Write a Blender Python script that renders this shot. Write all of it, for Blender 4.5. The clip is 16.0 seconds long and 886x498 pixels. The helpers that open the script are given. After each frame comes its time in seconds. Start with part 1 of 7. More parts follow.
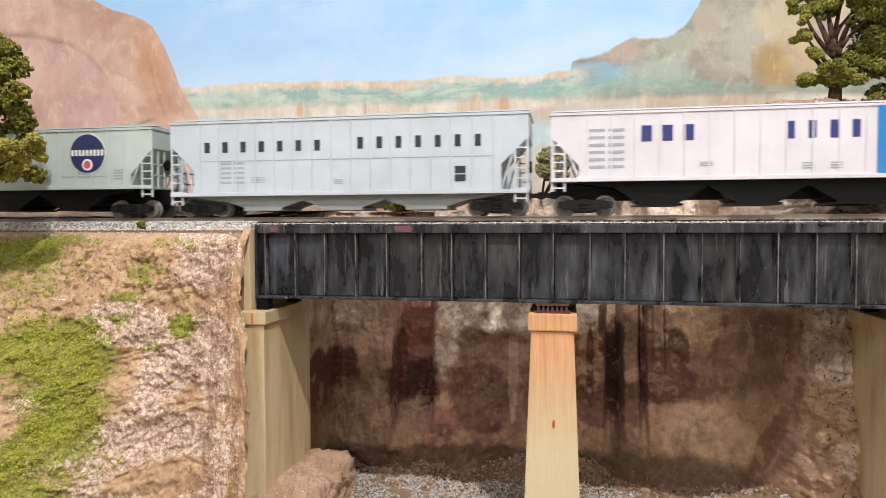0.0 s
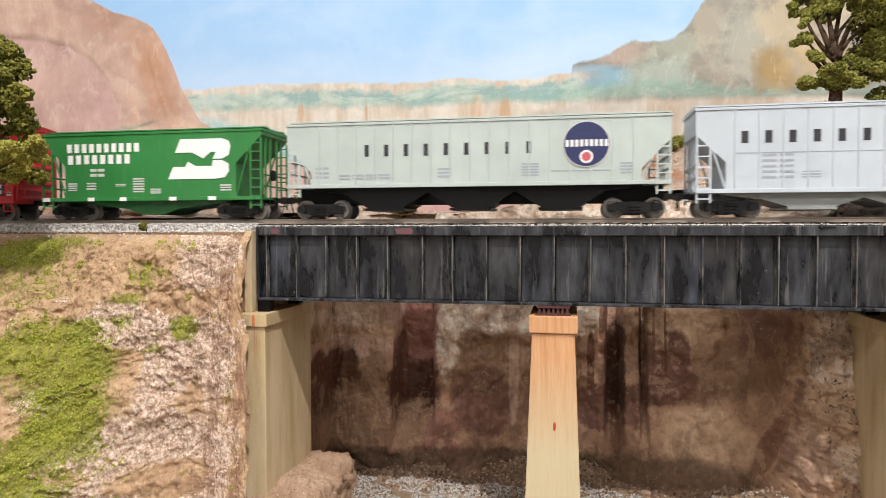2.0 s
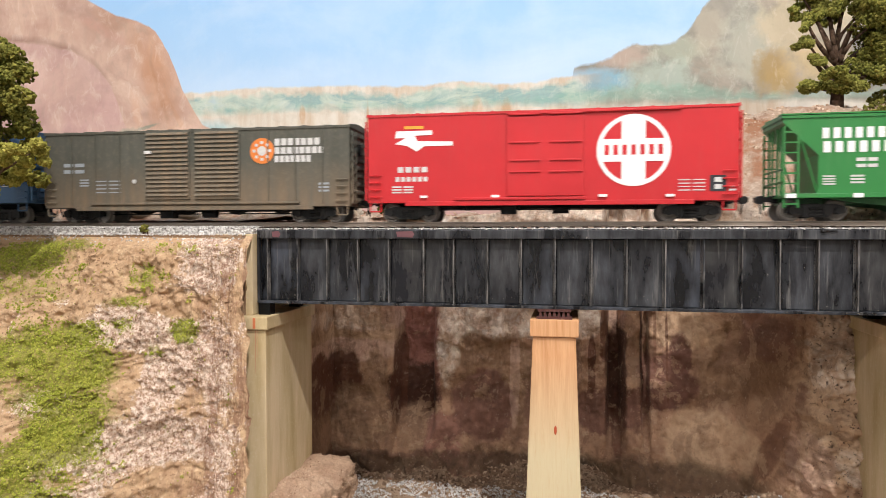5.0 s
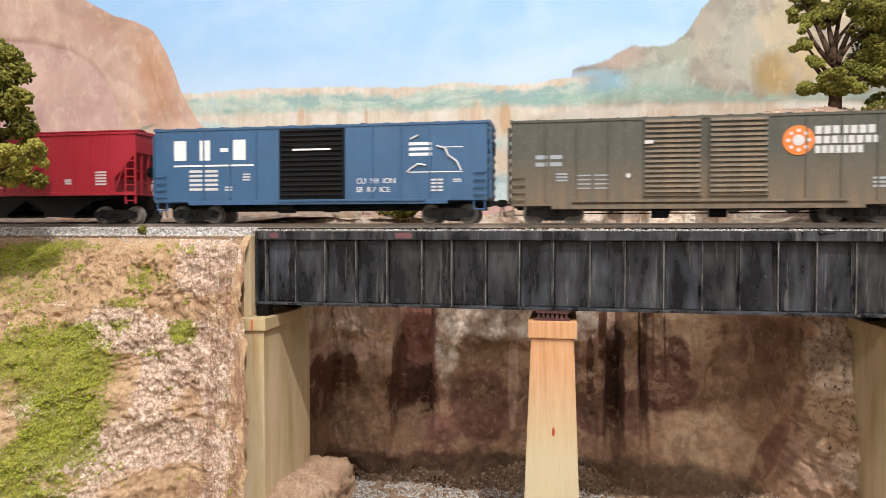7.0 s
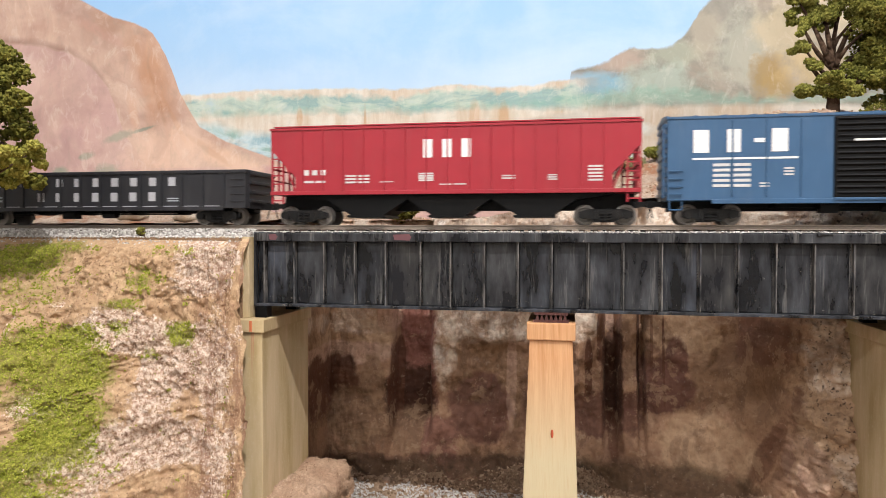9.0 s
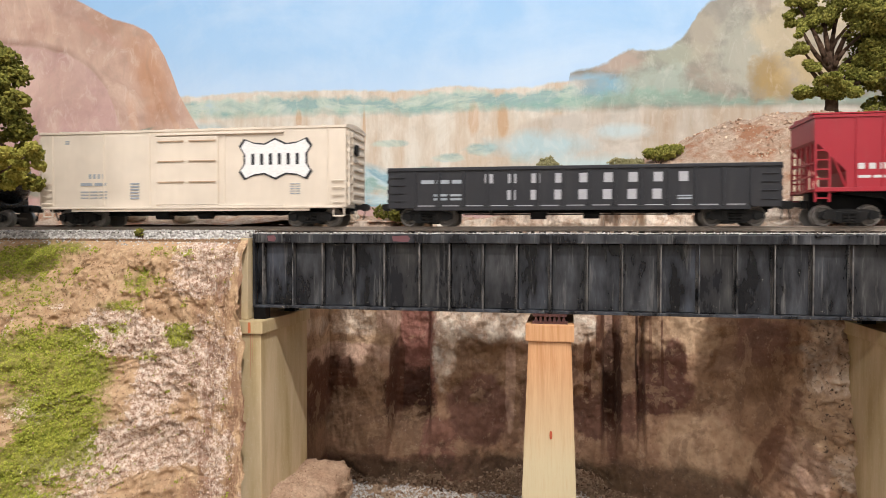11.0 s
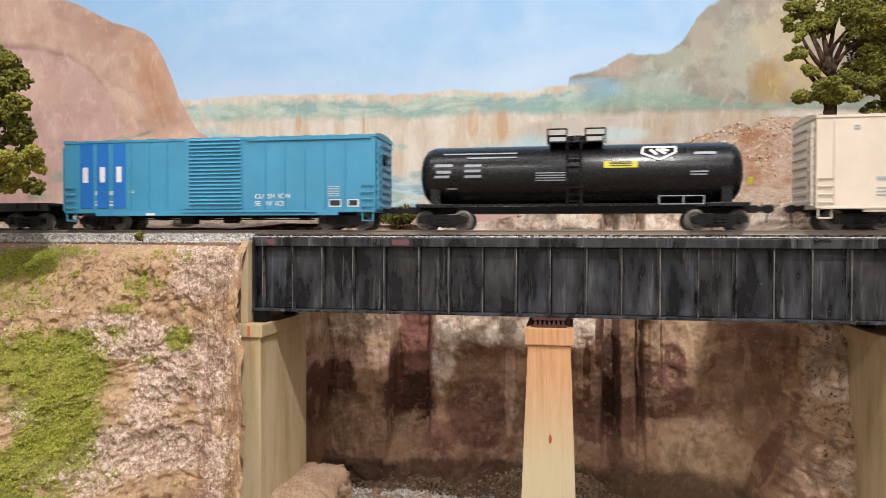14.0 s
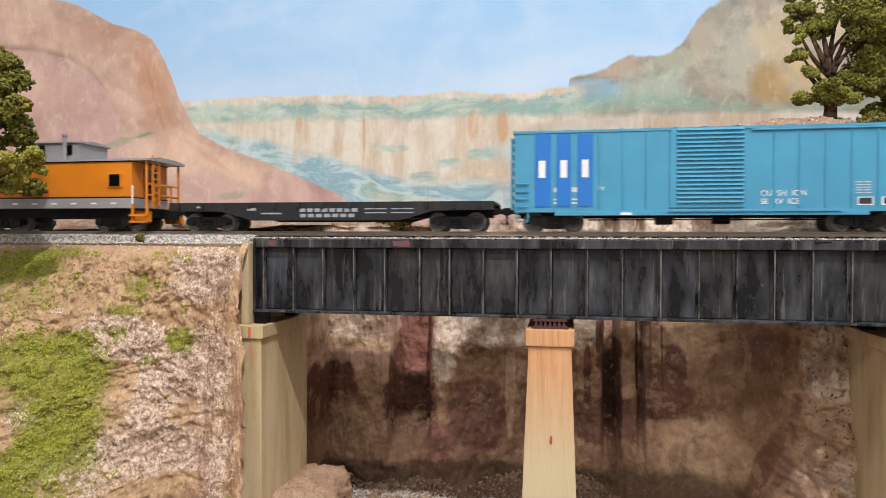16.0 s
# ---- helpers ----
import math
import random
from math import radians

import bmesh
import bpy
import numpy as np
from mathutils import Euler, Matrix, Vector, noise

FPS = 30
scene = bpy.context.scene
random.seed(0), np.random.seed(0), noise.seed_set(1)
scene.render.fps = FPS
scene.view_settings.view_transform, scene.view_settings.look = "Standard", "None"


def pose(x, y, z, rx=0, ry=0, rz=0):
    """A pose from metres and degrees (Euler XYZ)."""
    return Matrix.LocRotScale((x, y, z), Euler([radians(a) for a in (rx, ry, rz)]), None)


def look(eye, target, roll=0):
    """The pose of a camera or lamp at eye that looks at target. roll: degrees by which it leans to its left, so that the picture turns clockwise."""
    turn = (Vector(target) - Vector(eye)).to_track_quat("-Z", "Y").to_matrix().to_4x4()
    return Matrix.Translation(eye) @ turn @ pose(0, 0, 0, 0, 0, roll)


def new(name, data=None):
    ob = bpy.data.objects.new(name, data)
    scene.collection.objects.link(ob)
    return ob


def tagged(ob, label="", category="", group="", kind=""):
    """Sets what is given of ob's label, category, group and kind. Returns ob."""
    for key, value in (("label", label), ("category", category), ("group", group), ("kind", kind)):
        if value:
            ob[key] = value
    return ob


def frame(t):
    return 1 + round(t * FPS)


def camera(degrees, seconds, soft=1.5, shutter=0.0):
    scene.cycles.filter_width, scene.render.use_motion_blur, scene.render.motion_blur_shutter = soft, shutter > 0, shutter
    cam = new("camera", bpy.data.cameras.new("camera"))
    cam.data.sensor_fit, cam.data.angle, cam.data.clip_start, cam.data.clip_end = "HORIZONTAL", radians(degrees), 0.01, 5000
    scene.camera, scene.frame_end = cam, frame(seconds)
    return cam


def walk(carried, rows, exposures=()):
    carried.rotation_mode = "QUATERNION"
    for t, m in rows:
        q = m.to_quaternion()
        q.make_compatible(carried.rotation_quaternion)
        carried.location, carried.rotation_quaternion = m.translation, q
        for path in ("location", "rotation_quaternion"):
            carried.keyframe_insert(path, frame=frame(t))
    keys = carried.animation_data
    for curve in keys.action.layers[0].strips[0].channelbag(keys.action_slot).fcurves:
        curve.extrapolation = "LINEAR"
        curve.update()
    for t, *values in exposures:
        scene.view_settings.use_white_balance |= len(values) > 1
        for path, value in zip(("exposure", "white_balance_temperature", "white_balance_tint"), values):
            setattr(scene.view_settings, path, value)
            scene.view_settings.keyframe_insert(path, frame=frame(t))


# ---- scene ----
cam = camera(66.32, 16.0, soft=0.7, shutter=0.3)


def aim(x, y, z, yaw, pitch, roll):
    return pose(x, y, z, 0, 0, yaw) @ pose(0, 0, 0, 90 + pitch) @ pose(0, 0, 0, 0, 0, roll)


# seconds, yaw, pitch, roll, x, y, z
PATH = [
    (0.0, 10.5101, -1.956, -0.1725, 0.0, -0.3531, -0.0049), (0.5, 10.4819, -1.9087, -0.0992, -0.0003, -0.3532, -0.005),
    (1.0, 10.4914, -1.8956, -0.0903, -0.0004, -0.3536, -0.0047), (1.5, 10.5274, -1.8558, -0.0972, -0.0003, -0.3536, -0.0045),
    (2.0, 10.5445, -1.7604, -0.0991, -0.0002, -0.3537, -0.0049), (2.5, 10.6062, -1.6999, -0.0827, 0.0, -0.3537, -0.005),
    (3.0, 10.6617, -1.6886, -0.0643, -0.0001, -0.3535, -0.0047), (3.5, 10.6735, -1.6117, -0.014, -0.0002, -0.3535, -0.005),
    (4.0, 10.6762, -1.5839, -0.0125, -0.0002, -0.3535, -0.0047), (6.5, 10.5811, -1.3981, -0.0018, 0.0002, -0.3534, -0.0049),
    (7.0, 10.5401, -1.4364, 0.0483, 0.0001, -0.3533, -0.0045), (7.5, 10.5158, -1.362, 0.0694, 0.0001, -0.3534, -0.0049),
    (8.0, 10.5074, -1.3712, 0.0324, 0.0003, -0.3536, -0.0045), (8.5, 10.4314, -1.2832, 0.042, 0.0, -0.3537, -0.0047),
    (9.0, 10.4105, -1.2855, 0.1092, 0.0, -0.3535, -0.0045), (11.5, 10.3336, -1.1355, 0.0979, 0.0003, -0.3534, -0.0046),
    (12.0, 10.2971, -1.1196, 0.1287, 0.0001, -0.3533, -0.0044), (12.5, 10.2626, -1.0197, 0.1268, 0.0, -0.3537, -0.0048),
    (13.0, 10.2721, -0.9781, 0.1188, 0.0001, -0.3538, -0.0046), (13.5, 10.2878, -0.9189, 0.1297, 0.0002, -0.3539, -0.0046),
    (14.0, 10.2912, -0.8618, 0.1499, 0.0002, -0.3539, -0.0045), (14.5, 10.2845, -0.8483, 0.1652, 0.0, -0.3538, -0.0043),
    (15.0, 10.2826, -0.8138, 0.1429, 0.0, -0.3538, -0.0043), (15.5, 10.2669, -0.7784, 0.1729, -0.0002, -0.354, -0.0043),
    (16.0, 10.2817, -0.7505, 0.179, -0.0002, -0.3541, -0.0045),
]
walk(cam, [(t, aim(x, y, z, yaw, pitch, roll)) for t, yaw, pitch, roll, x, y, z in PATH],
     [(0.0, 0.22), (4.0, 0.26), (9.0, 0.28), (11.5, 0.1), (16.0, 0.05)])

# ---- light: one spotlight on the ceiling at the viewer's right, four added ceiling panels as room fill ----
world = bpy.data.worlds.new("room_air")
scene.world = world
world.use_nodes = True
world.node_tree.nodes["Background"].inputs[0].default_value = (0.9, 0.95, 1.0, 1)
world.node_tree.nodes["Background"].inputs[1].default_value = 0.02
KEY_AT = Vector((0.392, -0.995, 1.326))
KEY_TO = Vector((-0.05, 0.05, -0.03))


def area_lamp(name, at, to, sx, sy, watts, color, disk=False):
    data = bpy.data.lights.new(name, "AREA")
    data.shape = "DISK" if disk else "RECTANGLE"
    data.size, data.energy, data.color = sx, watts, color
    if not disk:
        data.size_y = sy
    ob = new(name, data)
    ob.matrix_world = look(at, to)
    return ob


area_lamp("spot_bulb", KEY_AT, KEY_TO, 0.05, 0.05, 23.0, (1.0, 0.975, 0.955), True)
# Assumed fill lamps, added to lift the canyon, bank and backdrop.
FILL_PANELS = [(-0.8, -0.55, 5.0), (0.9, -0.55, 4.2), (-0.8, -2.1, 21.0), (0.9, -2.1, 14.5)]
for px, py, watts in FILL_PANELS:
    area_lamp("fill_tube", (px, py, 1.325), (px, py, 0), 1.1, 0.28, watts, (0.98, 0.97, 1.0))


# ---- materials ----
def lin(h):
    v = [int(h[i:i + 2], 16) / 255 for i in (0, 2, 4)]
    return tuple(c / 12.92 if c < 0.04045 else ((c + 0.055) / 1.055) ** 2.4 for c in v) + (1.0,)


class Nodes:
    def __init__(self, name):
        self.m = bpy.data.materials.new(name)
        self.m.use_nodes = True
        self.t = self.m.node_tree
        self.b = self.t.nodes["Principled BSDF"]
        self.co = self.add("ShaderNodeTexCoord").outputs["Object"]
        self.kept = {}

    def add(self, kind):
        return self.t.nodes.new(kind)

    def link(self, a, b):
        self.t.links.new(a, b)

    def stretch(self, sx, sy, sz):
        n = self.add("ShaderNodeMapping")
        n.inputs["Scale"].default_value = (sx, sy, sz)
        self.link(self.co, n.inputs["Vector"])
        return n.outputs[0]

    def noise(self, scale, detail=6, rough=0.6, co=None, distort=0.0):
        key = (scale, detail, rough, distort)
        if co is None and key in self.kept:
            return self.kept[key]
        n = self.add("ShaderNodeTexNoise")
        n.inputs["Scale"].default_value, n.inputs["Detail"].default_value = scale, detail
        n.inputs["Roughness"].default_value, n.inputs["Distortion"].default_value = rough, distort
        self.link(co or self.co, n.inputs["Vector"])
        if co is None:
            self.kept[key] = n.outputs["Fac"]
        return n.outputs["Fac"]

    def ramp(self, fac, stops):
        n = self.add("ShaderNodeValToRGB")
        e = n.color_ramp.elements
        while len(e) < len(stops):
            e.new(0.5)
        for el, (p, c) in zip(e, stops):
            el.position, el.color = p, c if len(c) == 4 else (*c, 1)
        self.link(fac, n.inputs[0])
        return n.outputs[0]

    def mask(self, fac, lo, hi):
        n = self.add("ShaderNodeMapRange")
        n.inputs["From Min"].default_value, n.inputs["From Max"].default_value = lo, hi
        self.link(fac, n.inputs["Value"])
        return n.outputs[0]

    def mix(self, fac, a, b, mode="MIX"):
        n = self.add("ShaderNodeMix")
        n.data_type, n.blend_type = "RGBA", mode
        if isinstance(fac, float):
            n.inputs[0].default_value = fac
        else:
            self.link(fac, n.inputs[0])
        for s, v in ((n.inputs[6], a), (n.inputs[7], b)):
            if isinstance(v, tuple):
                s.default_value = v
            else:
                self.link(v, s)
        return n.outputs[2]

    def axis(self, i):
        if "xyz" not in self.kept:
            self.kept["xyz"] = self.add("ShaderNodeSeparateXYZ")
            self.link(self.co, self.kept["xyz"].inputs[0])
        return self.kept["xyz"].outputs[i]

    def times(self, a, b, op="MULTIPLY"):
        n = self.add("ShaderNodeMath")
        n.operation = op
        for s, v in ((n.inputs[0], a), (n.inputs[1], b)):
            if isinstance(v, (int, float)):
                s.default_value = v
            else:
                self.link(v, s)
        return n.outputs[0]

    def spot(self, cx, cz, rx, rz, rag=0.5, scale=60, tilt=0.0, edge=0.25, square=False):
        """A soft ragged patch in x and z, round or with squared corners."""
        c, k = math.cos(tilt), math.sin(tilt)
        dx, dz = self.times(self.axis(0), cx, "SUBTRACT"), self.times(self.axis(2), cz, "SUBTRACT")
        u = self.times(self.times(dx, c / rx), self.times(dz, k / rx), "ADD")
        v = self.times(self.times(dz, c / rz), self.times(dx, k / rz), "SUBTRACT")
        u, v = self.times(u, u), self.times(v, v)
        if square:
            u, v = self.times(u, u), self.times(v, v)
        r = self.times(self.times(u, v, "ADD"), 0.25 if square else 0.5, "POWER")
        r = self.times(r, self.times(self.times(self.noise(scale, 6, 0.65), 0.5, "SUBTRACT"), 2.0 * rag), "ADD")
        return self.mask(r, 1 + edge, 1 - edge)

    def below(self, points, amp, scale, soft, x0=-1.3, x1=1.1):
        """One under an uneven line through a few points in x and z."""
        pos = self.mask(self.axis(0), x0, x1)
        line = self.ramp(pos, [((x - x0) / (x1 - x0), (z / 0.5,) * 3) for x, z in points])
        h = self.times(self.times(line, 0.5), self.times(self.times(self.noise(scale, 6, 0.6), 0.5, "SUBTRACT"), 2 * amp), "ADD")
        return self.mask(self.times(h, self.axis(2), "SUBTRACT"), -soft, soft)

    def tones(self, cols, scale, co=None, distort=0.8):
        f = self.noise(scale, 7, 0.62, co=co, distort=distort)
        k = len(cols)
        return self.ramp(f, [(0.32 + 0.36 * i / (k - 1), lin(c)) for i, c in enumerate(cols)])

    def done(self, color, rough=0.8, metal=0.0, bump=None, dist=0.0005, strength=0.6, spec=0.4):
        if isinstance(color, tuple):
            self.b.inputs["Base Color"].default_value = color
        else:
            self.link(color, self.b.inputs["Base Color"])
        if isinstance(rough, float):
            self.b.inputs["Roughness"].default_value = rough
        else:
            self.link(rough, self.b.inputs["Roughness"])
        self.b.inputs["Metallic"].default_value = metal
        self.b.inputs["Specular IOR Level"].default_value = spec
        if bump is not None:
            n = self.add("ShaderNodeBump")
            n.inputs["Distance"].default_value, n.inputs["Strength"].default_value = dist, strength
            self.link(bump, n.inputs["Height"])
            self.link(n.outputs[0], self.b.inputs["Normal"])
        return self.m


def plastic(name, hexa, dust="a08c78", amount=0.12, rough=0.42, seed=0.0, spec=0.4):
    """Painted styrene: slightly uneven paint, faint dust and streaks."""
    n = Nodes(name)
    base = lin(hexa)
    fine = n.noise(900 + seed, 4)
    streak = n.noise(60, 5, co=n.stretch(4, 4, 0.6))
    low = n.noise(35 + seed, 3)
    dark = tuple(c * 0.82 for c in base[:3]) + (1,)
    col = n.mix(n.mask(low, 0.3, 0.75), base, dark)
    col = n.mix(n.times(n.mask(streak, 0.5, 0.8), amount), col, lin(dust))
    r = n.mask(fine, -1.0, 2.0)
    return n.done(col, n.times(r, rough * 2), bump=fine, dist=0.00008, strength=0.25, spec=spec)


def flat(name, hexa, rough=0.6):
    n = Nodes(name)
    base = lin(hexa)
    wear = n.noise(1500, 5)
    col = n.mix(n.mask(wear, 0.42, 0.8), base, tuple(c * 0.7 + 0.02 for c in base[:3]) + (1,))
    return n.done(col, rough)


def soil(name, a, b, c, s1=160, s2=900, dist=0.0012, blot=25, lo=0.42, hi=0.6):
    n = Nodes(name)
    big = n.noise(blot, 6, 0.65)
    mid = n.noise(s1, 8, 0.7)
    fine = n.noise(s2, 6, 0.75)
    col = n.mix(n.mask(mid, 0.35, 0.65), lin(a), lin(b))
    col = n.mix(n.mask(big, lo, hi), col, lin(c))
    col = n.mix(n.times(n.mask(fine, 0.45, 0.75), 0.55), col, tuple(x * 0.45 for x in lin(a)[:3]) + (1,))
    return n.done(col, 0.95, bump=n.times(fine, mid, "ADD"), dist=dist, strength=0.9, spec=0.15)


# patches of green foam on the bank: x, z, half width, half height, how thick
MOSS = [(-0.285, -0.018, 0.022, 0.009, 1.0), (-0.265, -0.012, 0.016, 0.004, 0.7), (-0.275, -0.033, 0.026, 0.012, 0.5), (-0.242, -0.056, 0.014, 0.007, 1.0),
        (-0.238, -0.072, 0.017, 0.016, 1.0), (-0.233, -0.090, 0.014, 0.014, 1.0), (-0.236, -0.106, 0.018, 0.012, 1.0), (-0.262, -0.063, 0.016, 0.014, 0.85),
        (-0.242, -0.122, 0.022, 0.012, 0.8), (-0.216, -0.028, 0.010, 0.006, 0.6), (-0.2224, -0.0408, 0.010, 0.0034, 0.65), (-0.221, -0.0517, 0.006, 0.0045, 0.6),
        (-0.1931, -0.0563, 0.0066, 0.0062, 1.0), (-0.205, -0.0643, 0.005, 0.004, 0.55), (-0.200, -0.013, 0.012, 0.004, 0.45)]
# bare plaster rock on the bank, and earth that lies over it
BARE = [(-0.186, -0.022, 0.020, 0.015, 0.9), (-0.212, -0.054, 0.026, 0.013, 1.0), (-0.198, -0.076, 0.017, 0.020, 0.95), (-0.203, -0.108, 0.033, 0.017, 1.0),
        (-0.177, -0.070, 0.014, 0.030, 0.7), (-0.176, -0.120, 0.014, 0.030, 0.75), (-0.244, -0.087, 0.012, 0.006, 0.8), (-0.215, -0.130, 0.03, 0.012, 0.7)]
EARTHY = [(-0.230, -0.022, 0.034, 0.014, 0.9), (-0.198, -0.043, 0.013, 0.007, 0.8), (-0.218, -0.080, 0.009, 0.014, 0.85), (-0.193, -0.126, 0.018, 0.009, 0.8), (-0.187, -0.090, 0.006, 0.010, 0.5)]


def bank_mat():
    """Plaster rock with earth and patches of green ground foam."""
    n = Nodes("bank_scenery")
    mid = n.noise(150, 8, 0.75)
    fine = n.noise(1300, 6, 0.8)
    pit = n.noise(520, 7, 0.72)
    x = n.axis(0)
    groove = n.noise(230, 6, 0.72, co=n.stretch(1.0, 1.0, 0.12))
    earth = n.mix(n.mask(mid, 0.35, 0.65), lin("b08d6c"), lin("d2b28e"))
    earth = n.mix(n.times(n.mask(pit, 0.56, 0.66), 0.5), earth, lin("e2ccae"))
    rock = n.ramp(pit, [(0.35, lin("876754")), (0.44, lin("ba9a86")), (0.53, lin("dec8b4")), (0.66, lin("f2e4d6"))])
    bare = n.times(n.mask(n.noise(34, 9, 0.72, distort=0.6), 0.52, 0.60), 0.5)
    for bx, bz, rx, rz, k in BARE:
        bare = n.times(bare, n.times(n.spot(bx, bz, rx, rz, 1.1, 48, 0.0, 0.45), k), "MAXIMUM")
    for bx, bz, rx, rz, k in EARTHY:
        bare = n.times(bare, n.times(1.0, n.times(n.spot(bx, bz, rx, rz, 1.0, 48, 0.0, 0.45), k), "SUBTRACT"))
    f = n.times(bare, n.times(n.times(n.noise(260, 7, 0.75), 0.5, "SUBTRACT"), 1.5), "ADD")
    col = n.mix(n.mask(f, 0.36, 0.56), earth, rock)
    cliff = n.mask(x, -0.200, -0.178)
    col = n.mix(n.times(n.times(n.mask(groove, 0.46, 0.56), 0.7), cliff), col, lin("8a6653"))
    moss = n.mix(n.mask(pit, 0.38, 0.62), lin("5e661e"), lin("96943e"))
    thin = n.times(n.times(n.noise(300, 7, 0.78), 0.5, "SUBTRACT"), 1.6)
    for mx, mz, rx, rz, k in MOSS:
        g = n.times(n.times(n.spot(mx, mz, rx, rz, 1.0, 55, 0.0, 0.55), k), thin, "ADD")
        col = n.mix(n.times(n.mask(g, 0.35, 0.75), 0.85), col, moss)
    col = n.mix(n.times(n.mask(fine, 0.55, 0.72), 0.35), col, lin("6a4e3a"))
    return n.done(col, 0.95, bump=n.times(n.times(fine, 0.5), n.times(pit, 1.3), "ADD"), dist=0.0014, strength=0.8, spec=0.12)


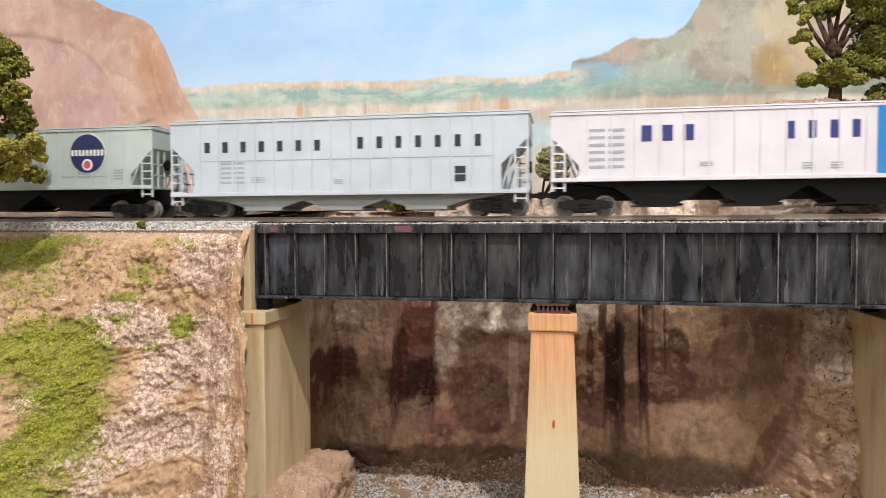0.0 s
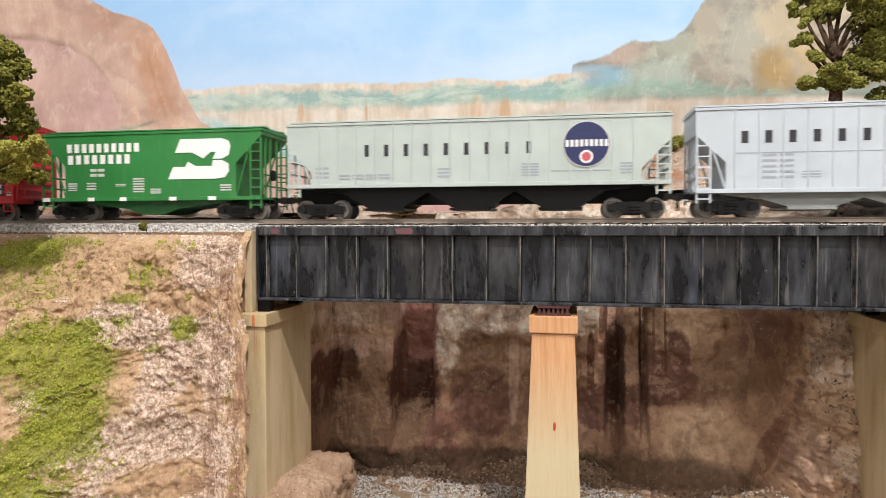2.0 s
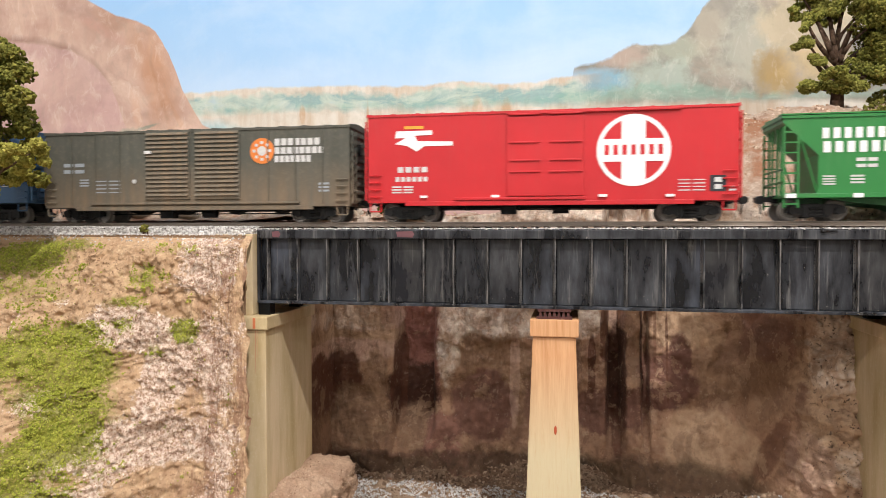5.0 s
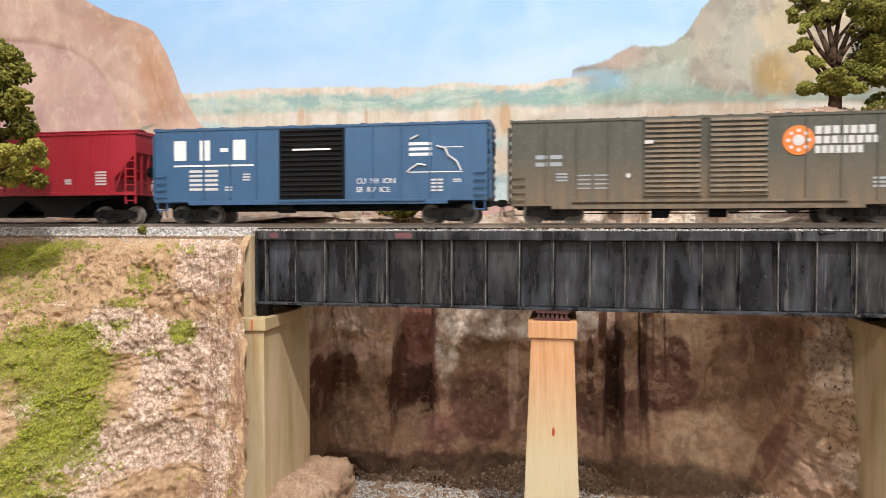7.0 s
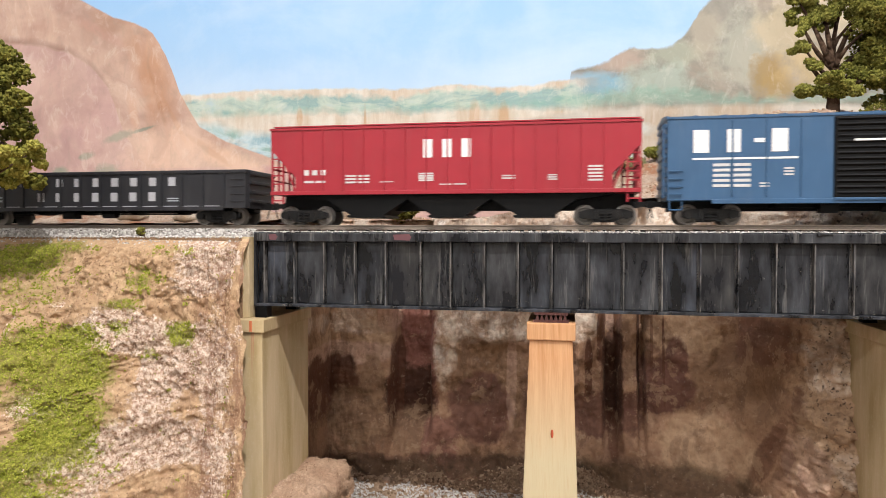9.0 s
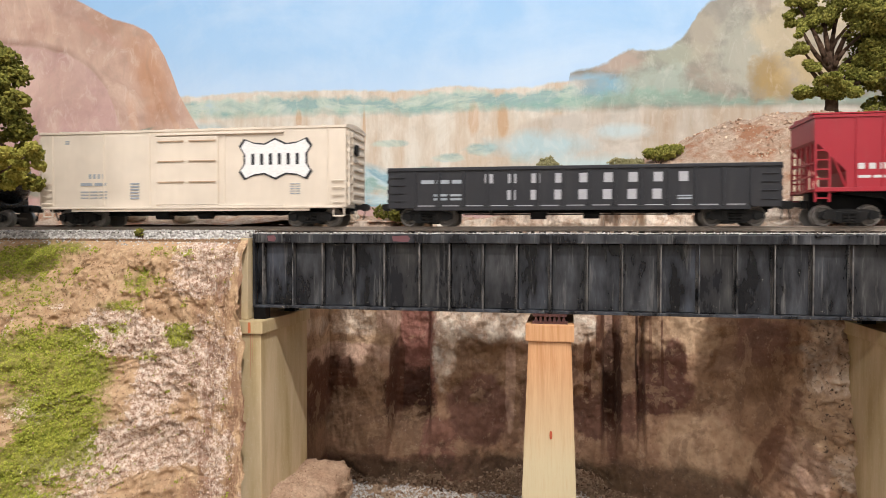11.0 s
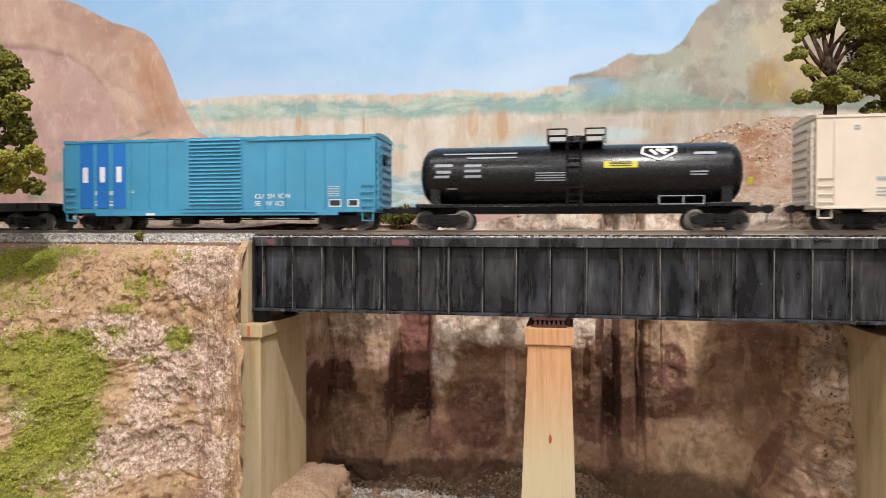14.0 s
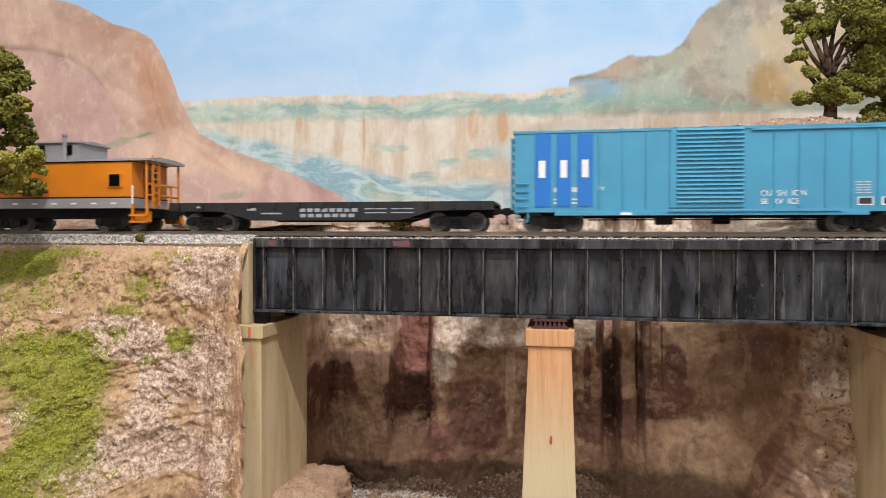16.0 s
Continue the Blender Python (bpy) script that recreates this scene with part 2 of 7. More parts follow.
def canyon_mat():
    """Plaster cliff under brown washes: blots with firm edges, pale bare plaster, vertical runs, and shade painted into
    the recesses and one corner.
    """
    n = Nodes("canyon_plaster")
    lump = n.noise(240, 8, 0.72)
    fine = n.noise(900, 6, 0.75)
    run = n.noise(75, 6, 0.62, co=n.stretch(1.0, 1.0, 0.12))
    base = n.tones(("8a6852", "a17e65", "b48f72", "94725b"), 42, None, 0.4)
    base = n.mix(n.times(n.mask(run, 0.53, 0.60), n.times(n.mask(n.axis(2), -0.125, -0.09), 0.6)), base, lin("57392b"))
    umber = n.tones(("553427", "6a4433", "5c3a2b"), 60, None, 0.3)
    black = n.tones(("382319", "4c3024", "40281d"), 60, None, 0.3)
    red = n.tones(("84544a", "9c6c60", "764a40"), 60, None, 0.3)
    wine = n.tones(("6b483c", "805a4c", "5c3d33"), 60, None, 0.3)
    pale = n.tones(("e0c8b0", "f2e4d2", "d0b49c", "f8efe2"), 75, None, 0.2)
    rose = n.tones(("c09a88", "d8b8a4", "b08a78"), 60, None, 0.3)
    tan = n.tones(("b08e70", "cbac8c", "9c7c60"), 70, None, 0.3)
    olive = n.tones(("8c6e56", "a28266", "7a5e49"), 60, None, 0.3)
    # Black spots paint shade into the recesses and crack; umber (0.158, -0.061) a shadow.
    for x, z, rx, rz, c, k, sq, tl in (
            (0.100, -0.082, 0.024, 0.030, olive, 0.8, True, 0.0), (-0.148, -0.070, 0.035, 0.024, tan, 0.85, True, 0.0), (-0.140, -0.064, 0.022, 0.010, pale, 0.6, False, 0.0), (-0.150, -0.086, 0.033, 0.008, rose, 0.7, True, 0.0),
            (-0.045, -0.062, 0.044, 0.015, pale, 0.96, True, 0.0), (-0.081, -0.078, 0.009, 0.028, pale, 0.92, False, 0.0), (-0.100, -0.084, 0.0145, 0.042, red, 0.95, True, 0.0), (-0.120, -0.062, 0.007, 0.010, rose, 0.8, False, 0.0),
            (-0.062, -0.081, 0.012, 0.008, olive, 0.8, False, 0.0), (-0.045, -0.105, 0.030, 0.030, olive, 0.8, False, 0.0), (-0.173, -0.118, 0.010, 0.035, umber, 0.92, False, 0.0), (-0.153, -0.108, 0.017, 0.023, umber, 0.93, False, 0.0),
            (-0.138, -0.128, 0.022, 0.020, olive, 0.92, False, 0.0), (-0.128, -0.105, 0.009, 0.018, olive, 0.9, False, 0.2), (-0.103, -0.114, 0.0165, 0.019, black, 0.95, True, 0.0), (-0.114, -0.105, 0.004, 0.030, umber, 0.85, False, 0.0),
            (-0.105, -0.138, 0.012, 0.014, olive, 0.6, False, 0.0), (-0.083, -0.142, 0.012, 0.016, red, 0.7, True, 0.0), (-0.056, -0.120, 0.022, 0.022, wine, 0.9, False, 0.0), (-0.036, -0.100, 0.0035, 0.035, rose, 0.4, False, 0.0), (-0.018, -0.085, 0.006, 0.014, umber, 0.7, False, 0.0), (-0.020, -0.118, 0.010, 0.022, wine, 0.6, False, 0.0),
            (-0.090, -0.160, 0.090, 0.009, wine, 0.6, True, 0.0), (0.0086, -0.064, 0.012, 0.012, pale, 0.92, False, 0.0), (0.030, -0.062, 0.006, 0.011, rose, 0.9, False, 0.0), (0.0225, -0.072, 0.0032, 0.020, umber, 0.85, True, 0.0),
            (0.041, -0.076, 0.006, 0.026, olive, 0.85, True, 0.0), (0.073, -0.066, 0.022, 0.015, tan, 0.92, False, 0.0), (0.022, -0.122, 0.027, 0.014, wine, 0.85, False, 0.0), (0.060, -0.100, 0.018, 0.018, wine, 0.94, False, 0.0), (0.069, -0.086, 0.007, 0.015, wine, 0.94, False, 0.0), (0.050, -0.112, 0.024, 0.008, wine, 0.9, False, 0.15),
            (0.014, -0.092, 0.0026, 0.020, umber, 0.9, False, 0.0), (0.0305, -0.097, 0.0062, 0.030, black, 0.95, True, 0.0), (0.030, -0.135, 0.0035, 0.015, umber, 0.6, False, 0.0), (0.0459, -0.080, 0.0011, 0.027, black, 0.95, True, 0.0), (0.0612, -0.085, 0.0008, 0.028, umber, 0.8, True, 0.0), (0.054, -0.075, 0.0009, 0.020, umber, 0.6, True, 0.0),
            (0.083, -0.135, 0.027, 0.020, tan, 0.85, False, 0.0), (0.112, -0.066, 0.010, 0.014, wine, 0.7, True, 0.0), (0.106, -0.108, 0.010, 0.016, olive, 0.6, False, 0.0), (0.1135, -0.128, 0.0036, 0.022, umber, 0.6, False, -0.3),
            (0.147, -0.095, 0.023, 0.045, tan, 0.9, True, 0.0), (0.138, -0.070, 0.012, 0.020, pale, 0.65, False, 0.0), (0.150, -0.125, 0.015, 0.010, pale, 0.5, False, 0.0), (0.126, -0.130, 0.008, 0.016, rose, 0.5, False, 0.0), (0.158, -0.061, 0.010, 0.008, umber, 0.75, False, 0.0), (0.155, -0.155, 0.018, 0.012, umber, 0.8, False, 0.0),
            (0.05, 0.0, 0.16, 0.028, pale, 0.8, False, 0.0), (-0.13, 0.0, 0.06, 0.028, pale, 0.8, False, 0.0)):
        base = n.mix(n.times(n.spot(x, z, rx, rz, 0.55, 75, tl, 0.10, sq), k), base, c)
    stain = n.noise(36, 8, 0.68, distort=0.5)
    base = n.mix(n.times(n.mask(stain, 0.51, 0.545), 0.32), base, n.tones(("5a3e30", "6e4e3e", "4c342a"), 70, None, 0.3))
    base = n.mix(n.times(n.mask(n.noise(57, 8, 0.7, distort=0.3), 0.56, 0.585), 0.4), base, tan)
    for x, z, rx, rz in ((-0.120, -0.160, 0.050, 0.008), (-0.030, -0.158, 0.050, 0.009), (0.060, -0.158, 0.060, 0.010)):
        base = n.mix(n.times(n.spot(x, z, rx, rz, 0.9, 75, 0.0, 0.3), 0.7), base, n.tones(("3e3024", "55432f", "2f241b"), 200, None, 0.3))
    base = n.mix(n.times(n.mask(lump, 0.58, 0.66), 0.3), base, lin("cdb49a"))
    base = n.mix(n.times(n.mask(lump, 0.44, 0.36), 0.3), base, lin("553a2a"))
    base = n.mix(n.times(n.mask(n.noise(330, 5, 0.7), 0.67, 0.71), 0.5), base, lin("e6d6c2"))
    base = n.mix(n.times(n.mask(n.noise(380, 4, 0.6), 0.61, 0.65), n.times(n.mask(n.axis(0), 0.115, 0.135), 0.85)), base, lin("33251c"))
    return n.done(base, 0.72, bump=n.times(n.times(fine, 0.4), n.times(lump, 1.5), "ADD"), dist=0.0014, strength=0.8, spec=0.3)


def gravel_mat(name, a, b):
    n = Nodes(name)
    v = n.add("ShaderNodeTexVoronoi")
    v.inputs["Scale"].default_value = 700
    n.link(n.co, v.inputs["Vector"])
    col = n.mix(n.mask(v.outputs["Color"], 0.2, 0.8), lin(a), lin(b))
    return n.done(col, 0.9, bump=v.outputs["Distance"], dist=-0.001, strength=1.0)


def girder_mat(name="girder_black_paint", worn=0.0):
    """Black paint under vertical dusty runs; worn edges are greyer."""
    n = Nodes(name)
    fine = n.noise(900, 5, 0.7)
    who = n.add("ShaderNodeObjectInfo").outputs["Random"]
    shift = n.add("ShaderNodeVectorMath")
    n.link(n.co, shift.inputs[0])
    n.link(who, shift.inputs[1])

    def upright(k):
        m = n.add("ShaderNodeMapping")
        m.inputs["Scale"].default_value = (1.0, 1.0, k)
        n.link(shift.outputs[0], m.inputs[0])
        return m.outputs[0]

    run = n.noise(330, 6, 0.7, co=upright(0.07))
    tone = n.mix(who, lin("0e0e10"), lin("1a1a1e"))
    cloud = n.mask(n.noise(110, 5, 0.6, co=upright(0.3)), 0.42, 0.72)
    col = n.mix(n.times(cloud, 0.6), tone, n.mix(who, lin("5a5e68"), lin("5c5a55")))
    col = n.mix(n.times(n.mask(run, 0.56, 0.72), 0.55), col, lin("7d7a76"))
    spl = n.mask(n.noise(620, 5, 0.75), 0.62, 0.67)
    low = n.mask(n.axis(2), -0.034, -0.0418)
    col = n.mix(n.times(n.times(spl, low), 0.9), col, lin("b0a498"))
    col = n.mix(n.times(n.mask(n.noise(300, 5, 0.7), 0.70, 0.73), 0.6), col, lin("98928a"))
    if worn:
        col = n.mix(n.times(n.mask(n.noise(160, 6, 0.7, co=upright(0.4)), 0.40, 0.62), worn), col, lin("8b8681"))
    return n.done(col, n.mask(cloud, -0.75, 2.2), bump=fine, dist=0.00015, strength=0.5, spec=0.3)


def wood_mat():
    n = Nodes("pier_bare_wood")
    grain = n.noise(120, 6, 0.65, co=n.stretch(5.0, 5.0, 0.22), distort=0.5)
    fine = n.noise(500, 5, 0.7, co=n.stretch(4.0, 4.0, 0.15))
    z = n.axis(2)
    col = n.mix(n.mask(grain, 0.35, 0.65), lin("cf9f74"), lin("ba8558"))
    col = n.mix(n.times(n.mask(z, -0.065, -0.115), 0.9), col, lin("c4b896"))
    col = n.mix(n.times(n.mask(fine, 0.5, 0.75), 0.35), col, lin("b5875f"))
    return n.done(col, 0.7, bump=fine, dist=0.0002, strength=0.5)


def concrete_mat():
    n = Nodes("abutment_paint")
    run = n.noise(70, 5, 0.6, co=n.stretch(1.2, 1.2, 0.2))
    fine = n.noise(600, 5, 0.7)
    col = n.mix(n.mask(run, 0.35, 0.7), lin("ccb795"), lin("ac966a"))
    col = n.mix(n.times(n.mask(fine, 0.55, 0.75), 0.35), col, lin("d8cdb8"))
    return n.done(col, 0.75, bump=fine, dist=0.0002, strength=0.4)


def backdrop_mat():
    """A landscape painted in soft brushwork: sky, far plateau, hazy valley, a range and a big rounded rock."""
    n = Nodes("backdrop_painting")
    tall = n.stretch(1.0, 1.0, 0.4)
    wide = n.stretch(0.5, 1.0, 1.3)
    brush = n.noise(30, 5, 0.7, co=tall)
    sky = n.ramp(n.times(n.mask(n.axis(2), 0.13, 0.40), n.times(brush, 0.2), "ADD"), [(0.05, lin("c4d6e7")), (0.45, lin("a2c4e4")), (0.95, lin("8fbae2"))])
    cloud = n.noise(5, 6, 0.6, co=n.stretch(1.0, 1.0, 1.7), distort=0.5)
    col = n.mix(n.times(n.mask(cloud, 0.46, 0.72), 0.4), sky, lin("d6e2ec"))
    # far plateau: a cliff band with streaks
    tan = n.mix(n.mask(n.noise(45, 5, 0.6, co=n.stretch(1.0, 1.0, 0.16)), 0.42, 0.66), n.tones(("c9c0b0", "d6d0c4", "bdb3a2"), 14), lin("beaa92"))
    far = n.below([(-0.55, 0.176), (-0.475, 0.1731), (-0.3818, 0.1765), (-0.2773, 0.174), (-0.1773, 0.1705), (-0.1357, 0.174), (-0.068, 0.168), (0.02, 0.176), (0.2, 0.18)], 0.006, 40, 0.0016)
    col = n.mix(far, col, tan)
    teal = n.tones(("93b3ac", "7fa3a4", "b6c6b8", "a9c0c4"), 26, wide)
    band = n.times(n.below([(-0.55, 0.165), (-0.38, 0.167), (-0.29, 0.165), (-0.2, 0.160), (-0.13, 0.169), (-0.05, 0.160), (0.0, 0.17), (0.12, 0.156)], 0.012, 55, 0.003),
                   n.times(1.0, n.below([(-0.55, 0.149), (-0.3, 0.147), (-0.2, 0.143), (-0.1, 0.146), (0.2, 0.14)], 0.012, 38, 0.005), "SUBTRACT"))
    col = n.mix(n.times(band, 0.85), col, teal)
    valley = n.times(n.below([(-0.5, 0.146), (-0.42, 0.126), (-0.34, 0.112), (-0.26, 0.088), (-0.2, 0.068), (-0.1, 0.064), (0.05, 0.07)], 0.012, 30, 0.006), n.mask(n.noise(28, 6, 0.65, co=wide), 0.28, 0.46))
    col = n.mix(n.times(valley, 0.9), col, n.tones(("8fb4c0", "7aa3b2", "b4cbd0", "86aaa4"), 30, wide))
    for x, z, rx, rz in ((-0.21, 0.107, 0.022, 0.004), (-0.14, 0.088, 0.018, 0.005), (-0.10, 0.098, 0.02, 0.006), (-0.05, 0.085, 0.015, 0.008), (-0.17, 0.072, 0.02, 0.006)):
        col = n.mix(n.times(n.spot(x, z, rx, rz, 0.9, 60), 0.7), col, teal)
    for x, z, rx, rz in ((-0.245, 0.125, 0.002, 0.024), (-0.11, 0.135, 0.007, 0.020), (-0.075, 0.130, 0.006, 0.02), (-0.33, 0.140, 0.004, 0.012)):
        col = n.mix(n.times(n.spot(x, z, rx, rz, 0.5, 50), 0.6), col, lin("b8916a"))
    # the range at the side
    buff = n.tones(("93887a", "a39a8d", "87857b", "9a968c"), 9)
    rng_m = n.below([(-0.03, 0.0), (-0.004, 0.160), (0.004, 0.185), (0.0361, 0.1898), (0.055, 0.200), (0.0675, 0.2079), (0.095, 0.206), (0.1190, 0.2085), (0.133, 0.226), (0.1471, 0.2500), (0.168, 0.264), (0.21, 0.273), (0.27, 0.276), (0.8, 0.30)], 0.0065, 60, 0.0018)
    fade = n.mask(n.times(n.axis(0), n.times(n.noise(45, 5, 0.6), 0.05), "ADD"), 0.02, 0.085)
    rng_m = n.times(rng_m, n.times(fade, n.mask(n.axis(2), 0.170, 0.184), "MAXIMUM"))
    col = n.mix(rng_m, col, buff)
    for x, z, rx, rz, c, k in ((0.055, 0.193, 0.03, 0.012, "b3a093", 0.75), (0.12, 0.20, 0.03, 0.015, "a9ad9c", 0.7), (0.15, 0.22, 0.02, 0.03, "b7ad9c", 0.6), (0.035, 0.168, 0.034, 0.013, "84adc0", 0.95), (0.10, 0.170, 0.04, 0.018, "a9b4a8", 0.8), (0.19, 0.20, 0.03, 0.04, "b0b0a2", 0.7),
                               (0.235, 0.22, 0.03, 0.03, "c4b497", 0.7), (0.216, 0.176, 0.016, 0.018, "a08658", 0.8), (0.226, 0.160, 0.018, 0.016, "a48c60", 0.75), (0.203, 0.160, 0.006, 0.02, "8f7f62", 0.35), (0.26, 0.18, 0.03, 0.02, "c2ac84", 0.7), (0.29, 0.25, 0.04, 0.03, "cdbd9e", 0.7)):
        col = n.mix(n.times(n.times(n.spot(x, z, rx, rz, 1.0, 55, 0.0, 0.35), k), rng_m), col, lin(c))
    green = n.times(n.below([(-0.05, 0.150), (0.03, 0.160), (0.08, 0.163), (0.13, 0.158), (0.2, 0.146)], 0.014, 60, 0.004), n.times(1.0, n.below([(-0.05, 0.146), (0.2, 0.140)], 0.010, 45, 0.004), "SUBTRACT"))
    col = n.mix(n.times(green, 0.5), col, n.tones(("8fb3a4", "7ea898", "a4bcae"), 40, wide))
    pale = n.times(n.below([(-0.09, 0.10), (-0.05, 0.128), (0.0, 0.138), (0.1, 0.141), (0.2, 0.139), (0.5, 0.13)], 0.006, 40, 0.003), 1.0)
    col = n.mix(n.times(pale, n.mask(n.axis(0), -0.09, -0.03)), col, n.mix(n.mask(n.noise(30, 5, 0.6, co=n.stretch(1.0, 1.0, 0.2)), 0.45, 0.7), n.tones(("b9b3a8", "c6bfb4", "aca395"), 12), lin("ae9b86")))
    for x, z, rx, rz, c in ((-0.03, 0.10, 0.05, 0.014, "a9c8cf"), (0.03, 0.075, 0.05, 0.012, "b5cdd0"), (0.06, 0.115, 0.03, 0.008, "b9cdd0")):
        col = n.mix(n.times(n.spot(x, z, rx, rz, 0.9, 35, 0.0, 0.5), 0.75), col, lin(c))
    # the big rock: warm light side, rose shadow side, folds and scrub
    rock = n.below([(-1.25, 0.40), (-0.85, 0.36), (-0.7, 0.322), (-0.66, 0.312), (-0.640, 0.307), (-0.615, 0.292), (-0.588, 0.279), (-0.560, 0.270), (-0.5351, 0.2600), (-0.52, 0.238), (-0.507, 0.2143), (-0.495, 0.18), (-0.4871, 0.1662), (-0.4673, 0.1329), (-0.4281, 0.1125), (-0.3666, 0.0899), (-0.2772, 0.0513), (-0.25, 0.03)], 0.003, 40, 0.0012)
    body = n.tones(("ab8a7b", "c3a594", "b09283", "cdb3a3"), 7)
    body = n.mix(n.times(n.below([(-1.25, 0.275), (-0.78, 0.257), (-0.70, 0.247), (-0.655, 0.236), (-0.622, 0.216), (-0.598, 0.190), (-0.587, 0.163), (-0.574, 0.126), (-0.54, 0.08)], 0.004, 30, 0.002), 0.9), body, n.tones(("a98684", "bb9994", "9f7c7c"), 8))
    crest = [(-1.25, 0.275), (-0.78, 0.257), (-0.70, 0.247), (-0.655, 0.236), (-0.622, 0.216), (-0.598, 0.190), (-0.587, 0.163), (-0.574, 0.126), (-0.54, 0.08)]
    edge = n.times(n.below([(x, z + 0.006) for x, z in crest], 0.006, 30, 0.004), n.times(1.0, n.below(crest, 0.004, 30, 0.002), "SUBTRACT"))
    edge = n.times(edge, n.mask(n.axis(2), 0.165, 0.205))
    body = n.mix(n.times(edge, 0.8), body, lin("8f7066"))
    body = n.mix(n.times(n.spot(-0.53, 0.19, 0.022, 0.06, 0.5, 45, 0.25, 0.5), 0.7), body, n.tones(("bd8f6c", "b08468", "cba488"), 40, tall))
    for x, z, rx, rz, tl, c in ((-0.545, 0.20, 0.005, 0.05, 0.25, "b48a70"), (-0.525, 0.17, 0.003, 0.035, 0.3, "a97e62"), (-0.56, 0.15, 0.006, 0.03, 0.2, "c29a82"), (-0.50, 0.14, 0.003, 0.03, 0.5, "b58a6c"), (-0.61, 0.262, 0.04, 0.006, -0.5, "b99384"), (-0.66, 0.295, 0.035, 0.010, -0.4, "a98a7e"), (-0.60, 0.275, 0.022, 0.010, -0.7, "ad8a76"), (-0.565, 0.25, 0.010, 0.03, 0.3, "b08b74"), (-0.52, 0.10, 0.05, 0.03, 0.2, "dcb9a2"), (-0.42, 0.085, 0.05, 0.012, -0.4, "dcb89c"), (-0.7, 0.19, 0.05, 0.03, 0.3, "c8a69c"), (-0.45, 0.10, 0.03, 0.004, -0.6, "bb9378")):
        body = n.mix(n.times(n.spot(x, z, rx, rz, 1.0, 50, tl, 0.4), 0.65), body, lin(c))
    for x, z, rx, rz, tl in ((-0.58, 0.123, 0.022, 0.005, 0.25), (-0.55, 0.130, 0.02, 0.002, 0.25), (-0.60, 0.078, 0.018, 0.009, 0.1), (-0.67, 0.076, 0.012, 0.007, 0.0), (-0.42, 0.052, 0.02, 0.005, 0.1), (-0.70, 0.052, 0.02, 0.006, 0.1), (-0.63, 0.098, 0.01, 0.004, 0.2)):
        body = n.mix(n.times(n.spot(x, z, rx, rz, 0.9, 110, tl, 0.35), 1.0), body, lin("7f8678"))
    body = n.mix(n.times(n.mask(n.noise(9, 4, 0.55, distort=0.6), 0.44, 0.60), 0.35), body, lin("e0c8b6"))
    body = n.mix(n.times(n.mask(n.noise(11, 4, 0.55, distort=0.8), 0.52, 0.60), 0.22), body, lin("97776a"))
    col = n.mix(rock, col, body)
    land = n.mask(n.times(n.times(far, rng_m, "ADD"), rock, "ADD"), 0.5, 1.0)
    dab = n.noise(60, 6, 0.68, co=n.stretch(1.0, 1.0, 0.6), distort=0.8)
    col = n.mix(n.times(n.mask(dab, 0.54, 0.66), n.times(land, 0.16)), col, lin("f0e8dc"))
    col = n.mix(n.times(n.mask(dab, 0.46, 0.36), n.times(land, 0.16)), col, lin("8f8a7c"))
    return n.done(col, 0.85, bump=brush, dist=0.0003, strength=0.2, spec=0.1)


def foliage(name, a, b, c):
    n = Nodes(name)
    i = n.add("ShaderNodeNewGeometry").outputs["Random Per Island"]
    patch = n.noise(70, 3)
    col = n.ramp(i, [(0.0, lin(a)), (0.5, lin(b)), (1.0, lin(c))])
    col = n.mix(n.times(n.mask(patch, 0.4, 0.7), 0.5), col, lin(c))
    return n.done(col, 0.95, spec=0.1)


BANK, CANYON = bank_mat(), canyon_mat()
GRAVEL = gravel_mat("gravel_grey", "a09a94", "d2cdc8")
BALLAST = gravel_mat("ballast_pale", "9c968f", "dad5cf")
GIRDER, WOOD, CONCRETE = girder_mat(), wood_mat(), concrete_mat()
GIRDER_WORN = girder_mat("girder_worn_edge", 0.6)
EARTH = soil("earth_brown", "8c6c52", "a98a6d", "c2a88c")
ROCKY = soil("earth_rocky", "ae937d", "d0b9a4", "a9795c", s1=260, blot=38, lo=0.5, hi=0.62, dist=0.002)
FOOT_EARTH = soil("footing_earth", "8f6e57", "b4927a", "c9a98e", s1=300)
FLOOR_EARTH = soil("canyon_floor_earth", "6f5644", "8d725b", "a89078")
RUST = flat("shoe_red_oxide", "4a2620")
RAIL = flat("rail_weathered", "8a7d70", 0.35)
TIE = flat("tie_dark_wood", "4a3d33", 0.9)
BLACK = plastic("black_plastic", "060607", "3a342f", 0.05, 0.5, spec=0.2)
TRUCK = plastic("truck_black_plastic", "090808", "4a4038", 0.12, 0.5, spec=0.3)
WHITE = flat("white_lettering", "e9e7e4")


# ---- mesh helpers ----
def part(name, bm, material, parent=None, label="", smooth=False):
    me = bpy.data.meshes.new(name)
    bm.normal_update()
    bm.to_mesh(me)
    bm.free()
    return part_of(name, me, material, parent, label, smooth)


def part_of(name, me, material, parent=None, label="", smooth=False):
    if not me.materials:
        me.materials.append(material)
    if smooth:
        me.polygons.foreach_set("use_smooth", [True] * len(me.polygons))
    ob = new(name, me)
    if parent is not None:
        ob.parent = parent
    if label:
        tagged(ob, label)
    return ob


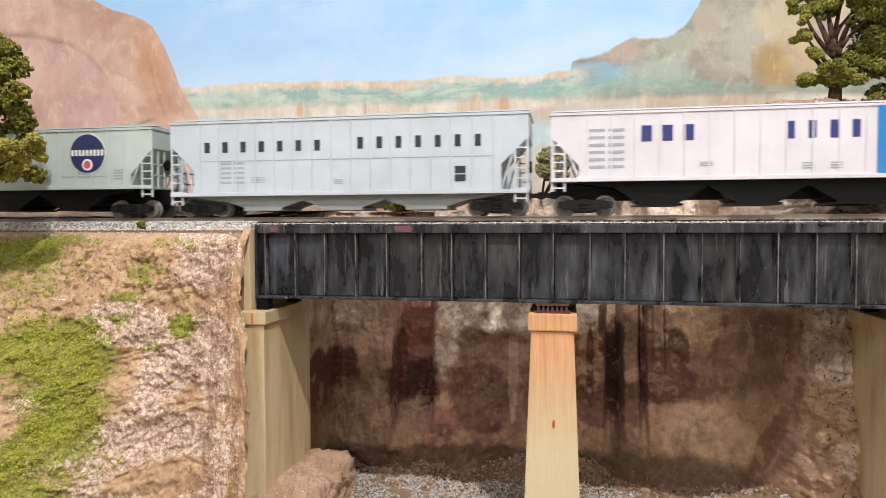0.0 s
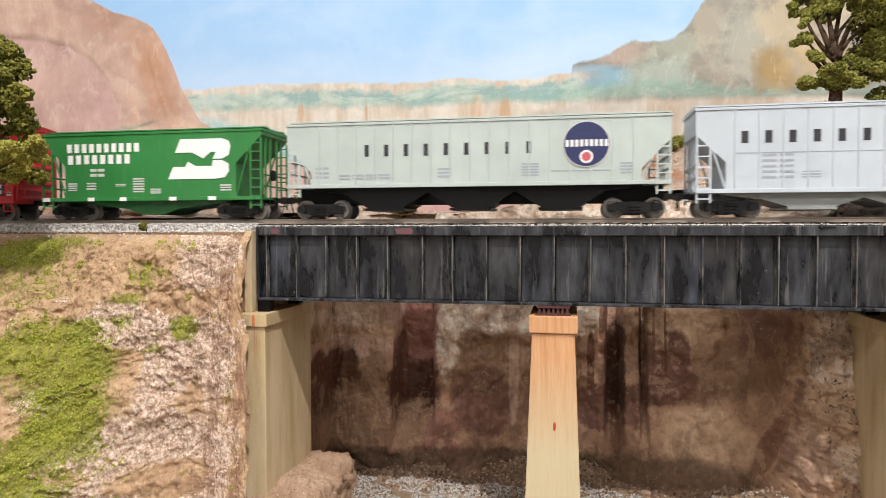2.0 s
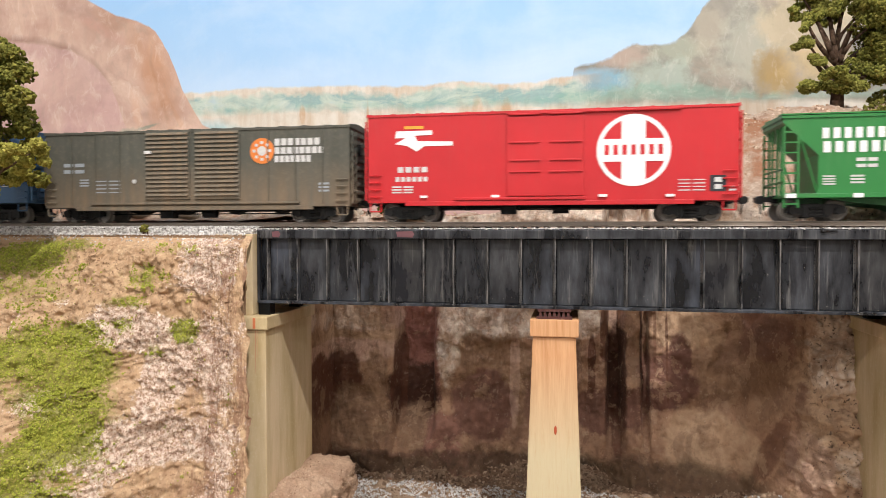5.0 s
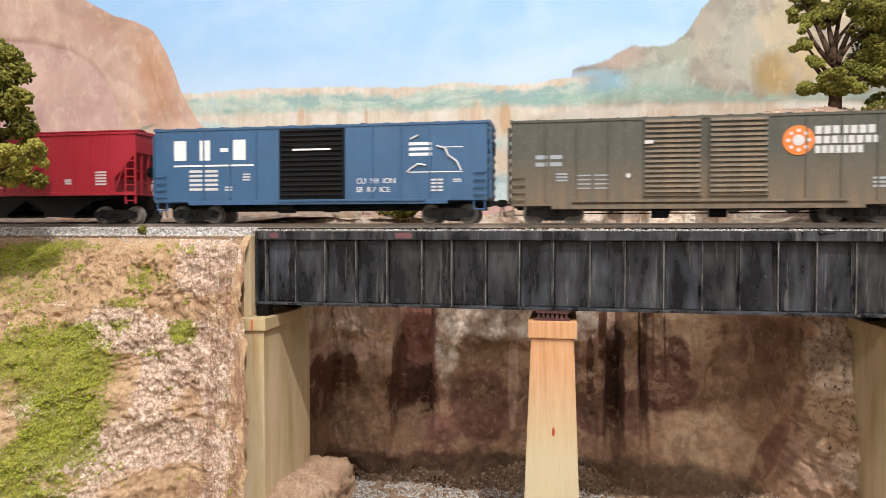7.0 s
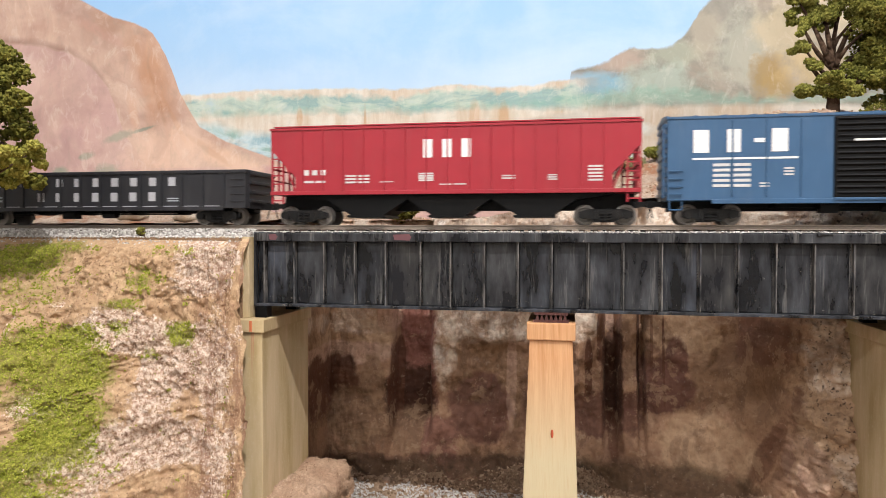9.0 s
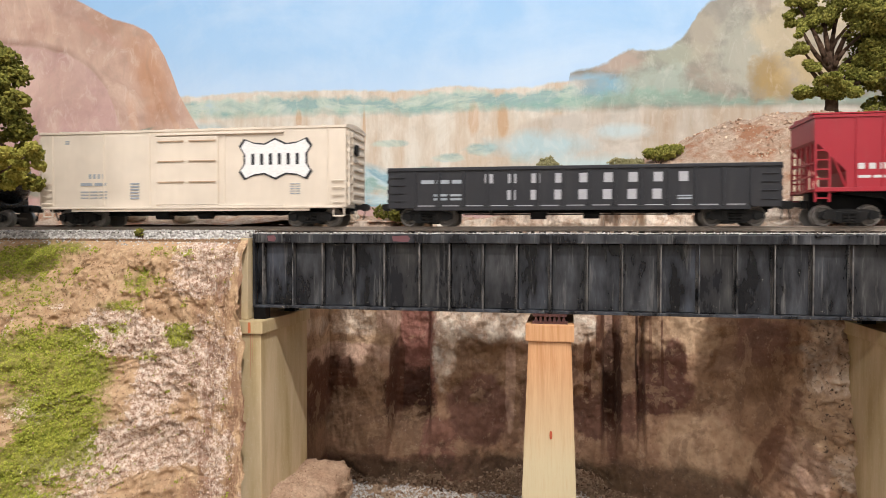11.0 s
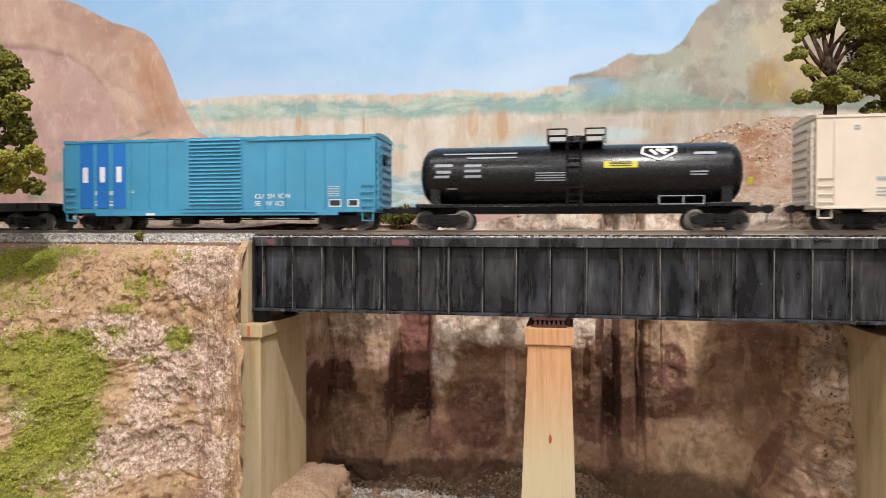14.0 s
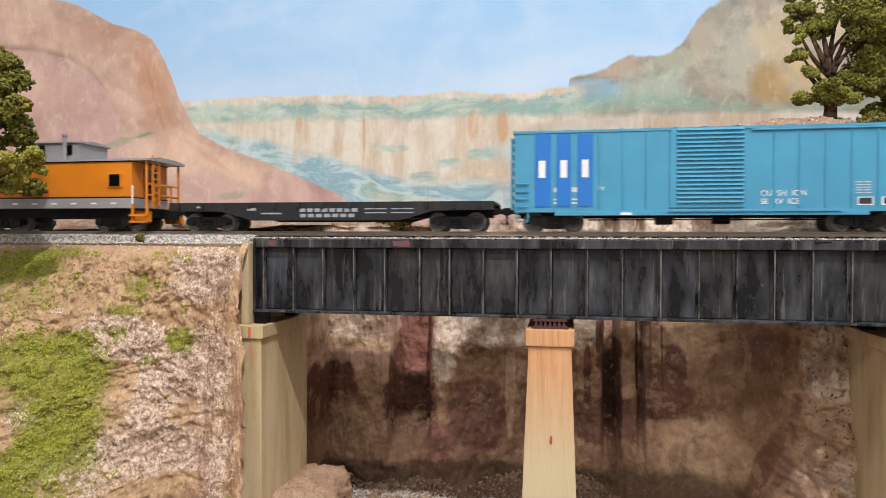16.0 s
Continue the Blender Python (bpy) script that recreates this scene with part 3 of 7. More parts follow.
def box(bm, x0, x1, y0, y1, z0, z1, bevel=0.0):
    r = bmesh.ops.create_cube(bm, size=1.0)
    for v in r["verts"]:
        v.co = Vector(((x0 + x1) / 2 + v.co.x * (x1 - x0), (y0 + y1) / 2 + v.co.y * (y1 - y0), (z0 + z1) / 2 + v.co.z * (z1 - z0)))
    if bevel:
        es = {e for v in r["verts"] for e in v.link_edges}
        bmesh.ops.bevel(bm, geom=list(es), offset=bevel, segments=2, affect="EDGES", profile=0.6)
    return bm


def prism(bm, outline, y0, y1):
    """An outline in x and z, extruded from y0 to y1."""
    a = [bm.verts.new((x, y0, z)) for x, z in outline]
    b = [bm.verts.new((x, y1, z)) for x, z in outline]
    bm.faces.new(a)
    bm.faces.new(b[::-1])
    for i in range(len(a)):
        j = (i + 1) % len(a)
        bm.faces.new((a[j], a[i], b[i], b[j]))
    bmesh.ops.recalc_face_normals(bm, faces=bm.faces)
    return bm


def prism_x(bm, outline, x0, x1):
    """An outline in y and z, extruded from x0 to x1."""
    a = [bm.verts.new((x0, y, z)) for y, z in outline]
    b = [bm.verts.new((x1, y, z)) for y, z in outline]
    bm.faces.new(a)
    bm.faces.new(b[::-1])
    for i in range(len(a)):
        j = (i + 1) % len(a)
        bm.faces.new((a[j], a[i], b[i], b[j]))
    bmesh.ops.recalc_face_normals(bm, faces=bm.faces)
    return bm


def rod(bm, a, b, r, n=6):
    a, b = Vector(a), Vector(b)
    m = Matrix.Translation((a + b) / 2) @ (b - a).to_track_quat("Z", "Y").to_matrix().to_4x4()
    bmesh.ops.create_cone(bm, cap_ends=True, segments=n, radius1=r, radius2=r, depth=(b - a).length, matrix=m)
    return bm


def B():
    return bmesh.new()


def grid_mesh(name, f, nu, nv):
    """A sheet from f(u, v) -> place, u and v from 0 to 1."""
    vs = [f(i / nu, j / nv) for j in range(nv + 1) for i in range(nu + 1)]
    fs = [(j * (nu + 1) + i, j * (nu + 1) + i + 1, (j + 1) * (nu + 1) + i + 1, (j + 1) * (nu + 1) + i) for j in range(nv) for i in range(nu)]
    me = bpy.data.meshes.new(name)
    me.from_pydata(vs, [], fs)
    me.update()
    return me


def rough(x, y, z, scale, octaves=5):
    return noise.fractal(Vector((x * scale, y * scale, z * scale)), 0.75, 2.1, octaves)


def sstep(a, b, x):
    t = min(1.0, max(0.0, (x - a) / (b - a)))
    return t * t * (3 - 2 * t)


OCTA_V = np.array([(1, 0, 0), (-1, 0, 0), (0, 1, 0), (0, -1, 0), (0, 0, 1), (0, 0, -1)], float)
OCTA_F = np.array([(0, 2, 4), (2, 1, 4), (1, 3, 4), (3, 0, 4), (2, 0, 5), (1, 2, 5), (3, 1, 5), (0, 3, 5)])


def crumbs(name, centres, sizes, rng, squash=1.0):
    """Many small uneven grains or foam leaves in one mesh."""
    c = np.asarray(centres)
    n = len(c)
    v = OCTA_V[None] * np.asarray(sizes)[:, None, None] * rng.uniform(0.45, 1.35, (n, 6, 1))
    ang = rng.uniform(0, 6.283, (n, 3))
    for k, (i, j) in enumerate(((0, 1), (1, 2), (0, 2))):
        ca, sa = np.cos(ang[:, k])[:, None], np.sin(ang[:, k])[:, None]
        vi, vj = v[:, :, i].copy(), v[:, :, j].copy()
        v[:, :, i], v[:, :, j] = vi * ca - vj * sa, vi * sa + vj * ca
    v[:, :, 2] *= squash
    v += c[:, None, :]
    f = OCTA_F[None] + 6 * np.arange(n)[:, None, None]
    me = bpy.data.meshes.new(name)
    me.from_pydata(v.reshape(-1, 3).tolist(), [], f.reshape(-1, 3).tolist())
    me.update()
    return me


# ---- setting ----
CANYON_L, CANYON_R, FLOOR_Z = -0.166, 0.150, -0.172


def structure(ob, label, category):
    return tagged(ob, label, category, kind="structure")


def wall_y(x):
    """How far back the canyon's rear cliff stands."""
    return 0.100 + 0.008 * math.sin(x * 21 + 1.0) - 0.060 * sstep(0.092, 0.140, x) - 0.02 * sstep(-0.2, -0.27, x)


def rim_z(x):
    return 0.0045 + 0.011 * sstep(-0.07, 0.0, x) - 0.003 * sstep(-0.16, -0.2, x)


def rear_ground(u, v):
    x = -0.95 + 1.75 * u
    y0 = wall_y(x) if CANYON_L < x < 0.2 else 0.028
    y = y0 + (0.449 - y0) * v
    z = rim_z(x) + 0.004 * v
    z += (0.0075 + 0.004 * rough(x, y, 6, 35)) * sstep(0.035, 0.075, y) * sstep(-0.150, -0.19, x)
    hill = sstep(-0.05, 0.155, x) * sstep(0.085, 0.19, y)
    z += 0.068 * hill + rough(x, y, 0, 22) * 0.004 * sstep(0.0, 0.2, v) + rough(x, y, 3, 90) * 0.0028 * (0.3 + sstep(0.0, 0.1, v))
    return (x, y, z)


def canyon_cliff(u, v):
    x = -0.28 + 0.50 * u
    z = FLOOR_Z - 0.01 + (rim_z(x) + 0.0008 - FLOOR_Z + 0.01) * v
    y = wall_y(x) - 0.012 * (1 - v) - 0.030 * (1 - v) ** 4 * sstep(-0.02, 0.06, x)
    deep = min(1.0, max(0.0, (z + 0.150) / 0.02))
    y += 0.016 * deep * sstep(-0.118, -0.114, x) * sstep(-0.088, -0.093, x)
    y += 0.014 * deep * sstep(0.022, 0.026, x) * sstep(0.036, 0.031, x) + 0.008 * deep * sstep(0.0445, 0.0465, x) * sstep(0.051, 0.049, x)
    y += rough(x, 0.3, z, 14, 3) * 0.005 + rough(x, 0.7, z * 0.35, 60, 4) * 0.0032 + rough(x, 1.7, z, 90, 3) * 0.0016 + rough(x, 4.7, z, 300, 3) * 0.0004 + 0.0030 * abs(rough(x, 8.1, z, 38, 2))
    crumbly = sstep(0.105, 0.130, x)
    y += crumbly * (rough(x, 6.3, z, 120) * 0.0042 + rough(x, 7.3, z, 330) * 0.0022)
    return (x, y, z)


def canyon_floor(u, v):
    x, y = -0.30 + 0.60 * u, -0.33 + 0.45 * v
    z = FLOOR_Z + rough(x, y, 0, 18) * 0.004 + rough(x, y, 5, 110) * 0.0016
    z += 0.035 * sstep(0.07, 0.17, x) * sstep(-0.02, 0.06, y) + 0.006 * sstep(-0.02, 0.07, y) + 0.010 * sstep(0.078, 0.10, y)
    return (x, y, z)


def bank(u, v):
    """The left bank: a steep cliff beside the abutment that leans out into a grassy slope."""
    x = -0.62 + 0.458 * u
    top = -0.0068
    lean = 0.16 + 0.75 * sstep(-0.17, -0.30, x)
    d = 0.22 * v
    y = -0.026 - lean * d - 0.004 * sstep(0.0, 0.03, v)
    z = top - d
    amp = sstep(0.0, 0.06, v)
    edge = sstep(-0.163, -0.2, x)
    y -= amp * (0.2 + 0.8 * edge) * (rough(x, 0.2, z, 16) * 0.004 + rough(x, 0.9, z, 60) * 0.0034 + rough(x, 2.9, z, 200) * 0.0026 + rough(x, 5.9, z, 620, 3) * 0.0007)
    y -= amp * (1 - edge) * rough(x * 1.0, 0.4, z * 0.12, 110) * 0.004
    out = sstep(-0.195, -0.164, x)
    x += 0.003 * amp * rough(0.1, 1.1, z, 70) * out + out * (0.003 * sstep(-0.050, -0.058, z) + 0.004 * sstep(-0.058, -0.11, z))
    return (x, y, z - 0.003 * amp * rough(x, 3.3, z, 40))


def bank_sheet(u, v):
    """The bank, finest beside the abutment."""
    return bank(0.57 * u / 0.15 if u < 0.15 else 0.57 + 0.43 * (u - 0.15) / 0.85, v)


structure(part_of("ground_rear", grid_mesh("ground_rear", rear_ground, 380, 110), ROCKY, smooth=True), "tan rocky earth plateau behind the canyon with a rising hill", "ground")
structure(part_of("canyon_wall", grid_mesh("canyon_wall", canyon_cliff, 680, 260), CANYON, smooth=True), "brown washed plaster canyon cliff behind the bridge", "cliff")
structure(part_of("canyon_floor", grid_mesh("canyon_floor", canyon_floor, 160, 120), FLOOR_EARTH, smooth=True), "brown earth canyon floor under the bridge", "ground")
structure(part_of("bank_left", grid_mesh("bank_left", bank_sheet, 420, 330), BANK, smooth=True), "rocky bank with patches of green ground foam", "ground")


def bank_point(x, d):
    return bank((x + 0.62) / 0.458, d / 0.22)


def bank_grains(name, count, seed, size, material, label, inside):
    rg = np.random.default_rng(seed)
    pts = []
    for x, d in zip(rg.uniform(-0.34, -0.1665, count), 0.004 + rg.uniform(0, 1, count) * 0.140):
        p = bank_point(x, d)
        if inside(p[0], p[2]):
            pts.append((p[0], p[1] - 0.0002, p[2]))
    n = len(pts)
    ob = part_of(name, crumbs(name, pts, rg.uniform(size * 0.4, size * 1.2, n), rg), material)
    return tagged(ob, label, "ground cover", kind="stuff")


def in_moss(x, z):
    g = max(k * sstep(1.6, 0.5, math.hypot((x - a) / rx, (z - b) / rz) + rough(x, 0.5, z, 60) * 0.6) for a, b, rx, rz, k in MOSS)
    return g + rough(x, 1.5, z, 170) * 0.5 + rough(x, 3.5, z, 600, 3) * 0.5 > 0.55


def in_bare(x, z):
    g = max(k * sstep(1.4, 0.6, math.hypot((x - a) / rx, (z - b) / rz) + rough(x, 0.5, z, 50) * 0.5) for a, b, rx, rz, k in BARE)
    g *= min(1 - k * sstep(1.4, 0.6, math.hypot((x - a) / rx, (z - b) / rz)) for a, b, rx, rz, k in EARTHY)
    return g + rough(x, 1.5, z, 220) * 0.5 > 0.55 and not in_moss(x, z)


MOSS_FOAM = foliage("ground_foam_green", "727a26", "90963a", "aaa84c")
GRIT = foliage("bank_grit", "80634e", "a48568", "c4a788")
CHIPS = foliage("plaster_chips", "b0927c", "c8ae98", "e0ccba")
bank_grains("ground_foam", 60000, 21, 0.00062, MOSS_FOAM, "green foam ground cover on the bank", in_moss)
bank_grains("bank_grit", 14000, 22, 0.0005, GRIT, "loose tan grit on the bank", lambda x, z: not in_moss(x, z))
bank_grains("plaster_chips", 20000, 23, 0.0005, CHIPS, "pale plaster crumbs on the bare rock of the bank", in_bare)


def slab(name, x0, x1, y0, y1, z0, z1, material, label, category):
    return structure(part(name, box(B(), x0, x1, y0, y1, z0, z1), material), label, category)


# earth under the track on both sides, joined to the rear ground
slab("trackbed_left", -2.58, CANYON_L, -0.027, 0.09, -0.30, -0.0066, EARTH, "brown earth trackbed beside the abutment", "ground")
slab("trackbed_right", 0.160, 2.58, -0.06, 0.09, -0.30, -0.0066, EARTH, "brown earth trackbed at the far abutment", "ground")
slab("canyon_side", CANYON_L - 0.05, CANYON_L + 0.006, 0.034, 0.13, -0.30, -0.009, CANYON, "brown plaster canyon side beside the abutment", "cliff")

slab("ground_west", -2.58, -0.95, 0.09, 0.449, -0.30, -0.001, EARTH, "plain brown earth beyond the scene", "ground")
slab("ground_east", 0.80, 2.58, 0.09, 0.449, -0.30, 0.05, EARTH, "plain brown earth beyond the scene", "ground")

# ballast strips
rng = np.random.default_rng(4)


def ballast(name, x0, x1, n, label):
    xs = rng.uniform(x0, x1, n)
    ys = rng.uniform(-0.0245, 0.0245, n)
    zs = -0.0058 + 0.0034 * np.clip((0.0245 - np.abs(ys)) / 0.008, 0, 1) - 0.0006 + rng.uniform(0, 0.0008, n)
    ob = part_of(name, crumbs(name, np.c_[xs, ys, zs], rng.uniform(0.0003, 0.0008, n), rng), BALLAST)
    return tagged(ob, label, "ballast", kind="stuff")


slab("roadbed_left", -2.58, CANYON_L + 0.003, -0.0235, 0.0235, -0.0066, -0.0036, BALLAST, "pale grey ballast roadbed", "ballast")
slab("roadbed_right", 0.155, 2.58, -0.0235, 0.0235, -0.0066, -0.0036, BALLAST, "pale grey ballast roadbed", "ballast")
ballast("ballast_left", -0.45, CANYON_L + 0.003, 18000, "loose pale grey ballast along the track")
spill = []
for x, d in zip(rng.uniform(-0.45, CANYON_L, 5000), np.abs(rng.normal(0, 0.0028, 5000))):
    spill.append((x, -0.0225 - d, -0.0058 - min(0.0008, d * 0.4)) if d < 0.005 else (x, bank_point(x, d - 0.004)[1], bank_point(x, d - 0.004)[2]))
tagged(part_of("ballast_spill", crumbs("ballast_spill", spill, rng.uniform(0.0003, 0.0009, 5000), rng), BALLAST), "pale grey ballast spilled over the bank's edge", "ballast", kind="stuff")

# bridge: two plate girders with flanges, stiffeners, deck between them
bridge = tagged(new("girder_bridge"), "black weathered deck plate girder bridge on a wooden pier", "bridge")
GX0, GX1, GT, GB = -0.1618, 0.1545, -0.0042, -0.0425
STIFF = [-0.1565, -0.1399, -0.1238, -0.1072, -0.0908, -0.0726, -0.0573, -0.0404, -0.0237, -0.0073, 0.0101, 0.0264, 0.0440, 0.0612, 0.0779, 0.0942, 0.1105, 0.1269, 0.1432]
for s in (-1, 1):
    f = s * 0.022
    o = 1 if s > 0 else -1
    lo, hi = sorted((f - o * 0.0048, f - o * 0.0058))
    part("web_plate", box(B(), GX0 + 0.0005, GX1 - 0.0005, lo, hi, GB + 0.0012, GT - 0.003), BLACK, bridge)
    p0, p1 = sorted((f - o * 0.0043, f - o * 0.0050))
    for x0, x1 in zip([GX0] + STIFF, STIFF + [GX1]):
        part("web_panel", box(B(), x0 + 0.0006, x1 - 0.0004, p0, p1, GB + 0.0016, GT - 0.0046, 0.00025), GIRDER, bridge)
    lo, hi = sorted((f, f - o * 0.0075))
    part("top_flange", box(B(), GX0, GX1, lo, hi, GT - 0.0044, GT, 0.0003), GIRDER, bridge)
    part("bottom_flange", box(B(), GX0, GX1, lo, hi, GB, GB + 0.0014, 0.0002), GIRDER, bridge)
    lo, hi = sorted((f - o * 0.0010, f - o * 0.0050))
    stiff = None
    for x in STIFF:
        if stiff is None:
            b = box(B(), -0.0003, 0.0003, lo, hi, GB + 0.0014, GT - 0.0044)
            e0, e1 = sorted((f - o * 0.0038, f - o * 0.0046))
            box(b, -0.0012, -0.0002, e0, e1, GB + 0.0014, GT - 0.0044)
            stiff = part("stiffener", b, GIRDER_WORN, bridge)
        else:
            stiff = part_of("stiffener", stiff.data, GIRDER_WORN, bridge)
        stiff.location.x = x
    lo, hi = sorted((f - o * 0.0003, f - o * 0.0030))
    part("end_post", box(B(), GX0, GX0 + 0.0012, lo, hi, GB + 0.0014, GT - 0.0044), GIRDER, bridge)
rv = []
for x in STIFF[1:]:
    for m in range(26):
        rv.append((x - 0.0009, -0.0182, GB + 0.0022 + 0.0013 * m))
tagged(part_of("riveting", crumbs("riveting", rv, np.full(len(rv), 0.00030), np.random.default_rng(2)), GIRDER, bridge), kind="stuff")
part("deck", box(B(), GX0, GX1, -0.0215, 0.0215, GT - 0.0015, GT + 0.0004), GIRDER, bridge, "dark deck between the girders")
bolt = B()
bmesh.ops.create_icosphere(bolt, subdivisions=1, radius=0.0013, matrix=Matrix.Translation((0.1115, -0.0221, -0.0045)))
rod(bolt, (0.1115, -0.0225, -0.0043), (0.1175, -0.0222, -0.0047), 0.0005)
part("loose_bolt", bolt, GIRDER, bridge)
xs = rng.uniform(GX0, GX1, 3000)
ys = np.where(rng.uniform(0, 1, 3000) < 0.6, rng.normal(-0.0195, 0.0012, 3000), rng.uniform(-0.02, 0.02, 3000))
ys = np.clip(ys, -0.0216, 0.0216)
tagged(part_of("deck_ballast", crumbs("deck_ballast", np.c_[xs, ys, np.full(3000, GT + 0.0005)], rng.uniform(0.0003, 0.0008, 3000), rng), BALLAST), "loose pale ballast spilled on the bridge deck", "ballast", kind="stuff")

for x0, x1 in ((-0.1535, -0.1485), (-0.0865, -0.0770)):
    part("paint_scuff", prism(B(), [(x0, -0.0050), (x0 + 0.0006, -0.0076), (x1 - 0.0010, -0.0080), (x1, -0.0062), (x1 - 0.0012, -0.0047)], -0.02212, -0.0218), flat("scuff_dull_red", "6a4246"), bridge, "dull red paint scuff")

# pier and bearings
pier = tagged(new("bridge_pier"), "tapered bare wooden bridge pier with a cap", "pier")
PX = -0.0076


def tapered(bm, hw0, hw1, d0, d1, z0, z1, bevel):
    r = bmesh.ops.create_cube(bm, size=1.0)
    for v in r["verts"]:
        up = v.co.z > 0
        v.co = Vector((PX + 2 * v.co.x * (hw1 if up else hw0), 2 * v.co.y * (d1 if up else d0), z1 if up else z0))
    bmesh.ops.bevel(bm, geom=bm.edges[:], offset=bevel, segments=2, affect="EDGES")
    return bm


part("shaft", tapered(B(), 0.0146, 0.0102, 0.027, 0.024, FLOOR_Z - 0.004, -0.0556, 0.0004), WOOD, pier)
part("cap", box(B(), PX - 0.0116, PX + 0.0116, -0.0255, 0.0255, -0.0556, -0.0473, 0.0005), WOOD, pier)
kn = B()
bmesh.ops.create_icosphere(kn, subdivisions=2, radius=0.001, matrix=Matrix.Translation((PX + 0.0008, -0.02545, -0.1005)) @ Matrix.Diagonal((0.7, 0.35, 2.2, 1)))
part("knot", kn, flat("knot_red_brown", "b4502e"), pier, "red-brown knot in the wood")


def shoe(x, y, parent):
    s = B()
    box(s, x - 0.0085, x + 0.0085, y - 0.004, y + 0.004, -0.0473, -0.0461)
    for k in range(-3, 4):
        prism(s, [(x + k * 0.0022 - 0.0009, -0.0461), (x + k * 0.0022 + 0.0009, -0.0461), (x + k * 0.0022 + 0.0003, -0.0437), (x + k * 0.0022 - 0.0003, -0.0437)], y - 0.0035, y + 0.0035)
    box(s, x - 0.0080, x + 0.0080, y - 0.0038, y + 0.0038, -0.0437, GB)
    return part("bearing_shoe", s, RUST, parent, "red oxide cast bearing shoe")


for y in (-0.0195, 0.0195):
    shoe(PX, y, pier)


def abutment(name, side, xf, label):
    """A painted block abutment whose face stands at xf, with a cap and a back wall behind the girder's end."""
    a = tagged(new(name), label, "abutment")
    x0, x1 = sorted((xf, xf - side * 0.03))
    part("stem", box(B(), x0, x1, -0.030, 0.0325, FLOOR_Z - 0.006, -0.0552, 0.0005), CONCRETE, a)
    c0, c1 = sorted((xf + side * 0.0016, xf - side * 0.030))
    part("cap", box(B(), c0, c1, -0.0316, 0.034, -0.0552, -0.0485, 0.0005), CONCRETE, a)
    w0, w1 = sorted((GX0 - 0.0006 if side > 0 else GX1 + 0.0006, xf - side * 0.03))
    part("back_wall", box(B(), w0, w1, -0.0262, 0.0262, -0.0485, -0.0062, 0.0004), CONCRETE, a)
    for y in (-0.0195, 0.0195):
        s = box(B(), xf - side * 0.0042 - 0.0032, xf - side * 0.0042 + 0.0032, y - 0.003, y + 0.003, -0.0485, GB)
        part("bearing_plate", s, BLACK, a)
    return a


left = abutment("abutment_left", 1, -0.1534, "cream painted concrete bridge abutment with rust stains")
abutment("abutment_right", -1, 0.1445, "olive shaded cream concrete bridge abutment")
part("rust_stain", box(B(), -0.1597, -0.1583, -0.03175, -0.0314, -0.0546, -0.0492), flat("stain_orange", "c06a40"), left, "orange rust stain")
for x0, w, z0 in ((-0.1594, 0.0007, -0.078), (-0.1583, 0.0004, -0.070)):
    part("rust_stain", prism(B(), [(x0, -0.0552), (x0 + w, -0.0552), (x0 + w * 0.6, z0), (x0 + w * 0.4, z0)], -0.03012, -0.0299), flat("stain_faded_rust", "b98a68"), left, "faded rust run")

# rock footing by the left abutment


def footing(u, v):
    a = u * math.pi * 2
    r = 1.0
    x = -0.152 + 0.0225 * math.copysign(min(1, abs(math.cos(a)) * 1.35), math.cos(a)) * r
    y = 0.005 + 0.042 * math.copysign(min(1, abs(math.sin(a)) * 1.35), math.sin(a)) * r
    z = FLOOR_Z - 0.006 + (0.032 + 0.006) * v
    if v >= 0.75:
        k = (1 - v) / 0.25
        x, y, z = -0.152 + (x + 0.152) * k, 0.005 + (y - 0.005) * k, FLOOR_Z - 0.006 + 0.038 * 0.75 + 0.0095 * math.sqrt(1 - k * k * 0.98)
    n = rough(x, y, z, 45) * 0.0040 + rough(x, y, z, 160) * 0.0022
    return (x + n * math.cos(a), y + n * math.sin(a), z + n * 0.6)


tagged(part_of("rock_footing", grid_mesh("rock_footing", footing, 260, 100), FOOT_EARTH, smooth=True), "brown earth and rock footing around the abutment", "rock")

rg = np.random.default_rng(41)
fp = [footing(a, b) for a, b in zip(rg.uniform(0, 1, 3500), rg.uniform(0.1, 0.97, 3500))]
tagged(part_of("footing_grit", crumbs("footing_grit", fp, rg.uniform(0.0002, 0.0008, len(fp)), rg), foliage("footing_grit", "7d604c", "a5856a", "d0b69c")), "brown grit on the rock footing", "grit", kind="stuff")
fp = [canyon_floor((a + 0.30) / 0.60, (b + 0.33) / 0.45) for a, b in zip(rg.uniform(-0.15, 0.15, 11000), 0.098 - np.abs(rg.normal(0, 0.026, 11000)))]
tagged(part_of("floor_debris", crumbs("floor_debris", fp, rg.uniform(0.0003, 0.0016, len(fp)) * rg.uniform(0.4, 1.3, len(fp)), rg), foliage("floor_debris", "4a382c", "7d624e", "b79e86")), "brown crumbled debris at the foot of the cliff", "debris", kind="stuff")

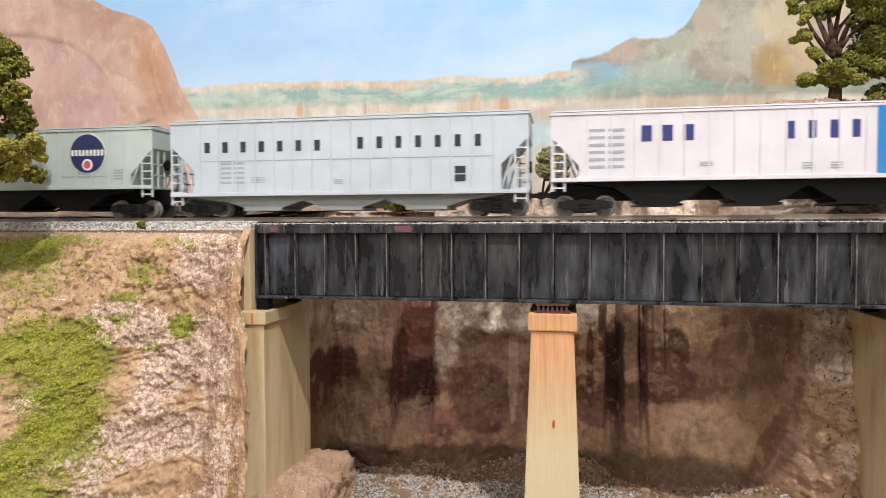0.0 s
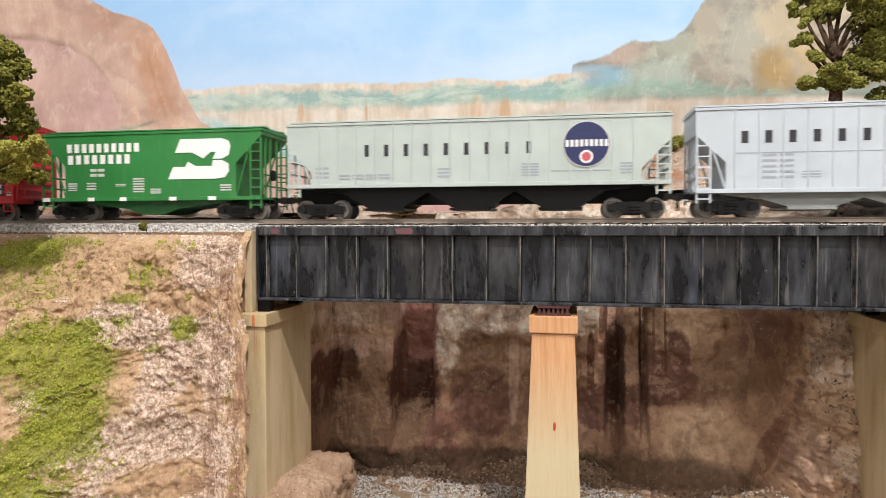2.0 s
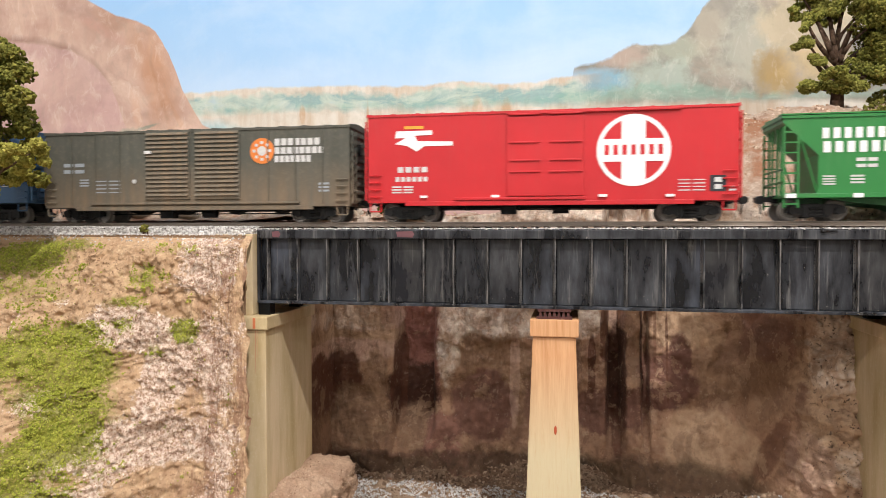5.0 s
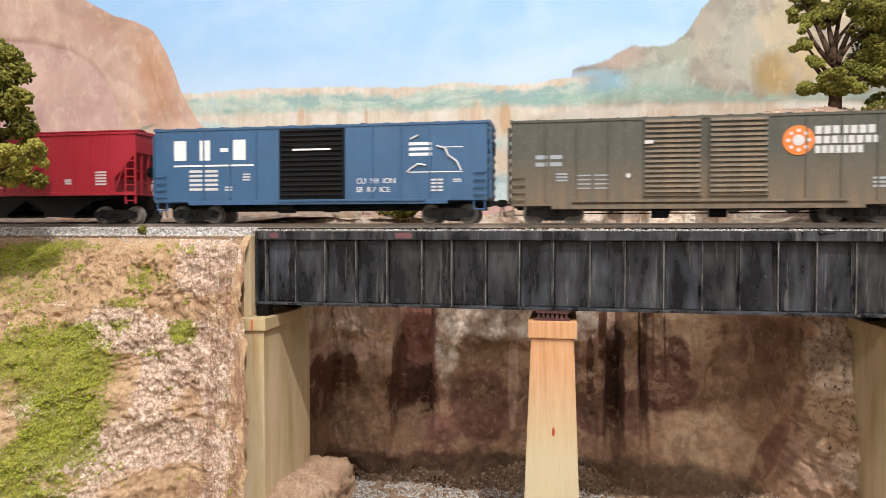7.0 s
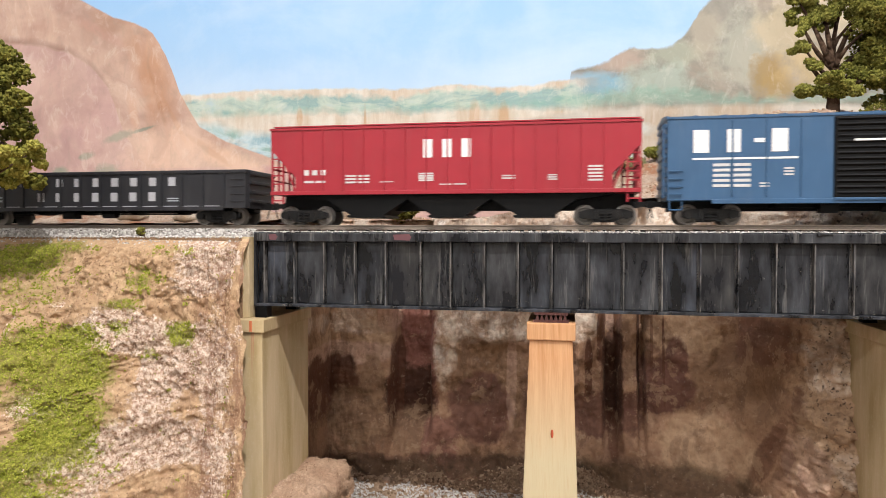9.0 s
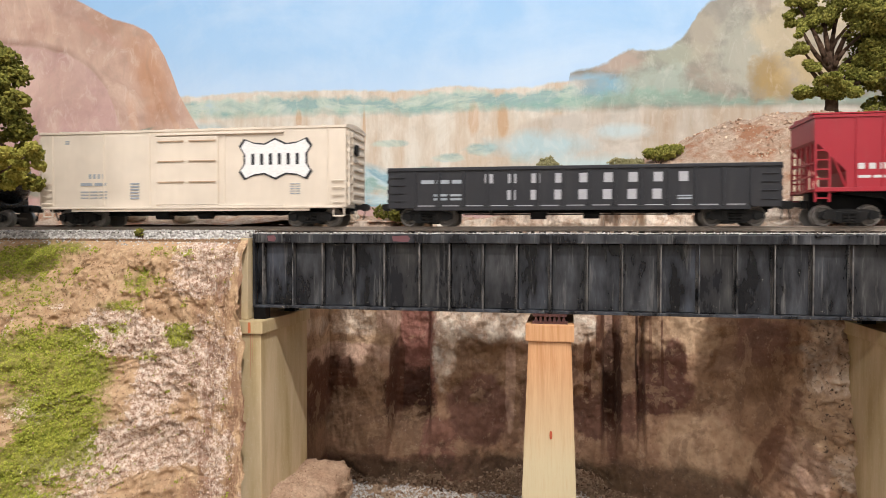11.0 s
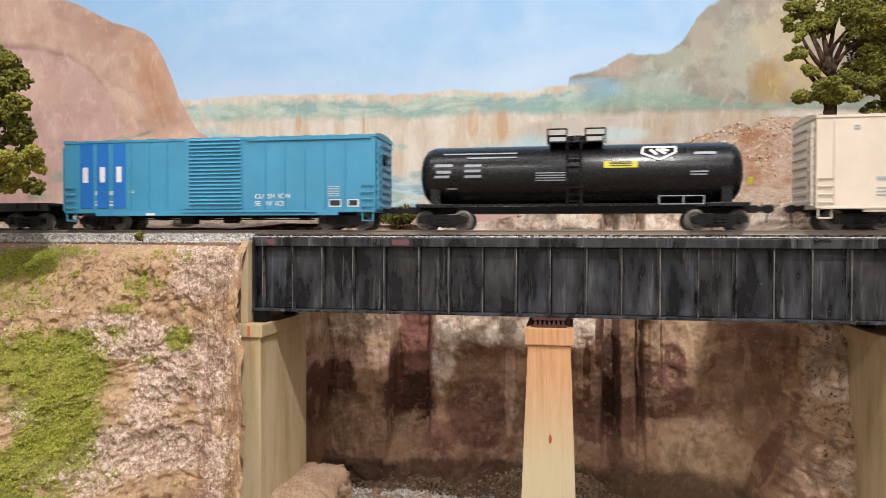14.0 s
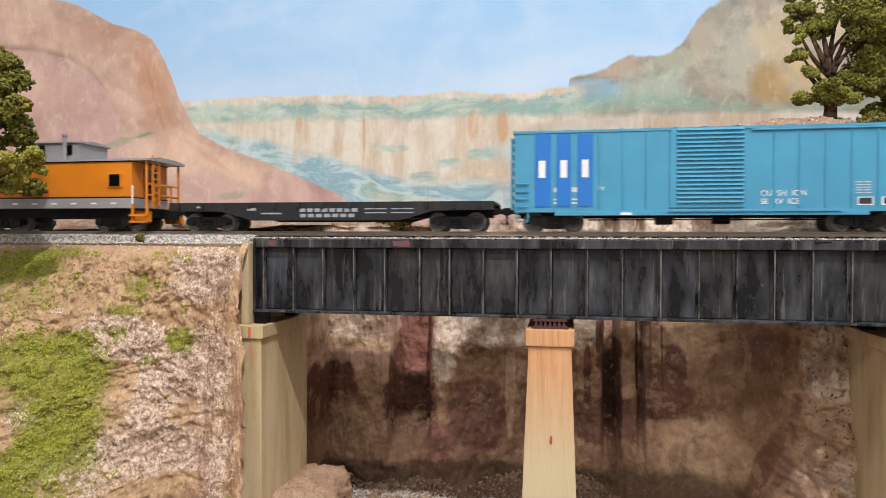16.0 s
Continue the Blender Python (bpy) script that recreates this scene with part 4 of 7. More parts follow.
# gravel on the canyon floor
n = 20000
gx = rng.uniform(-0.15, 0.13, n)
gy = rng.uniform(-0.02, 0.070, n)
keep = np.array([rough(a, b, 2, 26) + 0.42 - 6.0 * max(0, a + 0.01) - 0.4 * sstep(0.055, 0.07, b) > 0.0 for a, b in zip(gx, gy)])
gx, gy = gx[keep], gy[keep]
gz = np.array([canyon_floor((a + 0.30) / 0.60, (b + 0.33) / 0.45)[2] for a, b in zip(gx, gy)]) + 0.0003
tagged(part_of("gravel_bed", crumbs("gravel_bed", np.c_[gx, gy, gz], rng.uniform(0.0004, 0.0010, len(gx)), rng), GRAVEL), "pale grey loose gravel in the canyon bed", "gravel", kind="stuff")

# track: rails, ties
track = structure(new("track"), "weathered nickel silver rails on dark ties", "track")
for y in (-0.0083, 0.0083):
    r = B()
    prism_x(r, [(y - 0.0012, -0.0025), (y + 0.0012, -0.0025), (y + 0.0003, -0.0019), (y + 0.0003, -0.0009), (y + 0.00055, -0.0006), (y + 0.00055, 0.0), (y - 0.00055, 0.0), (y - 0.00055, -0.0006), (y - 0.0003, -0.0009), (y - 0.0003, -0.0019)], -2.58, 2.58)
    part("rail", r, RAIL, track)
tie = None
for k in range(180):
    if tie is None:
        tie = part("tie", box(B(), -0.0013, 0.0013, -0.0148, 0.0148, -0.0040, -0.0023, 0.0002), TIE, track)
    else:
        tie = part_of("tie", tie.data, TIE, track)
    tie.location.x = -0.56 + 0.0063 * k

far_ties = B()
for k in range(300):
    x = -0.5663 - 0.0063 * k
    box(far_ties, x - 0.0013, x + 0.0013, -0.0148, 0.0148, -0.0040, -0.0023)
    x = 0.5740 + 0.0063 * k
    box(far_ties, x - 0.0013, x + 0.0013, -0.0148, 0.0148, -0.0040, -0.0023)
tagged(part("tie_rest", far_ties, TIE, track), kind="stuff")

# ---- painted backdrop ----
BY = 0.45
structure(part("backdrop", box(B(), -1.3, 1.1, BY, BY + 0.01, -0.35, 0.95), backdrop_mat()), "painted canyon landscape backdrop with a pale blue sky", "backdrop")

# ---- room shell behind and above the viewer ----
ROOM = soil("room_plaster", "e0dcd4", "e4e0d9", "dad5cc", 30, 200, 0.0003, 3)
CEIL = soil("ceiling_plaster", "dcdad6", "e2e0dc", "d8d5d0", 30, 200, 0.0003, 3)
CARPET = soil("room_carpet", "b5ab9c", "c2b8a9", "a89e8f", 60, 700, 0.002, 4)
for nm, a in (("wall_north", (-2.6, 2.6, 0.55, 0.65, -1.2, 1.4)), ("wall_south", (-2.6, 2.6, -2.7, -2.6, -1.2, 1.4)), ("wall_west", (-2.7, -2.6, -2.7, 0.65, -1.2, 1.4)), ("wall_east", (2.6, 2.7, -2.7, 0.65, -1.2, 1.4))):
    slab(nm, *a, ROOM, "plain pale plaster room wall", "wall")
slab("floor", -2.7, 2.7, -2.7, 0.65, -1.3, -1.2, CARPET, "pale beige room carpet", "floor")
slab("ceiling", -2.7, 2.7, -2.7, 0.65, 1.4, 1.5, CEIL, "white plaster ceiling", "ceiling")
slab("layout_base", -2.59, 2.59, -0.34, 0.55, -1.2, -0.30, ROOM, "plain boxed base under the model landscape", "base")
slab("base_floor", -2.59, 2.59, -0.34, 0.55, -0.30, -0.205, FLOOR_EARTH, "brown earth under the canyon", "base")


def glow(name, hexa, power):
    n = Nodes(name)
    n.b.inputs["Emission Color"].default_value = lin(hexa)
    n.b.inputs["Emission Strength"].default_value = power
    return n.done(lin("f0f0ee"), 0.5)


# Unseen housings and glowing faces made up to carry the fill lamps.
FILL_GLOW = glow("fill_diffuser", "f4f6ff", 2.0)
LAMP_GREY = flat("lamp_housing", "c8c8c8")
for px, py, _ in FILL_PANELS:
    fill_fixture = tagged(new("fill_light"), "added unseen fill light, a long white ceiling panel with a diffuser", "ceiling light", "ceiling lights")
    fill_fixture.location = (px, py, 1.335)
    part("housing", box(B(), -0.6, 0.6, -0.17, 0.17, 0.02, 0.065, 0.004), LAMP_GREY, fill_fixture)
    part("diffuser", box(B(), -0.57, 0.57, -0.15, 0.15, 0.0, 0.0199, 0.004), FILL_GLOW, fill_fixture)
spot = tagged(new("ceiling_spotlight"), "grey ceiling spotlight aimed at the bridge", "spotlight")
spot.matrix_world = look(KEY_AT, KEY_TO)
b = B()
bmesh.ops.create_cone(b, cap_ends=True, segments=24, radius1=0.045, radius2=0.03, depth=0.12, matrix=Matrix.Translation((0, 0, 0.065)))
part("can", b, LAMP_GREY, spot)
b = B()
rod(b, (0, 0, 0.115), (0.0, 0.03, 0.135), 0.008)
part("stem", b, LAMP_GREY, spot)

# ---- trees and shrubs ----
BARK = soil("tree_bark", "5a4638", "6f5a4a", "463529", 300, 1200, 0.0006, 120)
LEAF_OLIVE = foliage("foam_leaf_olive", "45481c", "6f7030", "9c9850")
LEAF_DARK = foliage("foam_leaf_dark", "46471f", "64642c", "86803e")
LEAF_BRIGHT = foliage("foam_leaf_bright", "666424", "858038", "a0984e")
LEAF_DRY = foliage("foam_leaf_dry", "6a6844", "858058", "9a9270")


def limb(bm, a, b, r0, r1, bend, rg, steps=5):
    a, b = Vector(a), Vector(b)
    off = Vector(rg.normal(0, 1, 3)) * bend
    pts = []
    for i in range(steps + 1):
        t = i / steps
        pts.append((a.lerp(b, t) + off * math.sin(t * math.pi), r0 + (r1 - r0) * t))
    for (p, ra), (q, rb) in zip(pts, pts[1:]):
        m = Matrix.Translation((p + q) / 2) @ (q - p).to_track_quat("Z", "Y").to_matrix().to_4x4()
        bmesh.ops.create_cone(bm, cap_ends=True, segments=7, radius1=ra, radius2=rb, depth=(q - p).length * 1.08, matrix=m)


def foam_clump(rg, c, r, n, squash=0.7):
    """Grains on and in an uneven lump."""
    d = rg.normal(0, 1, (n, 3))
    d /= np.linalg.norm(d, axis=1)[:, None]
    rad = r * rg.uniform(0.45, 1.0, n) ** 0.5
    bump = np.array([1 + 0.45 * noise.noise(Vector(v * 2.3 + np.array(c) * 90)) for v in d])
    p = d * (rad * bump)[:, None]
    p[:, 2] *= squash
    return p + np.array(c)


def tree(name, base, trunk_h, trunk_r, clumps, seed, material, label, grain=0.0013, per=170):
    """clumps: (dx, dy, dz, radius) from the base; each is borne by a limb from the trunk."""
    rg = np.random.default_rng(seed)
    ob = tagged(new(name), label, "tree")
    ob.location = base
    b = B()
    top = Vector((0.15 * trunk_r, 0, trunk_h))
    limb(b, (0, 0, -0.004), top, trunk_r, trunk_r * 0.62, trunk_r * 0.3, rg)
    for k in range(5):
        a = k * 1.26 + 0.4
        limb(b, (0, 0, 0.004), (math.cos(a) * trunk_r * 1.7, math.sin(a) * trunk_r * 1.7, -0.003), trunk_r * 0.5, trunk_r * 0.2, 0, rg, 2)
    pts = []
    for dx, dy, dz, r in clumps:
        root = Vector((0, 0, min(trunk_h, max(trunk_h * 0.55, dz * 0.55))))
        limb(b, root, (dx, dy, dz), trunk_r * 0.42, trunk_r * 0.13, 0.004, rg)
        subs = 7
        for s in range(subs):
            o = rg.normal(0, 0.55, 3) * r
            pts.append(foam_clump(rg, (dx + o[0], dy + o[1], dz + o[2] * 0.75), r * rg.uniform(0.35, 0.62), per // 2))
    part("trunk", b, BARK, ob, smooth=True)
    pts = np.concatenate(pts)
    part_of("crown", crumbs("crown", pts, rg.uniform(grain * 0.5, grain * 1.25, len(pts)), rg), material, ob)
    return ob


def ring(rg, n, rx, ry, z0, z1, r0, r1):
    out = []
    for k in range(n):
        a = k * 2.4 + rg.uniform(-0.4, 0.4)
        f = rg.uniform(0.35, 1.0)
        out.append((rx * f * math.cos(a), ry * f * math.sin(a), z0 + (z1 - z0) * k / max(1, n - 1), rg.uniform(r0, r1)))
    return out


rgt = np.random.default_rng(11)
tree("broadleaf_tree", (0.1965, 0.205, 0.0795), 0.040, 0.0055,
     [(-0.024, 0.0, 0.079, 0.0078), (-0.016, 0.0, 0.076, 0.0091), (-0.020, 0.0, 0.056, 0.0072), (-0.0155, 0.0, 0.045, 0.0059), (-0.019, -0.004, 0.026, 0.0078), (-0.010, -0.006, 0.025, 0.0078), (0.0, -0.012, 0.028, 0.0104), (0.010, -0.014, 0.030, 0.0117),
      (0.018, -0.014, 0.036, 0.0117), (0.028, -0.014, 0.038, 0.0143), (0.038, -0.010, 0.045, 0.0156), (0.016, -0.016, 0.064, 0.0156), (0.026, -0.012, 0.060, 0.0143), (0.014, -0.010, 0.078, 0.0156), (0.030, 0.0, 0.085, 0.0195), (-0.004, 0.0, 0.082, 0.0104), (-0.012, 0.002, 0.092, 0.013), (-0.025, 0.0, 0.092, 0.0104), (0.010, 0.0, 0.104, 0.0208), (0.040, 0.0, 0.068, 0.0182)],
     5, LEAF_OLIVE, "olive green foam foliage tree with forked brown trunk", grain=0.0011, per=480)
tree("broadleaf_tree", (0.236, 0.185, 0.0795), 0.05, 0.006,
     ring(rgt, 12, 0.026, 0.02, 0.018, 0.10, 0.012, 0.017), 6, LEAF_DARK, "dark green foam foliage tree on the hill", per=420)
tree("broadleaf_tree", (-0.322, -0.062, -0.045), 0.075, 0.006,
     [(0.045, 0.0, 0.129, 0.012), (0.049, 0.000, 0.115, 0.012), (0.051, -0.004, 0.101, 0.012), (0.047, 0.0, 0.085, 0.011), (0.045, 0.002, 0.071, 0.009), (0.033, 0.0, 0.105, 0.018), (0.033, 0.0, 0.083, 0.016), (0.029, -0.004, 0.135, 0.014), (0.009, 0, 0.115, 0.018), (0.011, 0, 0.090, 0.018), (-0.012, 0, 0.12, 0.016)],
     7, LEAF_DARK, "dark olive foam foliage tree on the bank", per=330)
tree("sapling", (-0.318, -0.078, -0.075), 0.085, 0.003,
     [(0.070, 0.0, 0.106, 0.0065), (0.062, -0.003, 0.104, 0.007), (0.051, 0.0, 0.098, 0.008), (0.047, 0.002, 0.092, 0.007), (0.038, 0.0, 0.100, 0.010), (0.030, 0.0, 0.092, 0.008)],
     8, LEAF_BRIGHT, "yellow-green foam sapling leaning towards the track", grain=0.0010, per=480)


def shrub(base, r, h, n, seed, material, label):
    rg = np.random.default_rng(seed)
    ob = tagged(new("shrub"), label, "shrub")
    ob.location = base
    b = B()
    pts = []
    for k in range(7):
        e = rg.normal(0, 0.5, 2) * r
        tip = (e[0], e[1] * 0.6, h * rg.uniform(0.35, 0.95))
        limb(b, (0, 0, -0.002), tip, 0.0006, 0.0003, 0.001, rg, 3)
        pts.append(foam_clump(rg, tip, r * 0.55, n // 7))
    part("stems", b, BARK, ob)
    pts = np.concatenate(pts)
    part_of("foliage", crumbs("foliage", pts, rg.uniform(0.0005, 0.0012, len(pts)), rg), material, ob)


def ground_at(x, y):
    x0 = (x + 0.95) / 1.75
    y0 = wall_y(x) if CANYON_L < x < 0.2 else 0.028
    return rear_ground(x0, max(0.0, (y - y0) / (0.449 - y0)))[2]


rg = np.random.default_rng(31)
rub = []
for x, y in zip(rg.uniform(-0.16, 0.30, 9000), rg.uniform(0.085, 0.26, 9000)):
    if rough(x, y, 8, 30) + 0.35 * sstep(0.05, 0.16, x) > 0.08 and y > wall_y(x) + 0.003:
        rub.append((x, y, ground_at(x, y)))
tagged(part_of("hill_rubble", crumbs("hill_rubble", rub, rg.uniform(0.0005, 0.0016, len(rub)), rg), foliage("rubble_tan", "8a6a54", "b3937a", "d9c4ae")), "loose tan and rust rubble on the hill", "rubble", kind="stuff")
for x, y, r, h, m, lb in ((0.066, 0.165, 0.009, 0.013, LEAF_OLIVE, "bushy dark green foam shrub on the hill"), (0.044, 0.165, 0.010, 0.007, LEAF_DRY, "low grey-green shrub on the hill"),
                          (-0.0176, 0.105, 0.012, 0.032, LEAF_DRY, "straggly dry olive shrub at the canyon rim"), (-0.113, 0.104, 0.013, 0.008, LEAF_DARK, "low dark green shrub at the canyon rim"),
                          (0.21, 0.14, 0.02, 0.02, LEAF_DARK, "dark green shrub under the tree"), (-0.19, 0.12, 0.008, 0.012, LEAF_DRY, "small dry shrub behind the track")):
    shrub((x, y, ground_at(x, y)), r, h, 2400, int(abs(x) * 9000), m, lb)
shrub((-0.2245, -0.0255, -0.0062), 0.0022, 0.0042, 120, 77, LEAF_DARK, "tiny dark green tuft in the ballast")
for k, (x, y, r) in enumerate([(-0.155, 0.108, 0.011), (-0.245, 0.05, 0.007), (-0.285, 0.055, 0.009), (-0.12, 0.106, 0.006), (0.03, 0.093, 0.006), (0.09, 0.09, 0.007)]):
    rg = np.random.default_rng(k)
    s = B()
    bmesh.ops.create_icosphere(s, subdivisions=3, radius=1.0)
    for v in s.verts:
        c = v.co.normalized()
        v.co = c * (1 + 0.35 * noise.fractal(c * 1.7 + Vector((k * 5, 0, 0)), 0.8, 2, 4))
        v.co = Vector((v.co.x * r, v.co.y * r * 0.7, v.co.z * r * 0.6))
    o = tagged(part("rock", s, soil("pale_rock%d" % k, "c8b9a4", "ded2c0", "a38c74"), None, smooth=True), "pale weathered rock on the plateau", "rock", "rim rocks")
    o.location = (x, y, ground_at(x, y) + r * 0.2)
for k, (x, y, r) in enumerate([(0.066, 0.055, 0.0035), (0.074, 0.058, 0.003), (-0.115, 0.07, 0.003), (0.045, 0.06, 0.003), (0.09, 0.05, 0.004)]):
    s = B()
    bmesh.ops.create_icosphere(s, subdivisions=2, radius=1.0)
    for v in s.verts:
        c = v.co.normalized()
        v.co = c * r * (1 + 0.4 * noise.fractal(c * 1.4 + Vector((k * 7 + 50, 0, 0)), 0.8, 2, 4))
        v.co.z *= 0.8
    o = tagged(part("boulder", s, ROCKY, None), "small pale boulder on the canyon floor", "rock", "canyon boulders")
    o.location = (x, y, canyon_floor((x + 0.30) / 0.60, (y + 0.33) / 0.45)[2] + r * 0.3)

# ---- rolling stock: each car stands in its own space, x along the track, z = 0 on the rail head ----
SIDE = 0.0170
WHEEL_R = 0.0048
SPINNING, ROLLING = [], []
COPPER = flat("wheel_tread_bronze", "7d766f", 0.35)


def wheel_mesh():
    """A wheelset turned in one piece: axle, hubs, dished wheels, flanges."""
    half = [(0.0, 0.0008), (0.0062, 0.0008), (0.0062, WHEEL_R + 0.0006), (0.0070, WHEEL_R + 0.0006), (0.0072, WHEEL_R), (0.0095, WHEEL_R * 0.985), (0.0095, WHEEL_R * 0.80), (0.0088, WHEEL_R * 0.72), (0.0088, WHEEL_R * 0.40), (0.0096, WHEEL_R * 0.34), (0.0101, WHEEL_R * 0.30), (0.0101, 0.0007), (0.0108, 0.0005)]
    prof = [(-y, r) for y, r in half[:0:-1]] + half
    n = 20
    vs = [(r * math.cos(math.tau * k / n), y, r * math.sin(math.tau * k / n)) for y, r in prof for k in range(n)]
    fs = [(i * n + k, i * n + (k + 1) % n, (i + 1) * n + (k + 1) % n, (i + 1) * n + k) for i in range(len(prof) - 1) for k in range(n)]
    fs += [tuple(range(n)), tuple(range((len(prof) - 1) * n, len(prof) * n))[::-1]]
    me = bpy.data.meshes.new("wheel_set")
    me.from_pydata(vs, [], fs)
    b = B()
    b.from_mesh(me)
    bmesh.ops.recalc_face_normals(b, faces=b.faces)
    b.to_mesh(me)
    b.free()
    me.materials.append(COPPER)
    return me


def frame_mesh():
    b = B()
    prism(b, [(-0.0130, 0.0036), (-0.0130, 0.0064), (-0.0085, 0.0077), (0.0085, 0.0077), (0.0130, 0.0064), (0.0130, 0.0036), (0.0078, 0.0034), (0.0048, 0.0016), (-0.0048, 0.0016), (-0.0078, 0.0034)], -0.0008, 0.0008)
    for s in (-1, 1):
        rod(b, (s * 0.0099, -0.0017, 0.0048), (s * 0.0099, 0.0008, 0.0048), 0.0019, 12)
        box(b, s * 0.0046 - 0.0011, s * 0.0046 + 0.0011, -0.0012, 0.0002, 0.0026, 0.0068, 0.0002)
        for k in range(3):
            rod(b, (s * (0.0006 + 0.0), -0.0011, 0.0026 + 0.0015 * k), (s * 0.0026, -0.0011, 0.0026 + 0.0015 * k), 0.0006)
    me = bpy.data.meshes.new("side_frame")
    b.to_mesh(me)
    b.free()
    me.materials.append(TRUCK)
    return me


WHEELS, SIDEFRAME = wheel_mesh(), frame_mesh()


def add_truck(car, x):
    b = box(B(), -0.0024, 0.0024, -0.0112, 0.0112, 0.0042, 0.0080, 0.0003)
    t = part("truck", b, TRUCK, car, "black sprung freight truck")
    t.location.x = x
    for y, turn in ((-0.0118, 0), (0.0118, math.pi)):
        f = part_of("side_frame", SIDEFRAME, TRUCK, t)
        f.location.y, f.rotation_euler.z = y, turn
    for dx in (-0.0099, 0.0099):
        w = part_of("wheel_set", WHEELS, COPPER, t, "dull metal wheels on an axle")
        SPINNING.append((w, dx))


def add_couplers(car, h, material=None):
    for s in (-1, 1):
        b = B()
        box(b, 0, 0.0045, -0.0020, 0.0020, 0.0086, 0.0122, 0.0002)
        box(b, 0.004, 0.0085, -0.0010, 0.0010, 0.0092, 0.0116)
        prism(b, [(0.0080, 0.0085), (0.0105, 0.0085), (0.0118, 0.0095), (0.0118, 0.0114), (0.0105, 0.0122), (0.0080, 0.0122)], -0.0022, 0.0014)
        rod(b, (0.0095, -0.0005, 0.0086), (0.0085, -0.0015, 0.0035), 0.00035)
        c = part("coupler", b, TRUCK, car)
        c.location.x = s * (h - 0.0040)
        if s < 0:
            c.rotation_euler.z = math.pi


def new_car(name, label, category, q):
    car = tagged(new(name), label, category, "cars of the freight train")
    ROLLING.append((car, q))
    return car


def bars(car, material, rects, y=-SIDE, proud=0.00022, name="lettering", label=""):
    """Painted marks on the car's side: x0, x1, z0, z1 each."""
    small = []
    for r in rects:
        if r[3] - r[2] < 0.0034 or r[1] - r[0] < 0.0015:
            small.append(r)
            continue
        part("letter_bar" if name == "lettering" else name, box(B(), r[0], r[1], y - proud, y + 0.0002, r[2], r[3]), material, car, label)
    if small:
        b = B()
        for x0, x1, z0, z1 in small:
            box(b, x0, x1, y - proud, y + 0.0002, z0, z1)
        o = part("small_print" if name == "lettering" else name, b, material, car, label)
        if len(small) > 1:
            tagged(o, kind="stuff")


def word(x0, x1, z0, z1, n, fill=0.62):
    """A lettered word as plain upright bars, one for each letter."""
    p = (x1 - x0) / n
    return [(x0 + p * (k + 0.5 - fill / 2), x0 + p * (k + 0.5 + fill / 2), z0, z1) for k in range(n)]


def lines(x0, x1, z0, z1, n, cols=1, fill=0.55):
    """Small print as plain bars."""
    p, w = (z1 - z0) / n, (x1 - x0) / cols
    return [(x0 + w * c, x0 + w * (c + 0.82), z0 + p * (k + 0.5 - fill / 2), z0 + p * (k + 0.5 + fill / 2)) for k in range(n) for c in range(cols)]


def text_on(car, words, x, z, size, material, y=-SIDE - 0.0002, align="LEFT"):
    cu = bpy.data.curves.new("lettering", "FONT")
    cu.body, cu.size, cu.extrude, cu.align_x = words, size, 0.0001, align
    tmp = bpy.data.objects.new("tmp_text", cu)
    me = bpy.data.meshes.new_from_object(tmp)
    bpy.data.objects.remove(tmp)
    ob = part_of("lettering", me, material, car)
    ob.location, ob.rotation_euler = (x, y, z), (math.pi / 2, 0, 0)
    return ob


def disc(car, x, z, r, material, proud, name="emblem", n=40, y=-SIDE):
    b = rod(B(), (x, y + 0.0002, z), (x, y - proud, z), r, n)
    return part(name, b, material, car)


def shape(car, outline, material, proud, name="emblem", y=-SIDE, label=""):
    return part(name, prism(B(), outline, y - proud, y + 0.0002), material, car, label)


def rungs(car, x0, x1, zs, material, y=-SIDE, name="grab_iron"):
    for z in zs:
        b = B()
        rod(b, (x0, y - 0.0008, z), (x1, y - 0.0008, z), 0.00035, 5)
        for x in (x0, x1):
            rod(b, (x, y - 0.0009, z), (x, y + 0.0003, z), 0.00035, 5)
        part(name, b, material, car)


def ladder(car, x0, x1, z0, z1, n, y, material):
    b = B()
    for x in (x0, x1):
        box(b, x - 0.00045, x + 0.00045, y - 0.0004, y + 0.0004, z0, z1)
    for k in range(n):
        z = z0 + (z1 - z0) * (k + 0.4) / n
        box(b, x0, x1, y - 0.0004, y + 0.0003, z - 0.00035, z + 0.00035)
    return part("ladder", b, material, car)


def ribs(car, xs, z0, z1, material, w=0.0008, proud=0.0006, name="side_post"):
    mesh = None
    for s in (-1, 1):
        for x in xs:
            if mesh is None:
                b = box(B(), -w / 2, w / 2, -proud, 0.0003, z0, z1, 0.00015)
                o = part(name, b, material, car)
                mesh = o.data
            else:
                o = part_of(name, mesh, material, car)
            o.location = (x, s * SIDE, 0)
            if s > 0:
                o.rotation_euler.z = math.pi


def gable(zt, rise, out=0.0):
    w = SIDE + out
    return [(-w, zt - 0.0012), (-w, zt), (-w * 0.45, zt + rise * 0.8), (0, zt + rise), (w * 0.45, zt + rise * 0.8), (w, zt), (w, zt - 0.0012)]


def brake_wheel(car, x, z):
    b = B()
    s = 1 if x > 0 else -1
    rod(b, (x, -0.004, z), (x + s * 0.0012, -0.004, z), 0.0030, 14)
    part("brake_wheel", b, BLACK, car)


